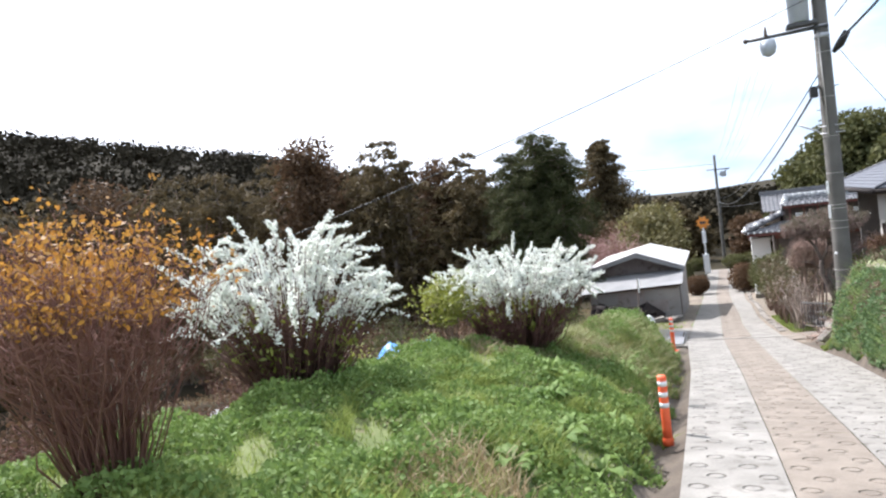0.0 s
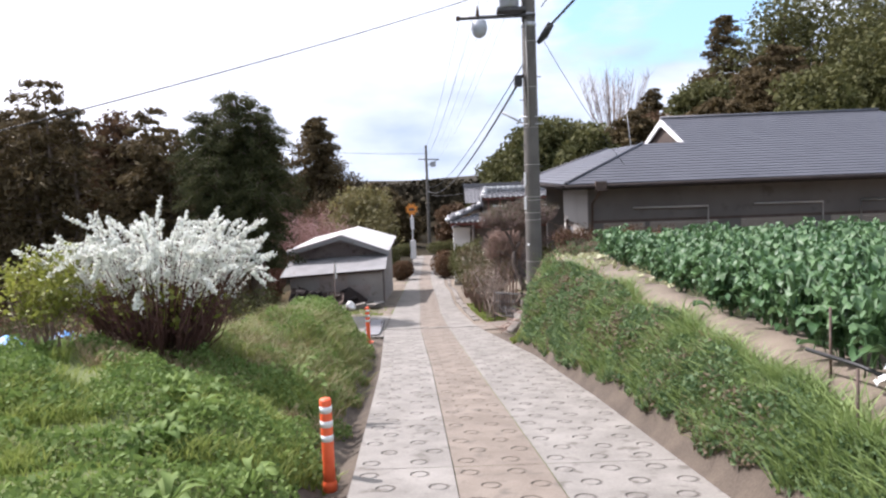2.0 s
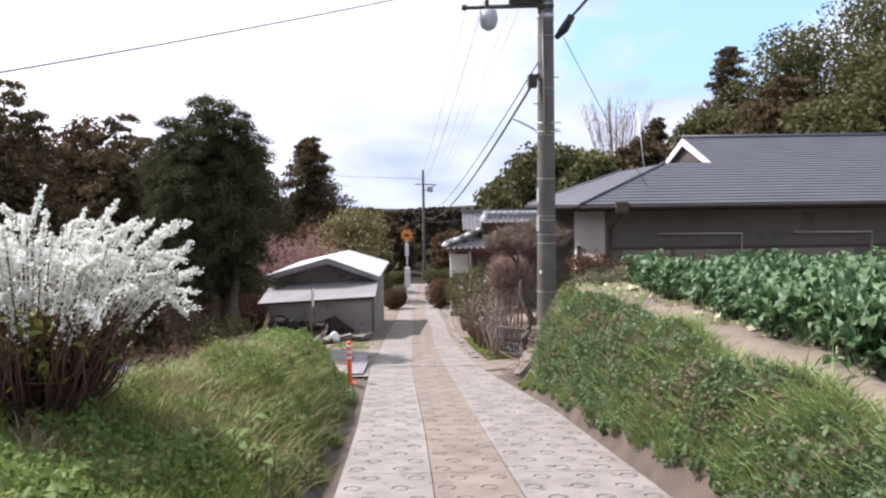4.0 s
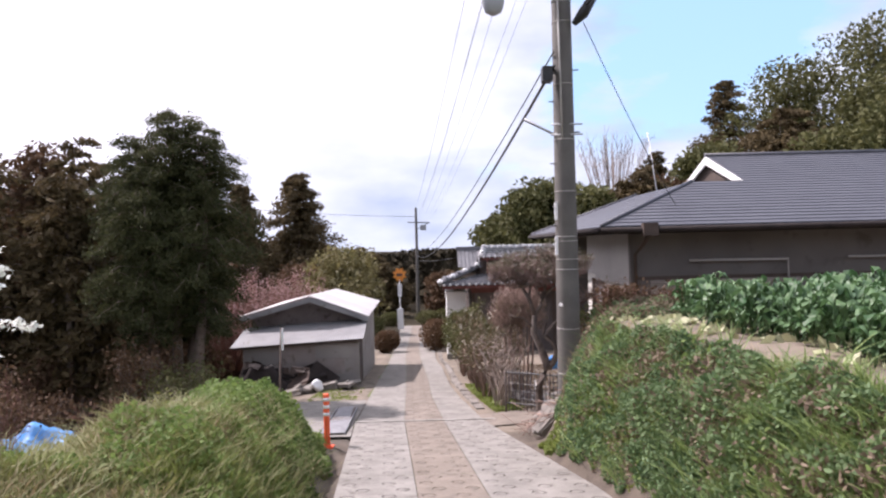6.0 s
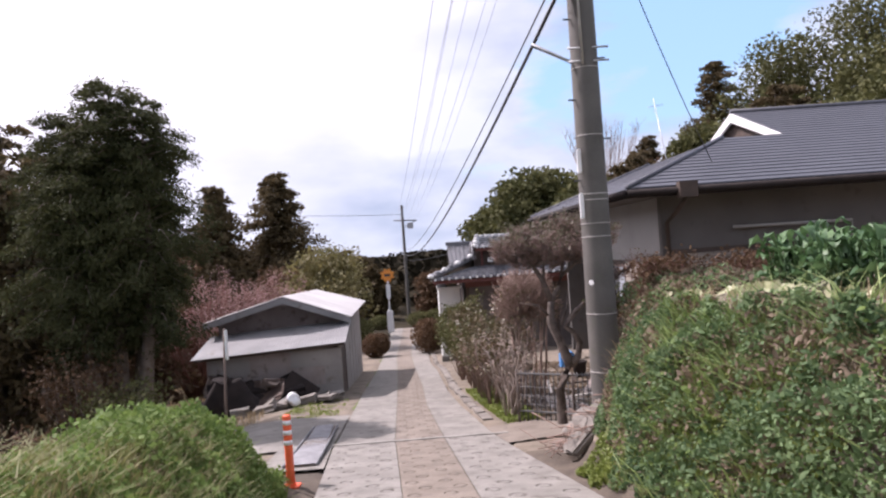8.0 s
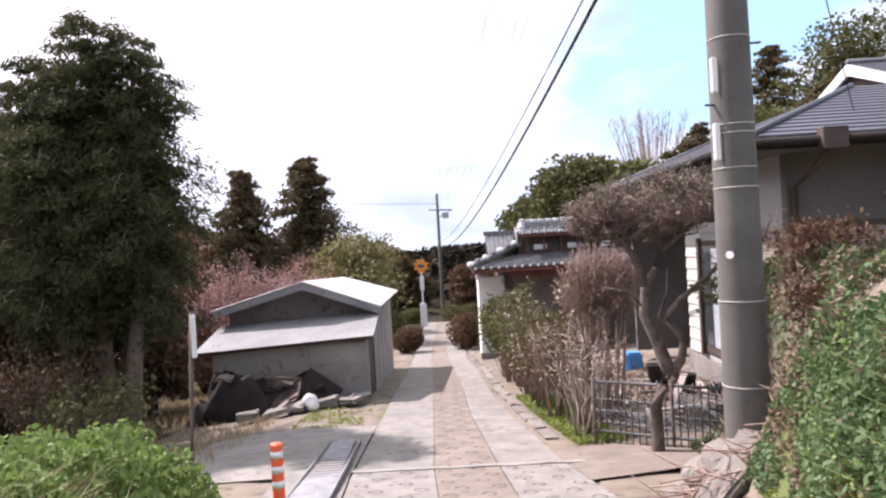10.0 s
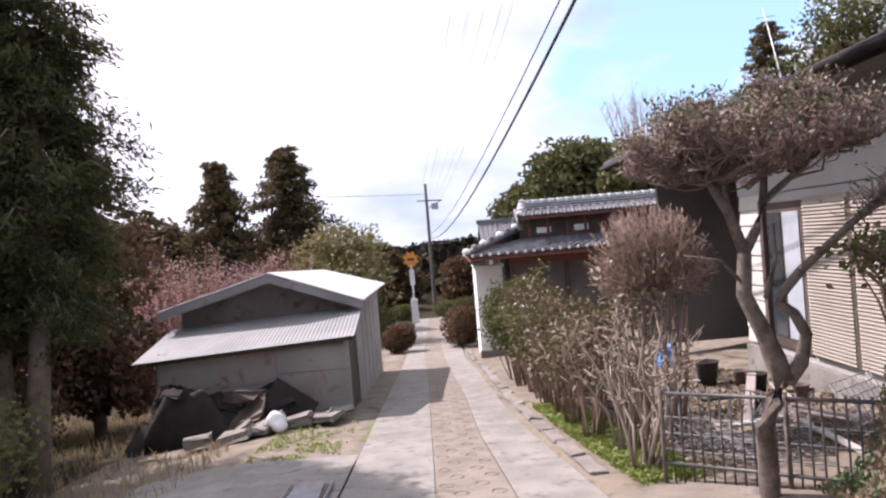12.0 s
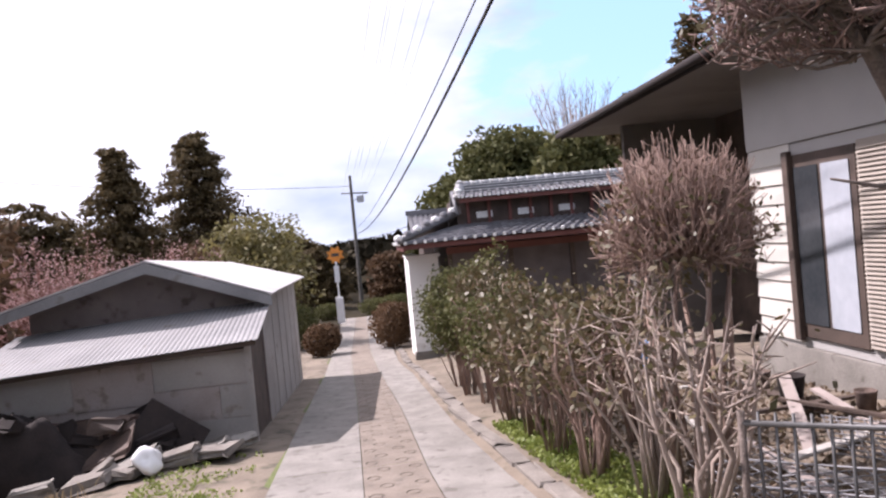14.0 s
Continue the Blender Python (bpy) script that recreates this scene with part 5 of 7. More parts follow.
WOOD = [(-11.9, 30.5, 4.4, 1.7), (-13.6, 31.5, 4.9, 1.6), (-15.0, 29.0, 5.4, 2.0), (-17.0, 30.5, 4.6, 1.9), (-20.0, 30.0, 6.6, 2.1), (-22.3, 31.0, 5.4, 2.3), (-18.3, 33.5, 5.2, 2.2), (-9.8, 34.0, 2.6, 1.6),
        (-25.0, 29.0, 5.3, 2.4), (-28.0, 27.5, 5.0, 2.5), (-31.0, 27.0, 5.8, 2.6), (-34.5, 26.0, 5.2, 2.7), (-38.0, 25.0, 5.6, 3.0), (-42.0, 23.0, 6.0, 3.2), (-13.0, 36.0, 3.6, 2.0), (-16.0, 38.0, 3.4, 2.3),
        (-21.0, 36.0, 4.4, 2.6), (-26.0, 34.0, 5.2, 2.8), (-31.5, 33.0, 6.0, 3.0), (-46.0, 20.0, 6.2, 3.2), (-10.6, 27.5, 3.0, 1.4), (-36.0, 20.0, 4.2, 2.6), (-30.0, 21.0, 3.4, 2.3)]
for i, (x, y, top, w) in enumerate(WOOD):
    kind = ("conifer", "russet", "dark")[i % 3]
    spread_tree("woodland_tree", x, y, top, w * (1.35 if kind != "conifer" else 1.5), kind, 140 + i, 7500, 0.13, ("dark conifer at the edge of the wood", "brownish half-bare tree at the edge of the wood", "dark evergreen tree at the edge of the wood")[i % 3])
# undergrowth under the wood
for i in range(34):
    x, y = -6.6 - 0.55 * i + rr.uniform(-0.8, 0.8), 21.5 + rr.uniform(-2.5, 7) + 0.1 * i
    if x > -8.3 and y > 27:
        y -= 5
    twig_shrub("undergrowth_shrub", (x, y, land_at(x, y) - 0.1), rr.uniform(0.7, 1.3), rr.uniform(0.7, 1.2), rr.uniform(1.2, 2.6), 26, 300 + i, "tangled brown undergrowth shrub below the wood", RUSSET if i % 3 else EVERGREEN, 1500, 0.05, REDTWIG if i % 2 else BARK, 0.012, 6, "undergrowth", 0.15, 0.16)
for i, (x, y, h) in enumerate(((-6.4, 20.8, 1.3), (-5.6, 21.8, 1.0), (-7.6, 19.5, 1.8), (-8.4, 17.5, 1.6), (-7.2, 17.0, 1.2), (-6.5, 14.5, 0.9), (-5.4, 12.6, 0.8), (-8.0, 13.0, 1.3))):
    twig_shrub("undergrowth_shrub", (x, y, land_at(x, y) - 0.1), 0.7, 0.6, h, 24, 350 + i, "tangled brown undergrowth shrub below the wood", YELLOW_LEAF if i % 2 else RUSSET, 420, 0.045, TWIG if i % 2 else REDTWIG, 0.010, 6, "undergrowth", 0.15, 0.12)

for i in range(16):
    x, y = -8.2 - rr.uniform(0, 4.5), 3.0 + 0.85 * i + rr.uniform(-0.4, 0.4)
    twig_shrub("undergrowth_shrub", (x, y, land_at(x, y) - 0.1), rr.uniform(0.8, 1.3), rr.uniform(0.7, 1.2), rr.uniform(1.0, 1.8), 30, 370 + i, "tangled brown undergrowth shrub below the wood", RUSSET, 700, 0.045, REDTWIG, 0.010, 7, "undergrowth", 0.15, 0.15)
for i, (x, y, h) in enumerate(((3.1, 20.6, 0.45), (3.6, 20.9, 0.5), (4.2, 20.5, 0.4), (4.9, 21.0, 0.5), (5.6, 20.6, 0.42), (2.9, 19.9, 0.35))):
    twig_shrub("dead_plant", (x, y, land_at(x, y) - 0.05), 0.32, 0.3, h, 34, 390 + i, "withered reddish plant at the end of the field", RUSSET, 500, 0.04, REDTWIG, 0.006, 6, "dead plants", 0.1, 0.06)

# beyond the shed
spread_tree("cedar", -11.4, 64.5, 6.6, 6.0, "conifer", 61, 14000, 0.20, "pointed dark cedar in the distance", 0.8)
spread_tree("cedar", -15.2, 61.5, 5.6, 4.2, "conifer", 62, 10000, 0.20, "pointed dark cedar in the distance", 0.8)
spread_tree("evergreen_tree", -6.2, 52.5, 0.45, 3.6, "olive", 63, 11000, 0.13, "round sunlit evergreen tree behind the shed")
spread_tree("evergreen_tree", -8.0, 59.0, -0.9, 3.0, "russet", 64, 6000, 0.14, "brownish tree by the lane")
spread_tree("evergreen_tree", -9.6, 56.0, -0.6, 3.2, "russet", 65, 6000, 0.14, "brownish tree behind the shed")
spread_tree("roadside_tree", 0.6, 86.0, -2.4, 3.0, "russet", 66, 5000, 0.2, "brownish tree at the bend of the lane")
spread_tree("roadside_tree", -6.0, 84.0, -1.2, 3.5, "dark", 67, 6000, 0.2, "dark tree at the bend of the lane")
for i, (x, y, top, w) in enumerate(((-10, 95, 0.5, 5), (-17, 92, 2.5, 6), (-25, 90, 3.5, 6), (-33, 80, 4.5, 6), (-24, 70, 3.5, 5), (-30, 60, 4.4, 5), (-20, 52, 2.0, 4), (-38, 50, 5, 5), (3.5, 98, -2.0, 5))):
    spread_tree("distant_tree", x, y, top, w, "dark" if i % 2 else "conifer", 200 + i, 6000, 0.32, "dark distant tree on the valley side")


def plum(x, y, top, w, seed):
    z0 = land_at(x, y)
    h = top - z0
    return twig_shrub("plum_tree", (x, y, z0), w, w * 0.8, h, 130, seed, "bare plum tree with pink buds behind the shed", PINK, 6500, 0.045, REDTWIG, 0.030, 9, top_leaf=0.35, lsd=0.14)


plum(-10.3, 41.0, 0.2, 2.6, 71)
plum(-7.6, 43.5, -0.4, 2.0, 72)
plum(-13.0, 43.0, -0.6, 2.2, 73)

# behind the houses
RIGHT = [(38, 82, 19.5, 7, "evergreen"), (46, 80, 23, 8, "evergreen"), (33, 74, 13, 5, "dark"), (54, 76, 24, 8, "dark"), (42, 70, 17, 6, "evergreen"), (30, 66, 9.5, 4.5, "dark"), (25, 72, 9, 4.5, "evergreen"),
         (20, 70, 6.2, 4.5, "russet"), (14, 72, 5.2, 4.5, "evergreen"), (9.5, 70, 6.0, 4.4, "evergreen"), (6.5, 76, 3.4, 4.0, "evergreen"), (36, 60, 12, 5, "evergreen"), (28, 56, 8, 4, "evergreen"), (48, 62, 17, 6, "dark"),
         (22, 60, 6.5, 4, "dark"), (16, 62, 6.0, 4.0, "dark"), (60, 66, 22, 8, "evergreen"), (12, 60, 4.4, 3.0, "evergreen"), (55, 52, 16, 6, "evergreen"), (40, 48, 10, 5, "dark")]
for i, (x, y, top, w, kind) in enumerate(RIGHT):
    spread_tree("hillside_tree", x, y, top, w * 1.25, kind, 400 + i, 17000, 0.26, {"evergreen": "broad evergreen tree on the hillside", "dark": "dark tree on the hillside", "russet": "brownish tree on the hillside"}[kind])
spread_tree("fir", 33.5, 88, 18.8, 7.6, "conifer", 440, 11000, 0.26, "tall dark fir above the roof", 0.95)
spread_tree("fir", 21.5, 76, 9.2, 4.6, "conifer", 441, 7000, 0.24, "dark fir above the roof", 0.95)


def bare_tree():
    x, y = 21.0, 90.0
    z0 = land_at(x, y)
    r = np.random.default_rng(9)
    ob = empty("bare_tree", (x, y, z0), "bare winter tree with a fan of fine twigs", "tree")
    H = 15.0 - z0
    lines = [([(0, 0, -0.5), (0, 0, H * 0.45)], [0.25, 0.2])]
    for i in range(34):
        a = r.uniform(0, 2 * math.pi)
        q = math.sqrt(r.uniform(0, 1)) * 5.2
        e = Vector((math.cos(a) * q, math.sin(a) * q, H * (1.0 - 0.02 * q) * r.uniform(0.88, 1)))
        s = Vector((0, 0, H * r.uniform(0.25, 0.45)))
        m = s.lerp(e, 0.45) + Vector((e.x * 0.12, e.y * 0.12, 0))
        lines.append(([s, m, e], [0.10, 0.06, 0.012]))
        for k in range(12):
            p = m.lerp(e, r.uniform(0, 0.9))
            lines.append(([p, p + Vector((r.normal() * 0.5, r.normal() * 0.5, r.uniform(0.6, 1.6)))], [0.025, 0.008]))
    tubes("trunk", lines, PALETWIG, ob, sides=4)


bare_tree()


def far_woods():
    """The wooded hills, as clumps of foliage."""
    r = np.random.default_rng(99)
    out = []
    n = 4200
    az = np.radians(np.where(r.random(n) < 0.6, r.uniform(-72, 0, n), r.uniform(0, 62, n)))
    rad = np.where(az > 0, r.uniform(85, 200, n), r.uniform(95, 330, n))
    x, y = np.sin(az) * rad, np.cos(az) * rad
    z = land(x, y)
    c = np.repeat(np.stack([x, y, z], 1), 34, 0)
    hh = np.repeat(r.uniform(4, 8, n), 34)
    c = c + np.clip(r.normal(size=c.shape), -1.5, 1.5) * np.stack([0.34 * hh, 0.34 * hh, 0.24 * hh], 1)
    c[:, 2] += hh * 0.42
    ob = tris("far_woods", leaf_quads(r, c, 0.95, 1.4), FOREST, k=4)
    tagged(ob, "dark wooded hills beyond the valley", "woods", kind="stuff")


far_woods()


# ---- right side: hedge, pruned tree, fence ----
def pruned_tree():
    r = np.random.default_rng(15)
    ob = empty("pruned_tree", (1.98, 22.35, -2.95), "old garden tree with a twisted trunk and a flat clipped crown", "tree")
    lines = [([(0.0, 0, -0.3), (0.0, 0, 0.0), (0.0, 0, 0.50), (0.10, 0.0, 0.74), (0.20, 0.01, 0.93), (0.14, 0.02, 1.10), (0.06, 0.02, 1.33), (-0.09, 0, 1.66), (-0.05, 0.02, 2.02)],
              [0.10, 0.085, 0.078, 0.085, 0.11, 0.092, 0.074, 0.068, 0.058])]
    # second stem from the burl, crossing the first and reaching out as the long limb
    lines.append(([(0.21, 0, 0.90), (0.33, -0.05, 1.06), (0.375, -0.08, 1.30), (0.27, -0.12, 1.49), (0.14, -0.13, 1.60), (0.20, -0.13, 1.70), (0.35, -0.14, 1.86), (0.66, -0.18, 2.12), (1.0, -0.22, 2.41), (1.32, -0.25, 2.55)],
                  [0.075, 0.062, 0.052, 0.046, 0.044, 0.043, 0.040, 0.034, 0.026, 0.014]))
    lines.append(([(-0.05, 0.02, 2.02), (-0.17, 0.0, 2.39), (-0.33, -0.03, 2.66), (-0.55, -0.08, 2.86)], [0.052, 0.044, 0.036, 0.018]))
    lines.append(([(-0.05, 0.02, 2.02), (0.08, 0.05, 2.22), (0.17, 0.08, 2.45), (0.21, 0.1, 2.72), (0.30, 0.15, 2.95)], [0.050, 0.042, 0.038, 0.030, 0.016]))
    lines.append(([(0.17, 0.08, 2.45), (0.42, 0.02, 2.66), (0.68, -0.05, 2.88)], [0.034, 0.027, 0.016]))
    lines.append(([(-0.17, 0.0, 2.39), (-0.12, 0.15, 2.62), (-0.05, 0.3, 2.85)], [0.030, 0.024, 0.014]))
    lines.append(([(0.10, 0.02, 1.62), (0.25, 0.1, 1.95), (0.28, 0.15, 2.25)], [0.024, 0.018, 0.010]))
    lines.append(([(-0.08, 0, 1.75), (-0.30, -0.1, 1.98), (-0.62, -0.12, 2.05)], [0.018, 0.013, 0.006]))
    heads = [Vector(h) for h in ((-0.33, -0.03, 2.66), (-0.55, -0.08, 2.86), (0.21, 0.1, 2.72), (0.30, 0.15, 2.95), (0.68, -0.05, 2.88), (0.42, 0.02, 2.66), (-0.05, 0.3, 2.85), (0.0, 0.1, 2.62))]
    twigs, tips = [], []
    for i in range(230):
        a, q = r.uniform(0, 2 * math.pi), math.sqrt(r.uniform(0.01, 1))
        lens = 1 - q * q
        e = Vector((0.08 + math.cos(a) * q * 1.08, 0.05 + math.sin(a) * q * 0.95, 3.02 + 0.10 * math.cos(a) * q + r.uniform(-0.20 - 0.16 * lens, 0.12 + 0.34 * lens)))
        g = min(heads, key=lambda h: (h - e).length + r.uniform(0, 0.3))
        m = g.lerp(e, 0.5) + Vector((r.normal() * 0.08, r.normal() * 0.08, -0.05 + r.normal() * 0.05))
        lines.append(([g, g.lerp(m, 0.5) + Vector((r.normal() * 0.04, r.normal() * 0.04, -0.02)), m, e], [0.014, 0.012, 0.009, 0.005]))
        for k in range(17):
            p = m.lerp(e, r.uniform(0.15, 1.0))
            t = p + Vector((r.normal() * 0.06, r.normal() * 0.06, r.uniform(-0.02, 0.12)))
            twigs.append(([p, t], [0.0055, 0.004]))
            for z in (0.05, 0.03):
                f = t + Vector((r.normal() * 0.045, r.normal() * 0.045, z + r.normal() * 0.02))
                twigs.append(([t, f], [0.004, 0.0025]))
                tips.append(tuple(f))
    for i in range(110):
        p = Vector((0.66, -0.18, 2.12)).lerp(Vector((1.36, -0.25, 2.56)), r.uniform(0.25, 1.05))
        t = p + Vector((r.normal() * 0.10, r.normal() * 0.10, r.uniform(-0.04, 0.22)))
        twigs.append(([p, t], [0.006, 0.004]))
        f = t + Vector((r.normal() * 0.06, r.normal() * 0.06, 0.05))
        twigs.append(([t, f], [0.004, 0.0025]))
        tips += [tuple(t), tuple(f)]
    tubes("trunk", lines, TWIGBARK, ob, sides=7)
    tubes("twigwork", twigs, CLIPTWIG, ob, "dense reddish clipped twigs", sides=3)
    tp = np.array(tips)
    c = tp[r.integers(0, len(tp), 15000)] + r.normal(size=(15000, 3)) * 0.03
    keep = r.uniform(size=len(c)) < np.clip(0.30 + (c[:, 2] - 2.95) * 2.0, 0.16, 1)
    tris("crown", leaf_quads(r, c[keep], 0.024, 1.9), CLIPLEAF, ob, "small grey-green leaves", k=4)


CLIPLEAF = mat("clipped_leaf", (0.06, 0.06, 0.035), (0.19, 0.17, 0.10), 2, 12, 0.5, 0.0, island=0.6, trans=0.2)
CLIPTWIG = mat("clipped_twig", (0.14, 0.085, 0.075), (0.32, 0.225, 0.19), 3, 30, 0.85, 0.3, island=0.6)
TWIGBARK = mat("clipped_tree_bark", (0.055, 0.042, 0.036), (0.20, 0.16, 0.135), 9, 55, 0.9, 0.9)
HEDGELEAF = mat("brownish_hedge_leaf", (0.06, 0.065, 0.025), (0.17, 0.12, 0.06), 2, 12, 0.5, 0.0, island=0.6, trans=0.2)
pruned_tree()


def hedge_shrub(x, y, top, w, seed, leaves, leafmat, label, n=38, r0=0.016, bark=TWIG):
    z0 = land_at(x, y)
    twig_shrub("hedge_shrub", (x, y, z0), w, w, top - z0, n, seed, label, leafmat, leaves, 0.042, bark, r0, 9, "roadside hedge", 0.25, 0.08)


hedge_shrub(1.25, 23.75, -1.5, 0.62, 501, 90, HEDGELEAF, "bare many-stemmed hedge shrub", 13, 0.024, PALETWIG)
hedge_shrub(1.35, 24.6, -1.25, 0.65, 502, 300, HEDGELEAF, "bare many-stemmed hedge shrub", 15, 0.024, PALETWIG)
hedge_shrub(1.10, 25.5, -1.5, 0.60, 503, 900, HEDGELEAF, "many-stemmed hedge shrub with brownish leaves", 18, 0.020)
hedge_shrub(1.05, 26.5, -1.75, 0.6, 504, 1800, HEDGELEAF, "many-stemmed hedge shrub with brownish leaves", 18)
hedge_shrub(1.00, 27.5, -1.55, 0.65, 505, 2600, HEDGELEAF, "many-stemmed hedge shrub with brownish leaves", 20)
hedge_shrub(0.95, 28.5, -1.65, 0.62, 506, 2600, EVERGREEN, "many-stemmed hedge shrub with green and brown leaves", 18)
hedge_shrub(0.95, 29.5, -1.35, 0.65, 507, 3600, HEDGELEAF, "many-stemmed hedge shrub with brownish leaves", 20)
hedge_shrub(0.92, 30.6, -1.25, 0.65, 512, 3800, EVERGREEN, "dense green hedge shrub", 18)
hedge_shrub(0.80, 31.8, -1.6, 0.7, 508, 6000, EVERGREEN, "dense green hedge shrub", 20)
hedge_shrub(0.80, 33.2, -1.75, 0.65, 509, 6000, EVERGREEN, "dense green hedge shrub", 20)
hedge_shrub(1.8, 26.2, -1.2, 0.55, 510, 500, HEDGELEAF, "bare many-stemmed hedge shrub", 16)
hedge_shrub(2.95, 21.95, -0.75, 0.5, 513, 420, EVERGREEN, "thin leafy sapling beside the utility pole", 7, 0.022)


def ball_shrub():
    """A clipped ball of fine bare twigs on several stems."""
    r = np.random.default_rng(520)
    x, y = 1.85, 24.9
    z0 = land_at(x, y)
    ob = empty("clipped_shrub", (x, y, z0), "clipped ball of fine bare twigs on crooked stems", "shrub")
    C = Vector((0, 0, -1.12 - z0))
    lines = []
    for i in range(9):
        a = i * 0.7
        b = Vector((math.cos(a) * 0.22, math.sin(a) * 0.22, -0.1))
        e = C + Vector((math.cos(a) * 0.40, math.sin(a) * 0.35, -0.25))
        lines.append(([b, b.lerp(e, 0.5) + Vector((r.normal() * 0.08, r.normal() * 0.08, 0)), e], [0.032, 0.026, 0.016]))
    for i in range(620):
        d = Vector(unit(r, 1)[0])
        d.z = d.z * 0.95 if d.z > -0.6 else -d.z
        s = C + Vector((d.x * 0.28, d.y * 0.28, -0.30))
        e = C + Vector((d.x * 0.76, d.y * 0.72, d.z * 0.80)) * r.uniform(0.72, 1.06)
        m = s.lerp(e, 0.55) + Vector((r.normal() * 0.04, r.normal() * 0.04, 0.03))
        lines.append(([s, m, e], [0.009, 0.006, 0.003]))
        for k in range(3):
            p = m.lerp(e, r.uniform(0.1, 0.8))
            lines.append(([p, p + Vector((r.normal() * 0.06, r.normal() * 0.06, 0.10))], [0.005, 0.002]))
    tubes("branchwork", lines, TWIG, ob, sides=4)
    c, d = blob_points(r, 700, [(C.x, C.y, C.z, 0.8, 0.75, 0.55)])
    tris("foliage", leaf_quads(r, c, 0.035, 1.8), HEDGELEAF, ob, k=4)


ball_shrub()
for i, (x, y, top, w) in enumerate(((-0.35, 46.0, -3.4, 0.9), (-0.2, 48.0, -3.6, 0.9), (-1.2, 73.0, -5.4, 1.2), (0.6, 73.5, -5.3, 1.3), (-4.6, 71.0, -5.3, 1.0), (-3.0, 45.5, -3.9, 0.7), (-4.6, 50.0, -3.4, 1.1))):
    z0 = land_at(x, y)
    r = np.random.default_rng(600 + i)
    ob = empty("box_hedge", (x, y, z0), "low clipped hedge beside the lane", "hedge")
    tubes("branchwork", limbs(r, (0, 0, 0), (top - z0) * 0.9, w * 0.8, 14, 0.02), BARK, ob, sides=4)
    c, d = blob_points(r, 4200, [(0, 0, (top - z0) * 0.5, w, w, (top - z0) * 0.52), (w * 0.4, 0.2, (top - z0) * 0.55, w * 0.7, w * 0.8, (top - z0) * 0.42)])
    tris("foliage", leaf_quads(r, c, 0.07, 1.6), RUSSET if i in (0, 1, 5) else EVERGREEN, ob, k=4)


def fence():
    ob = empty("fence", (2.1, 22.6, -3.05), "low rusty metal picket fence between yard and lane", "fence")
    put = child_of(ob)
    a, b = Vector((1.35, 23.2, 0)), Vector((3.1, 21.75, 0))
    n = 25
    for i in range(n):
        p = a.lerp(b, i / (n - 1))
        r = 0.024 if i % 12 == 0 else 0.010
        put(tubes("post" if i % 12 == 0 else "picket", [([(p.x, p.y, -3.25), (p.x, p.y, -2.20 + 0.05 * (i / n))], [r, r])], DARKSTEEL if i % 12 else TWIGBARK, sides=5))
    for z in (-2.27, -2.95):
        put(tubes("rail", [([(a.x, a.y, z), (b.x, b.y, z + 0.08)], [0.020, 0.020])], DARKSTEEL, sides=6))
    for k in range(3):
        z = -2.85 + k * 0.16
        put(tubes("mesh_wire", [([(a.x + 0.05, a.y + 0.10, z), (b.x + 0.05, b.y + 0.10, z + 0.06)], [0.006, 0.006])], GRATE, sides=4))


fence()


def yard_clutter():
    r = np.random.default_rng(17)
    for i in range(16):
        x, y = r.uniform(2.4, 4.0), r.uniform(23.6, 28.5)
        L, w = r.uniform(0.6, 1.9), r.uniform(0.06, 0.14)
        bm = bm_box(bmesh.new(), -L / 2, L / 2, -w / 2, w / 2, 0.0, 0.035, 0.006)
        o = part("plank", bm, (SHEDWALL, DARKWOOD, PALEPIPE)[i % 3])
        o.matrix_basis = pose(x, y, land_at(x, y) + 0.01 + 0.03 * (i % 4), r.normal() * 3, r.normal() * 4, r.uniform(0, 180))
        tagged(o, "weathered plank lying in the yard", "plank", "yard planks")
    for i, (x, y, w, d, rx) in enumerate(((2.55, 23.6, 1.1, 0.8, 4), (2.2, 24.4, 0.9, 0.9, 12), (3.4, 23.2, 1.0, 0.7, 58), (3.35, 24.6, 1.3, 0.9, 6))):
        o = empty("wire_panel")
        for k in range(9):
            tubes("wire", [([(-w / 2 + w * k / 8, -d / 2, 0), (-w / 2 + w * k / 8, d / 2, 0)], [0.006, 0.006])], GRATE, o, sides=4)
            tubes("wire", [([(-w / 2, -d / 2 + d * k / 8, 0.008), (w / 2, -d / 2 + d * k / 8, 0.008)], [0.006, 0.006])], GRATE, o, sides=4)
        o.matrix_basis = pose(x, y, land_at(x, y) + 0.10 + (0.3 if rx > 30 else 0), rx, 3, 20 * i)
        tagged(o, "welded wire panel lying in the yard", "wire panel", "wire panels")
    for i, (x, y, h) in enumerate(((3.75, 26.6, 0.32), (3.85, 27.4, 0.26), (3.5, 27.9, 0.4), (3.9, 25.6, 0.22))):
        V, Fc = lathe([(h * 0.34, 0), (h * 0.46, h * 0.9), (h * 0.5, h), (h * 0.42, h), (h * 0.40, h * 0.85)], sides=16)
        o = mesh("plant_pot", V, Fc, RUST if i % 2 else DARKJUNK, smooth=True)
        o.location = (x, y, land_at(x, y))
        tagged(o, "dark empty plant pot beside the house wall", "pot", "plant pots")
    p = scatter(r, 9000, lambda x, y: (x - xr(y) > 0.9), 1.2, 4.3, 23.3, 33)
    p[:, 2] += 0.015
    tagged(tris("leaf_litter", leaf_quads(r, p, 0.04, 1.6), DRYWEED, k=4), "brown leaf litter in the yard", "leaves", kind="stuff")


DRYWEED = mat("withered_leaf", (0.12, 0.085, 0.06), (0.25, 0.19, 0.125), 2, 12, 0.8, 0.0, island=0.6, trans=0.2)
yard_clutter()


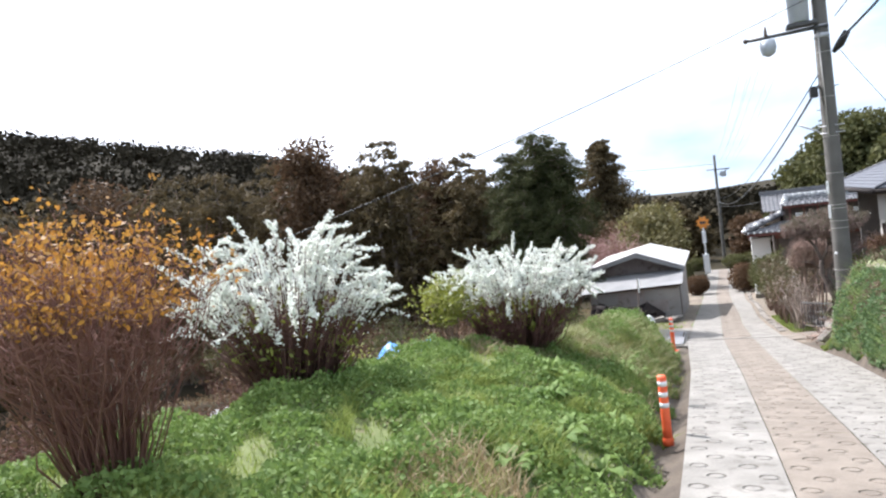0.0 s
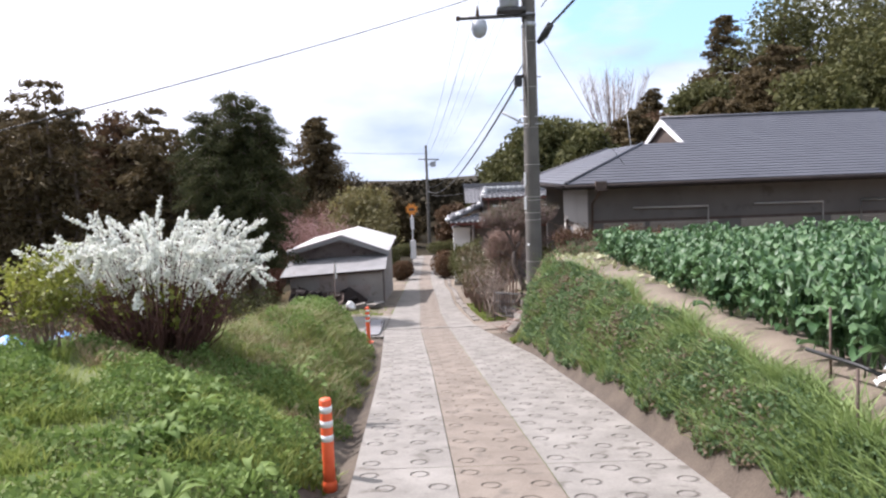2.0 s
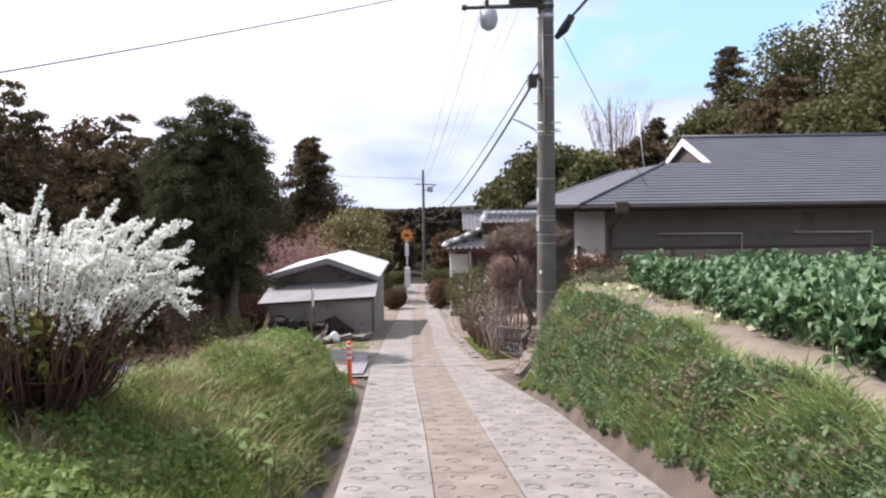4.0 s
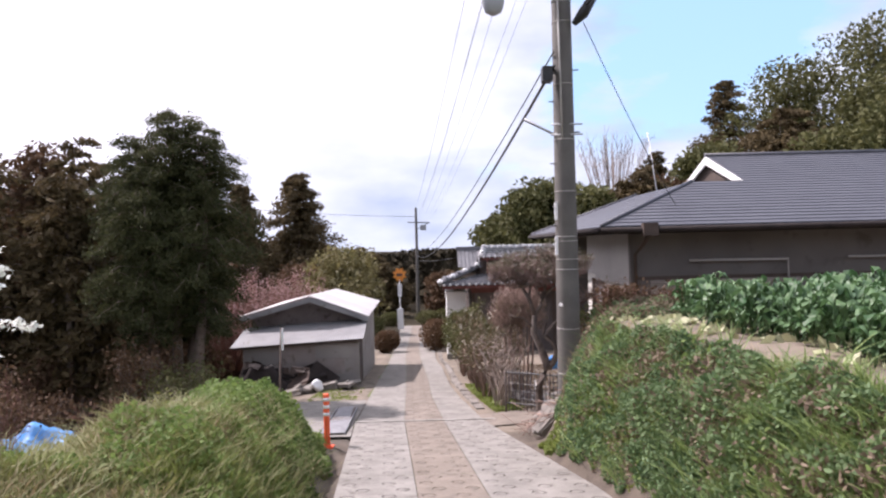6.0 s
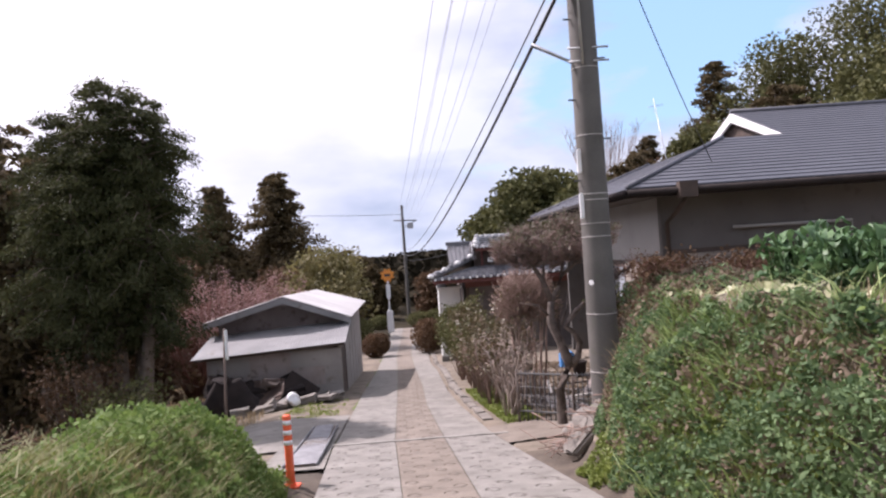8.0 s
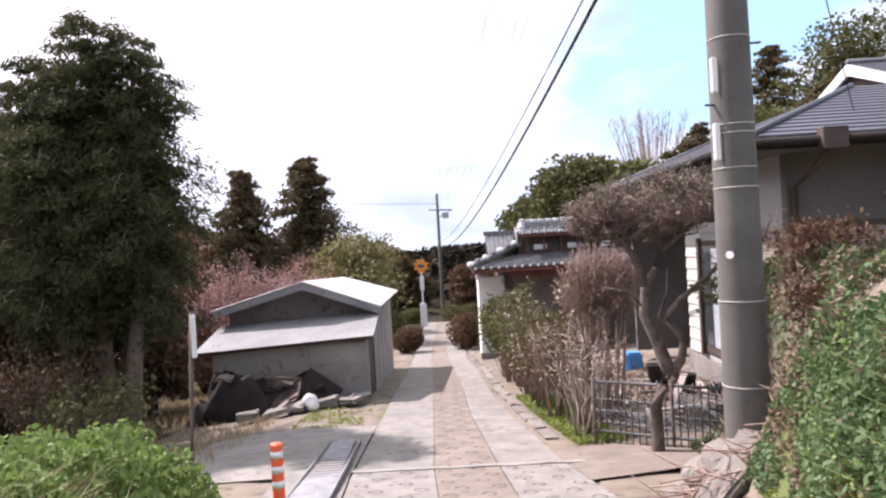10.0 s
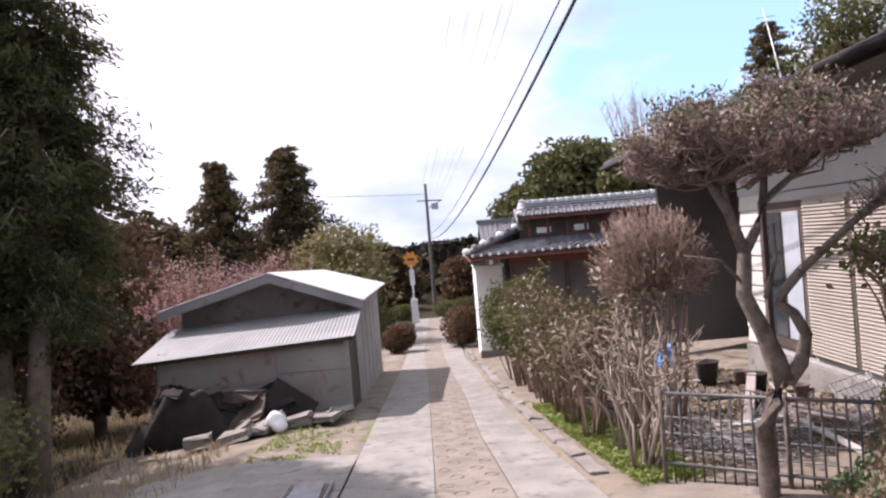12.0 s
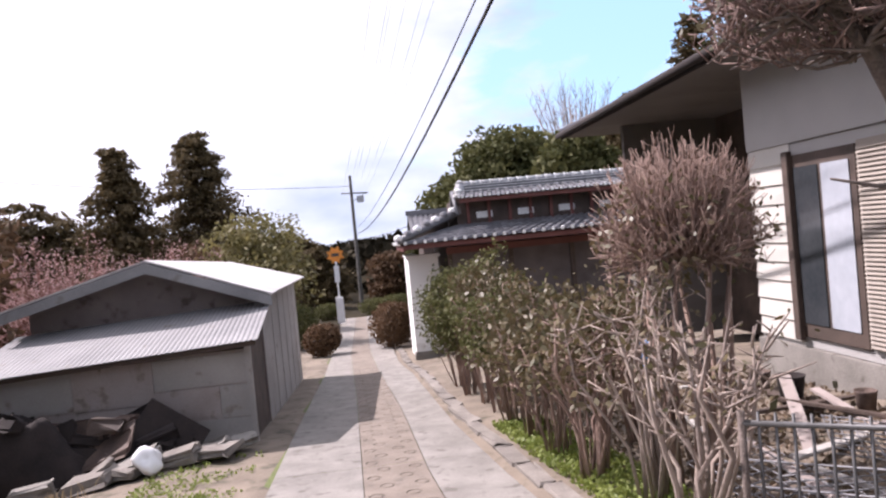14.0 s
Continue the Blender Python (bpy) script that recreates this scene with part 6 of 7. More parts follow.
# ---- ground works ----
def works():
    # concrete apron on the valley side with a steel grating let in
    V, Fc = [], []
    ys = np.linspace(19.9, 25.6, 12)
    xs = np.linspace(0, 1, 8)
    for y in ys:
        for u in xs:
            x = xl(y) - 0.01 - u * (2.9 if y > 22.2 else 0.9)
            V.append((x, y, land_at(x, y) + 0.05))
    for i in range(11):
        for j in range(7):
            k = i * 8 + j
            Fc.append((k, k + 8, k + 9, k + 1))
    ob = mesh("pavement", V, Fc, CONCRETE)
    tagged(ob, "patched concrete entry beside the lane", "pavement", kind="structure")
    g = empty("drain_grating", (-2.1, 22.4, float(rz(22.4))), "steel bar grating over the drain", "grating")
    put = child_of(g)
    for i in range(24):
        y = 20.2 + i * 0.165
        z = float(rz(y)) + 0.05
        put(mesh("bar", *tube_arrays([(-2.30 - 0.20 * (i / 24), y, z), (-1.86 - 0.32 * (i / 24), y + 0.02, z)], [0.040, 0.040], 4), GRATE))
    for x in (-2.32, -1.86):
        put(tubes("frame", [([(x, 20.15, float(rz(20.15)) + 0.045), (x - 0.24, 24.1, float(rz(24.1)) + 0.045)], [0.022, 0.022])], GRATE, sides=4))
    put(mesh("channel", [(-2.34, 20.15, float(rz(20.15)) + 0.036), (-1.84, 20.15, float(rz(20.15)) + 0.036), (-2.08, 24.1, float(rz(24.1)) + 0.036), (-2.58, 24.1, float(rz(24.1)) + 0.036)], [(0, 1, 2, 3)], DITCH))
    # apron on the house side
    V, Fc = [], []
    for y in np.linspace(21.1, 22.9, 7):
        for u in np.linspace(0, 1, 8):
            x = xr(y) + 0.01 + u * 1.75
            V.append((x, y + u * 0.25, float(rz(y)) - 0.005 + 0.06 * u))
    for i in range(6):
        for j in range(7):
            k = i * 8 + j
            Fc.append((k, k + 1, k + 9, k + 8))
    ob = mesh("pavement", V, Fc, TAN)
    tagged(ob, "worn concrete threshold before the fence", "pavement", kind="structure")
    # kerb stones along the far gutter
    r = np.random.default_rng(8)
    for i in range(26):
        y = 24.2 + i * 0.85
        x = float(xr(y)) + 0.24 + r.normal() * 0.012
        bm = bm_box(bmesh.new(), -0.10, 0.10, -0.42, 0.42, -0.2, 0.015, 0.015)
        for v in bm.verts:
            v.co += Vector((r.normal() * 0.012, r.normal() * 0.012, r.normal() * 0.012))
        o = part("kerb_stone", bm, STONE)
        o.matrix_basis = pose(x, y, float(rz(y)) + 0.0, -5.5, 0, 3.5 + r.normal() * 0.8)
        tagged(o, "weathered grey kerb stone along the gutter", "kerb", "kerb stones")
    # boulders and cut brush by the pole
    for i, (x, y, z, s) in enumerate(((1.82, 19.8, -2.52, 0.30), (2.0, 19.5, -2.25, 0.32), (1.62, 20.25, -2.80, 0.18))):
        bm = bmesh.new()
        bmesh.ops.create_icosphere(bm, subdivisions=3, radius=s)
        for v in bm.verts:
            v.co *= 1 + 0.55 * noise.noise(v.co * 3.1 + Vector((i * 7, 0, 0)))
            v.co.z *= 0.7
        o = part("boulder", bm, STONE)
        o.location = (x, y, z)
        tagged(o, "grey boulder at the foot of the bank", "boulder", "boulders")
    bm = bmesh.new()
    bmesh.ops.create_cube(bm, size=1)
    for v in bm.verts:
        v.co = Vector((v.co.x * 0.78, v.co.y * (0.30 + 0.12 * v.co.x), v.co.z * (0.20 + 0.16 * v.co.x)))
    bmesh.ops.bevel(bm, geom=bm.edges[:], offset=0.03, segments=2, affect="EDGES")
    bmesh.ops.subdivide_edges(bm, edges=bm.edges[:], cuts=2, use_grid_fill=True)
    for v in bm.verts:
        v.co += v.co.normalized() * (0.09 * noise.noise(v.co * 4.3) + 0.03 * noise.noise(v.co * 17))
    o = part("stone_slab", bm, STONE)
    o.matrix_basis = pose(1.76, 19.25, -2.32, 10, -36, 20)
    tagged(o, "weathered stone slab leaning at the end of the bank", "stone")

    lines = []
    for i in range(320):
        c = Vector((2.05 + r.normal() * 0.28, 19.45 + r.normal() * 0.2, 0))
        c.z = land_at(c.x, c.y) + 0.12 + abs(r.normal()) * 0.12
        d = Vector((r.normal(), r.normal() * 0.5, r.normal() * 0.25)).normalized() * r.uniform(0.15, 0.4)
        lines.append(([c - d, c + d], [0.008, 0.004]))
    tagged(tubes("brush_pile", lines, TWIG, sides=4), "heap of cut dry twigs at the foot of the pole", "twigs", kind="stuff")


works()


# ---- vegetable field ----
def cabbage_leaf(r, a, h, w, out):
    """A ribbed drooping leaf as a strip of quads."""
    V, Fc = [], []
    d, s = Vector((math.cos(a), math.sin(a), 0)), Vector((-math.sin(a), math.cos(a), 0))
    prof = ((0, 0.02), (0.25, 0.10), (0.5, 0.5), (0.72, 0.95), (0.9, 0.7), (1.0, 0.12))
    for t, ww in prof:
        p = d * (out * (t ** 1.4)) + Vector((0, 0, h * (math.sin(t * 2.2) / 0.9)))
        wv = w * ww
        curl = 0.25 * wv
        V += [p - s * wv + Vector((0, 0, curl + r.normal() * 0.012)), p + Vector((0, 0, -0.01)), p + s * wv + Vector((0, 0, curl + r.normal() * 0.012))]
    for i in range(len(prof) - 1):
        k = i * 3
        Fc += [(k, k + 1, k + 4, k + 3), (k + 1, k + 2, k + 5, k + 4)]
    return V, Fc


def cabbage_plants():
    r = np.random.default_rng(30)
    kinds = []
    for k in range(5):
        V, Fc = [], []
        for i in range(84):
            layer = i / 84
            v, f = cabbage_leaf(r, i * 2.4 + r.uniform(-0.3, 0.3), r.uniform(0.09, 0.20) * (0.8 + 0.7 * layer), r.uniform(0.030, 0.055), r.uniform(0.09, 0.20) * (1.15 - 0.4 * layer))
            aa, qq = r.uniform(0, 2 * math.pi), 0.17 * math.sqrt(r.uniform(0, 1))
            v = [p + Vector((math.cos(aa) * qq, math.sin(aa) * qq, 0.02 + 0.20 * layer)) + Vector(r.normal(size=3)) * 0.007 for p in v]
            Fc += [tuple(q + len(V) for q in g) for g in f]
            V += v
        n = len(V)
        v, f = tube_arrays([(0, 0, -0.05), (0.01, 0, 0.3)], [0.02, 0.015], 5, n)
        me = bpy.data.meshes.new("cabbage_plant")
        me.from_pydata([tuple(p) for p in V + v], [], Fc + f)
        me.materials.append(BROAD)
        me.polygons.foreach_set("use_smooth", [True] * len(me.polygons))
        kinds.append(me)
    count = 0
    for row in range(12):
        x0 = 3.08 + row * 0.62
        for q in range(40):
            y = 5.2 + q * 0.585 + r.normal() * 0.05
            x = x0 + r.normal() * 0.05 + 0.05 * (y - 8) * (1 if row == 0 else 0.8)
            if y > 17.7 or count >= 298:
                continue
            o = new("cabbage_plant", kinds[int(r.integers(0, 5))])
            s = r.uniform(1.05, 1.35)
            o.matrix_basis = pose(x, y, land_at(x, y), r.normal() * 4, r.normal() * 4, r.uniform(0, 360)) @ Matrix.Scale(s, 4)
            tagged(o, "leafy dark green cabbage plant in the field", "cabbage", "cabbage field")
            count += 1
    # pale fallen leaves along the headland
    pts = scatter(r, 500, lambda x, y: (x - xr(y) > 1.25) & (x < 3.6 + 0.04 * y) & (y > 8), 2.4, 4.6, 8, 20)
    pts[:, 2] += 0.03
    ob = tris("fallen_leaves", leaf_quads(r, pts, 0.11, 1.5), PALELEAF, k=4)
    tagged(ob, "pale wilted leaves strewn on the soil", "leaves", kind="stuff")


PALELEAF = mat("wilted_leaf", (0.34, 0.36, 0.18), (0.55, 0.54, 0.36), 3, 20, 0.6, 0.0, island=0.6, trans=0.2)
cabbage_plants()


def field_bits():
    for x, y, top, m, lab in ((2.50, 6.45, 0.10, RUST, "thin rusty stake at the edge of the field"), (2.36, 5.35, 0.17, REFLECT, "thin white stake at the edge of the field"), (2.74, 7.2, 0.32, RUST, "thin rusty stake in the field")):
        o = tubes("stake", [([(x, y, land_at(x, y) - 0.25), (x - 0.02, y, top)], [0.011, 0.009])], m, sides=6)
        tagged(o, lab, "stake")
    z = land_at(2.85, 6.6)
    o = tubes("water_pipe", [([(2.66, 7.4, z + 0.10), (2.76, 6.9, z + 0.11), (2.84, 6.4, z + 0.08), (2.95, 5.9, z + 0.03), (3.1, 5.2, z + 0.02)], [0.016] * 5)], CABLE)
    tagged(o, "black watering pipe lying along the field", "pipe")
    r = np.random.default_rng(3)
    o = tris("white_cloth", leaf_quads(r, np.array([2.82, 6.5, z + 0.12]) + r.normal(size=(70, 3)) * (0.05, 0.09, 0.022), 0.055, 1.2), REFLECT, k=4)
    tagged(o, "crumpled white cloth tied to the pipe", "cloth")


field_bits()


# ---- valley bits ----
def tarp(x, y, w, d, seed, m, label, high=0.55):
    z = land_at(x, y)
    bm = bmesh.new()
    bmesh.ops.create_grid(bm, x_segments=24, y_segments=16, size=0.5)
    for v in bm.verts:
        p = v.co.copy()
        e = max(abs(p.x), abs(p.y)) * 2
        v.co = Vector((p.x * w, p.y * d, high * (1 - e ** 3) * (0.72 + 0.55 * noise.noise(Vector((p.x * 4, p.y * 3, seed + 0.5)))) + 0.16 * noise.noise(Vector((p.x * 7, p.y * 5, seed))) + 0.05 * noise.noise(Vector((p.x * 19, p.y * 15, seed))) + 0.05))
    o = part("tarpaulin", bm, m, smooth=True)
    o.location = (x, y, z)
    md = o.modifiers.new("thickness", "SOLIDIFY")
    md.thickness = 0.01
    return tagged(o, label, "tarpaulin", "tarpaulins")


tarp(-8.0, 15.2, 3.2, 2.2, 1, BLUETARP, "crumpled blue tarpaulin over a heap in the valley", 1.35)
tarp(-10.4, 17.0, 2.8, 1.8, 2, BLUETARP, "crumpled blue tarpaulin over a heap in the valley", 0.9)
tarp(-7.9, 20.6, 2.2, 1.6, 3, BLUETARP, "crumpled blue tarpaulin over a heap in the valley", 0.85)
tarp(-11.5, 12.6, 2.6, 1.6, 4, SHEETROOF, "grey plastic sheet over a heap in the valley", 0.8)
tarp(-5.45, 28.98, 1.7, 0.85, 5, DARKJUNK, "dark tar sheet thrown over the scrap pile", 1.15)


def yard_sign():
    z = land_at(-2.85, 19.5)
    ob = empty("small_sign", (-2.85, 19.5, z), "small white board on a rusty post", "sign")
    put = child_of(ob)
    put(tubes("post", [([(-2.9, 19.5, z - 0.2), (-2.80, 19.5, -0.72)], [0.018, 0.018])], RUST, sides=6))
    put(box("board", -2.80, -2.775, 19.47, 19.54, -1.12, -0.74, REFLECT, None, "white board", 0.004))


yard_sign()


def road_sign():
    ob = empty("road_sign", (-3.35, 66.6, -6.4), "orange flashing-lamp sign on a pole with a white box", "sign")
    put = child_of(ob)
    put(tubes("pole", [([(-3.35, 66.6, -6.8), (-3.35, 66.6, -1.9)], [0.06, 0.05])], REFLECT, sides=8))
    pts = [((0.62 if k % 2 else 0.42) * math.cos(k * math.pi / 8), (0.62 if k % 2 else 0.42) * math.sin(k * math.pi / 8)) for k in range(16)]
    V = [(-3.35 + a, 66.5, -1.75 + b) for a, b in pts] + [(-3.35 + a, 66.56, -1.75 + b) for a, b in pts]
    put(mesh("star_panel", V, [tuple(range(16)), tuple(range(31, 15, -1))] + [(a, a + 16, (a + 1) % 16 + 16, (a + 1) % 16) for a in range(16)], SIGNORANGE, None, "orange star-shaped panel"))
    put(box("arrow", -3.6, -3.1, 66.47, 66.498, -1.85, -1.65, DARKSTEEL))
    put(box("plate", -3.52, -3.18, 66.48, 66.55, -3.6, -2.5, REFLECT))
    put(box("cabinet", -3.6, -3.1, 66.45, 66.8, -6.6, -4.6, REFLECT, None, "white cabinet at the foot", 0.05))


road_sign()
z = land_at(3.9, 31.0)
box("water_tank", 3.55, 3.95, 30.6, 31.0, z - 0.05, z + 0.45, BLUETARP, None, "", 0.05)
tagged(bpy.data.objects["water_tank"], "blue plastic tank in the yard", "tank")


# ---- grass and weeds ----
def turf():
    r = np.random.default_rng(55)
    left = lambda x, y: (xl(y) - x > 0.34 + 0.16 * np.sin(y * 5.1) * np.sin(y * 1.7)) & (y < 19.1 + 1.5 * step(xl(y) - x, 0.9, 2.2))
    tuft = lambda x, y: 0.55 + 0.45 * np.sin(x * 3.1 + 1.7 * np.sin(y * 1.3)) * np.sin(y * 2.6 + 1.3 * np.sin(x * 1.9))
    p = scatter(r, 40000, left, -7.5, -0.5, 2.0, 21.2)
    blades("grass", p, 0.085, 0.005, GRASS, "bright rough grass on the mound", 1, 0.6)
    p = scatter(r, 30000, lambda x, y: left(x, y) & (xl(y) - x < 3.0) & (tuft(x, y) > 0.6), -4.6, -0.5, 2.5, 20.4)
    blades("grass", p, 0.17, 0.006, GRASS, "longer tufts of grass near the lane", 2, 0.7)
    p = scatter(r, 12000, lambda x, y: left(x, y) & (y > 9) & (tuft(x, y) < 0.45), -6, -0.5, 9.0, 20.4)
    blades("grass", p, 0.17, 0.005, DRY, "dry straw among the grass", 3, 0.8)
    p = scatter(r, 15000, lambda x, y: left(x, y) & (y > 10.5) & (y < 17.0) & (xl(y) - x < 4.2), -6, -0.9, 10.5, 17.0)
    blades("grass", p, 0.26, 0.006, LODGED, "long lodged olive grass on the lower mound", 9, 1.1)
    p = scatter(r, 34000, lambda x, y: left(x, y) & (xl(y) - x < 4.5), -7, -1.5, 15.8, 21.0)
    p[:, 2] += r.uniform(0, 1, len(p)) ** 0.7 * (0.06 + 0.36 * tuft(p[:, 0] * 2.1 + 1, p[:, 1] * 1.9))
    tagged(tris("weeds", leaf_quads(r, p, 0.036, 1.7), WEED, k=4), "lush bright weeds at the end of the mound", "weeds", kind="stuff")
    p = scatter(r, 900, lambda x, y: (np.hypot(x + 1.9, y - 4.2) < 0.45), -2.5, -1.3, 3.6, 4.8)
    blades("grass", p, 0.22, 0.005, DRY, "tuft of dry straw on the mound", 4, 0.7)
    # low broad weeds in lumpy patches
    p = scatter(r, 160000, lambda x, y: left(x, y) & (tuft(x + 0.4, y) > 0.25), -7, -0.6, 2.2, 21.3)
    p[:, 2] += r.uniform(0.0, 1.0, len(p)) ** 0.7 * (0.03 + np.interp(p[:, 1], (4, 13), (0.36, 0.40)) * np.clip(0.6 * tuft(p[:, 0] + 0.4, p[:, 1]) + 0.5 * tuft(p[:, 0] * 2.3, p[:, 1] * 2.1 + p[:, 0]) - 0.25, 0, 1))
    tagged(tris("weeds", leaf_quads(r, p, 0.031, 1.7), WEED, k=4), "low broad-leaved weeds in the grass", "weeds", kind="stuff")
    bank = lambda x, y: (x - xr(y) > np.clip(0.17 - 0.009 * y, 0.03, 0.17) + 0.05 * tuft(x, y) + 0.13 * tuft(x * 2.3 + 1, y * 2.9) + 0.42 * step(y, 17.0, 18.3)) & (x - xr(y) < 0.28 + 0.032 * y + 0.14 * tuft(x * 1.7, y)) & (x - xr(y) > -1) & (y < 18.8 + 0.3 * tuft(x * 2, y))
    lump = lambda p: np.clip(0.5 * tuft(p[:, 0] * 1.5 + 2, p[:, 1] * 0.9) + 0.3 * tuft(p[:, 0] * 3.1, p[:, 1] * 2.3) + 0.4 * tuft(p[:, 2] * 4.3 + p[:, 1] * 0.7, p[:, 1] * 1.7 + p[:, 2] * 2.0) - 0.12, 0.02, 1.15) * np.clip((p[:, 0] - xr(p[:, 1])) * 2.5, 0.25, 1) * np.interp(p[:, 1], (3, 8, 15, 16.8, 17.8, 18.8), (0.4, 0.6, 1.0, 0.8, 0.3, 0.15))
    p = scatter(r, 210000, bank, 0.8, 5.0, 1.0, 20.2)
    q = r.uniform(0.0, 1.0, len(p)) ** 0.6 * lump(p)
    p[:, 2] += 0.30 * q
    p[:, 0] -= 0.36 * q
    bare = lambda p: tuft(p[:, 2] * 2.6 + 4 + 0.5 * np.sin(p[:, 1] * 5), p[:, 1] * 1.25 + p[:, 2] * 1.5 + 0.4 * np.sin(p[:, 2] * 9))
    keep = np.interp(p[:, 1], (6, 11), (0.42, 1.0)) * np.clip(2.6 * bare(p) - 0.75 + np.interp(p[:, 1], (8, 11), (1, 0)), 0.04, 1)
    p = p[r.uniform(size=len(p)) < keep]
    big = r.uniform(size=len(p)) < 0.3
    tagged(tris("weeds", leaf_quads(r, p[~big], 0.023, 1.9), SHADEDWEED, k=4), "thick green weeds covering the bank", "weeds", kind="stuff")
    tagged(tris("weeds", leaf_quads(r, p[big], 0.031, 2.2), SHADEDWEED, k=4), "long leaves among the green weeds on the bank", "weeds", kind="stuff")
    p = scatter(r, 42000, lambda x, y: bank(x, y) & (y > 7), 0.8, 5.0, 7.0, 20.2)
    p = p[bare(p) < 0.50 + 0.1 * r.normal(size=len(p))]
    q = r.uniform(0.2, 1.0, len(p)) * lump(p)
    p[:, 2] += 0.28 * q
    p[:, 0] -= 0.36 * q
    tagged(tris("weeds", leaf_quads(r, p, 0.024, 2.4), DRYWEED, k=4), "withered brown weeds on the bank", "weeds", kind="stuff")
    p = scatter(r, 15000, lambda x, y: bank(x, y) & (tuft(x * 1.1 + 9, y * 0.8 + 3) > 0.62), 0.8, 5.0, 2.0, 20.2)
    q = r.uniform(0.3, 1.0, len(p)) * lump(p)
    p[:, 2] += 0.32 * q
    p[:, 0] -= 0.37 * q
    tagged(tris("weeds", leaf_quads(r, p, 0.032, 1.5), WEED, k=4), "broad bright leaves among the bank weeds", "weeds", kind="stuff")
    p = scatter(r, 60000, lambda x, y: bank(x, y) & (y < 13), 0.8, 5.0, 1.0, 13)
    blades("grass", p, 0.20, 0.006, BANKGRASS, "green grass on the bank", 5, 0.8)
    p = scatter(r, 30000, lambda x, y: bank(x, y) & (tuft(x * 1.4 + 3, y * 1.6) > 0.6), 0.8, 5.0, 1.0, 17)
    blades("grass", p, 0.30, 0.007, BANKGRASS, "long arching tufts of grass on the bank", 8, 1.0)
    # fresh growth spilling on to the verge at the lower end
    p = scatter(r, 26000, lambda x, y: (x - xr(y) > 0.06 + 0.2 * tuft(x * 2.2, y * 2.5)) & (x - xr(y) < 0.5), 0.4, 4.0, 14.2, 18.6)
    p[:, 2] += r.uniform(0, 1, len(p)) ** 0.7 * (0.04 + 0.16 * tuft(p[:, 0] * 2.1, p[:, 1] * 2.4))
    tagged(tris("weeds", leaf_quads(r, p, 0.03, 1.6), YELLOWWEED, k=4), "fresh bright green weeds at the foot of the bank", "weeds", kind="stuff")
    p = scatter(r, 9000, bank, 0.8, 5.0, 8.0, 20.2)
    p = p[bare(p) < 0.6]
    blades("grass", p, 0.20, 0.004, DRY, "dry stalks hanging on the bank", 6, 0.9)
    p = scatter(r, 30000, lambda x, y: (x - xr(y) > 0.62) & (y > 18.2) & ((x > 2.35) | (y < 19.3)), 1.7, 4.2, 18.2, 22.4)
    p[:, 2] += r.uniform(0, 1, len(p)) * (0.05 + 0.25 * tuft(p[:, 0] * 2.1, p[:, 1] * 2.4))
    pick = r.uniform(size=len(p)) < 0.5 + 0.5 * np.sin(p[:, 0] * 5 + p[:, 1] * 3) * np.sin(p[:, 2] * 6)
    tagged(tris("weeds", leaf_quads(r, p[pick], 0.032, 2.2), DRYWEED, k=4), "withered brown weeds on the end of the bank", "weeds", kind="stuff")
    tagged(tris("weeds", leaf_quads(r, p[~pick], 0.03, 1.8), SHADEDWEED, k=4), "green weeds on the end of the bank", "weeds", kind="stuff")
    # moss and weeds along the hedge and round the shed
    p = scatter(r, 9000, lambda x, y: (x - xr(y) > 0.42) & (x - xr(y) < 1.1) & (y > 23.2), 0.2, 2.0, 23.2, 28.5)
    p[:, 2] += r.uniform(0.0, 0.08, len(p))
    tagged(tris("weeds", leaf_quads(r, p, 0.03, 1.6), YELLOWWEED, k=4), "bright yellow-green weeds under the hedge", "weeds", kind="stuff")
    p = scatter(r, 26000, lambda x, y: (xl(y) - x > 2.2) & ((y < 28) | (x < -7)), -22, -3.5, 20.5, 48)
    blades("grass", p, 0.2, 0.008, DRY, "dry grass below the wood", 7)
    p = scatter(r, 1300, lambda x, y: (xl(y) - x > 0.3) & (xl(y) - x < 1.6) & (tuft(x * 1.5, y * 1.5) > 0.55), -4.5, -2.0, 25.4, 28.6)
    p[:, 2] += r.uniform(0.0, 0.05, len(p))
    tagged(tris("weeds", leaf_quads(r, p, 0.028, 1.6), YELLOWWEED, k=4), "low weeds before the shed", "weeds", kind="stuff")


LODGED = mat("lodged_grass", (0.12, 0.13, 0.04), (0.29, 0.28, 0.11), 1.2, 6, 0.7, 0.0, island=0.6, trans=0.3)
BANKGRASS = mat("bank_grass", (0.11, 0.18, 0.05), (0.30, 0.38, 0.13), 1.4, 4, 0.55, 0.0, island=0.5, trans=0.3)
# weed leaf darkened for the bank; the shade on its face is in the colour
SHADEDWEED = mat("shaded_bank_weed_leaf", (0.045, 0.10, 0.04), (0.185, 0.265, 0.105), 1.6, 4, 0.72, 0.0, island=0.4, trans=0.3)
YELLOWWEED = mat("yellow_weed", (0.12, 0.17, 0.03), (0.26, 0.30, 0.07), 2, 12, 0.6, 0.0, island=0.5, trans=0.3)
turf()


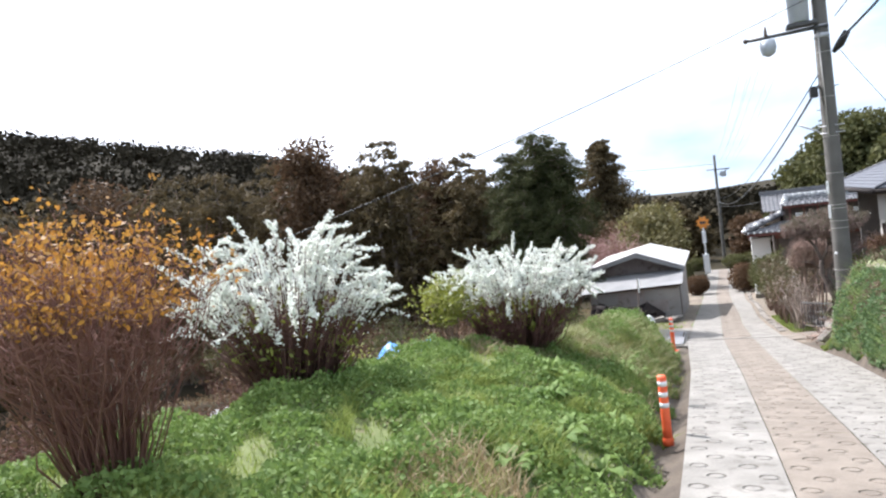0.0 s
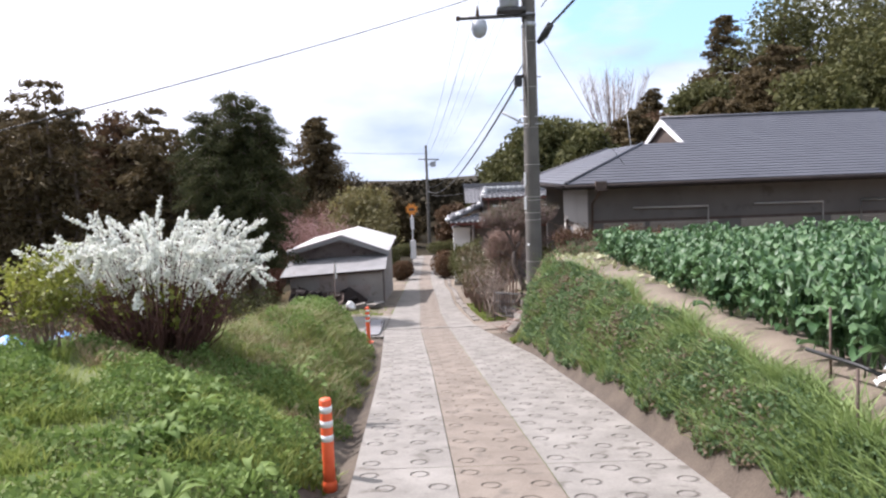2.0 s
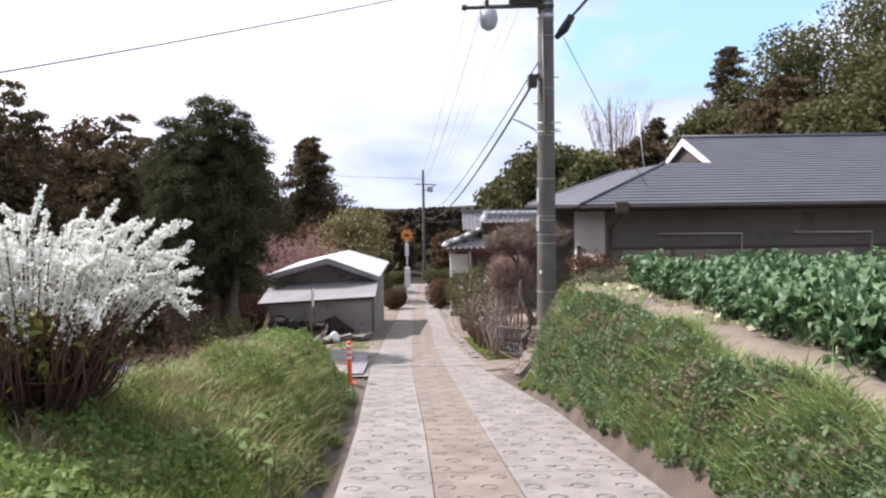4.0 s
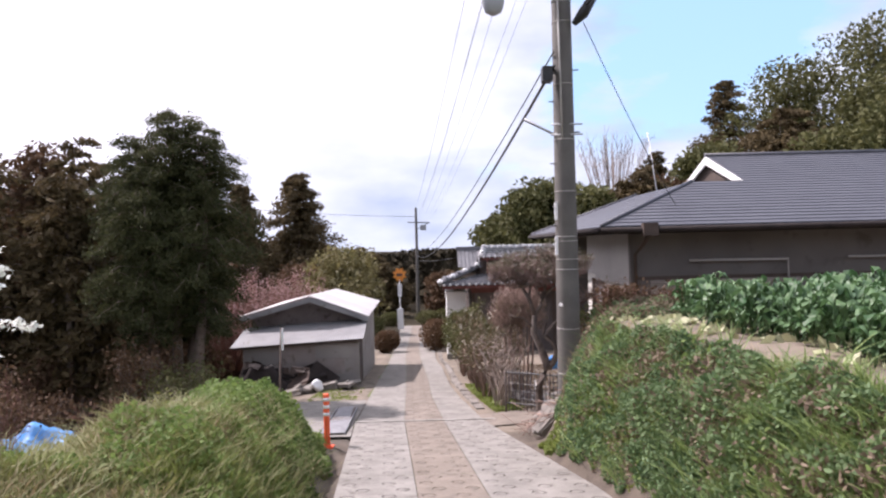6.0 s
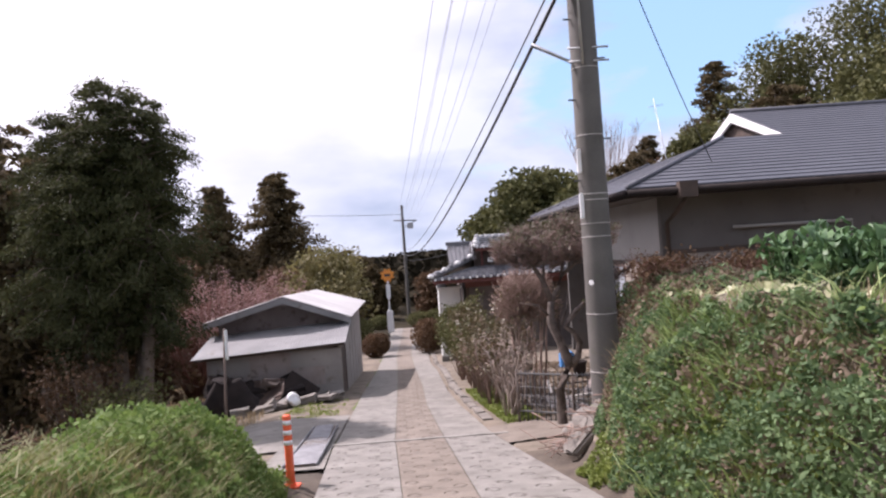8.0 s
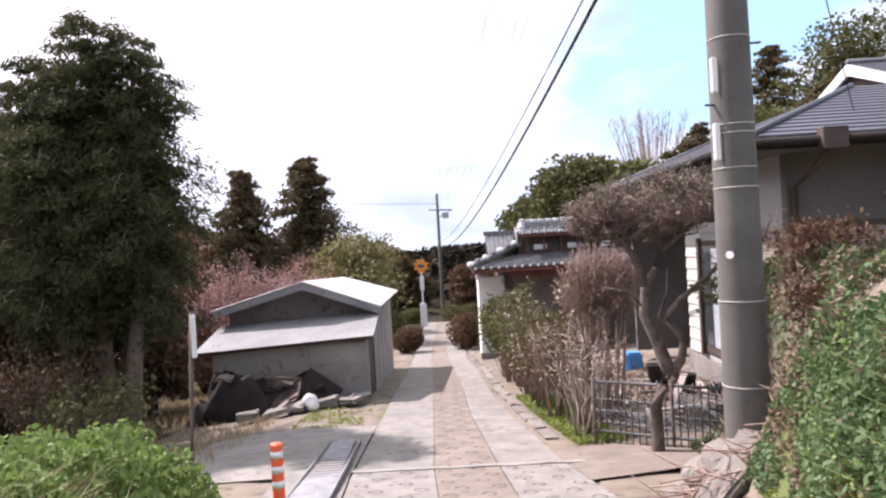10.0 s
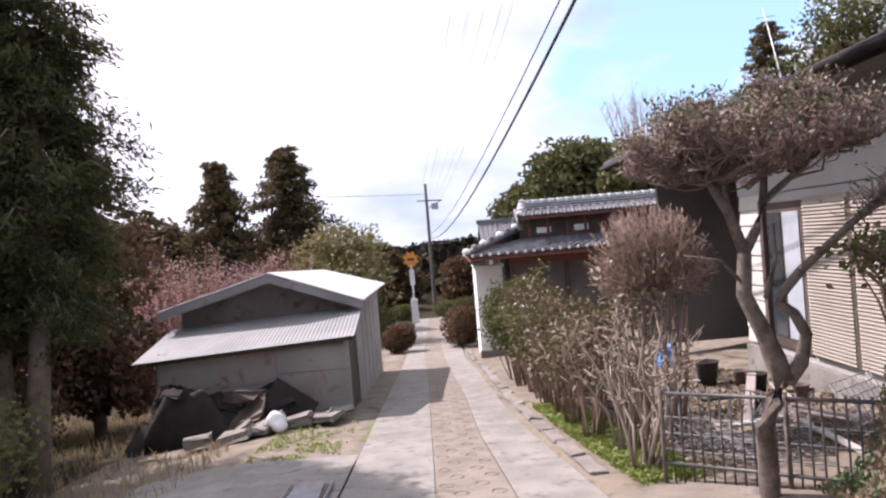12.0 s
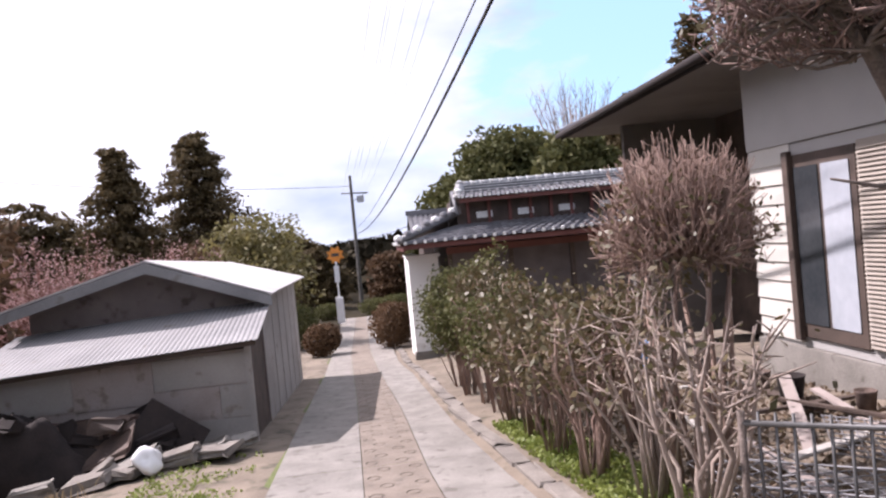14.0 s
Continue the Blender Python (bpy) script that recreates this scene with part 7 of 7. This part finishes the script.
def dock_plants():
    r = np.random.default_rng(61)
    for i in range(16):
        y = r.uniform(4.5, 12)
        x = float(xl(y)) - r.uniform(0.45, 1.6)
        V, Fc = [], []
        for k in range(9):
            v, f = cabbage_leaf(r, k * 2.4, r.uniform(0.10, 0.22), r.uniform(0.035, 0.06), r.uniform(0.14, 0.26))
            Fc += [tuple(q + len(V) for q in g) for g in f]
            V += v
        o = mesh("dock_plant", V, Fc, WEED, smooth=True)
        o.location = (x, y, land_at(x, y))
        tagged(o, "broad-leaved dock growing in the grass", "weed", "dock plants")


dock_plants()
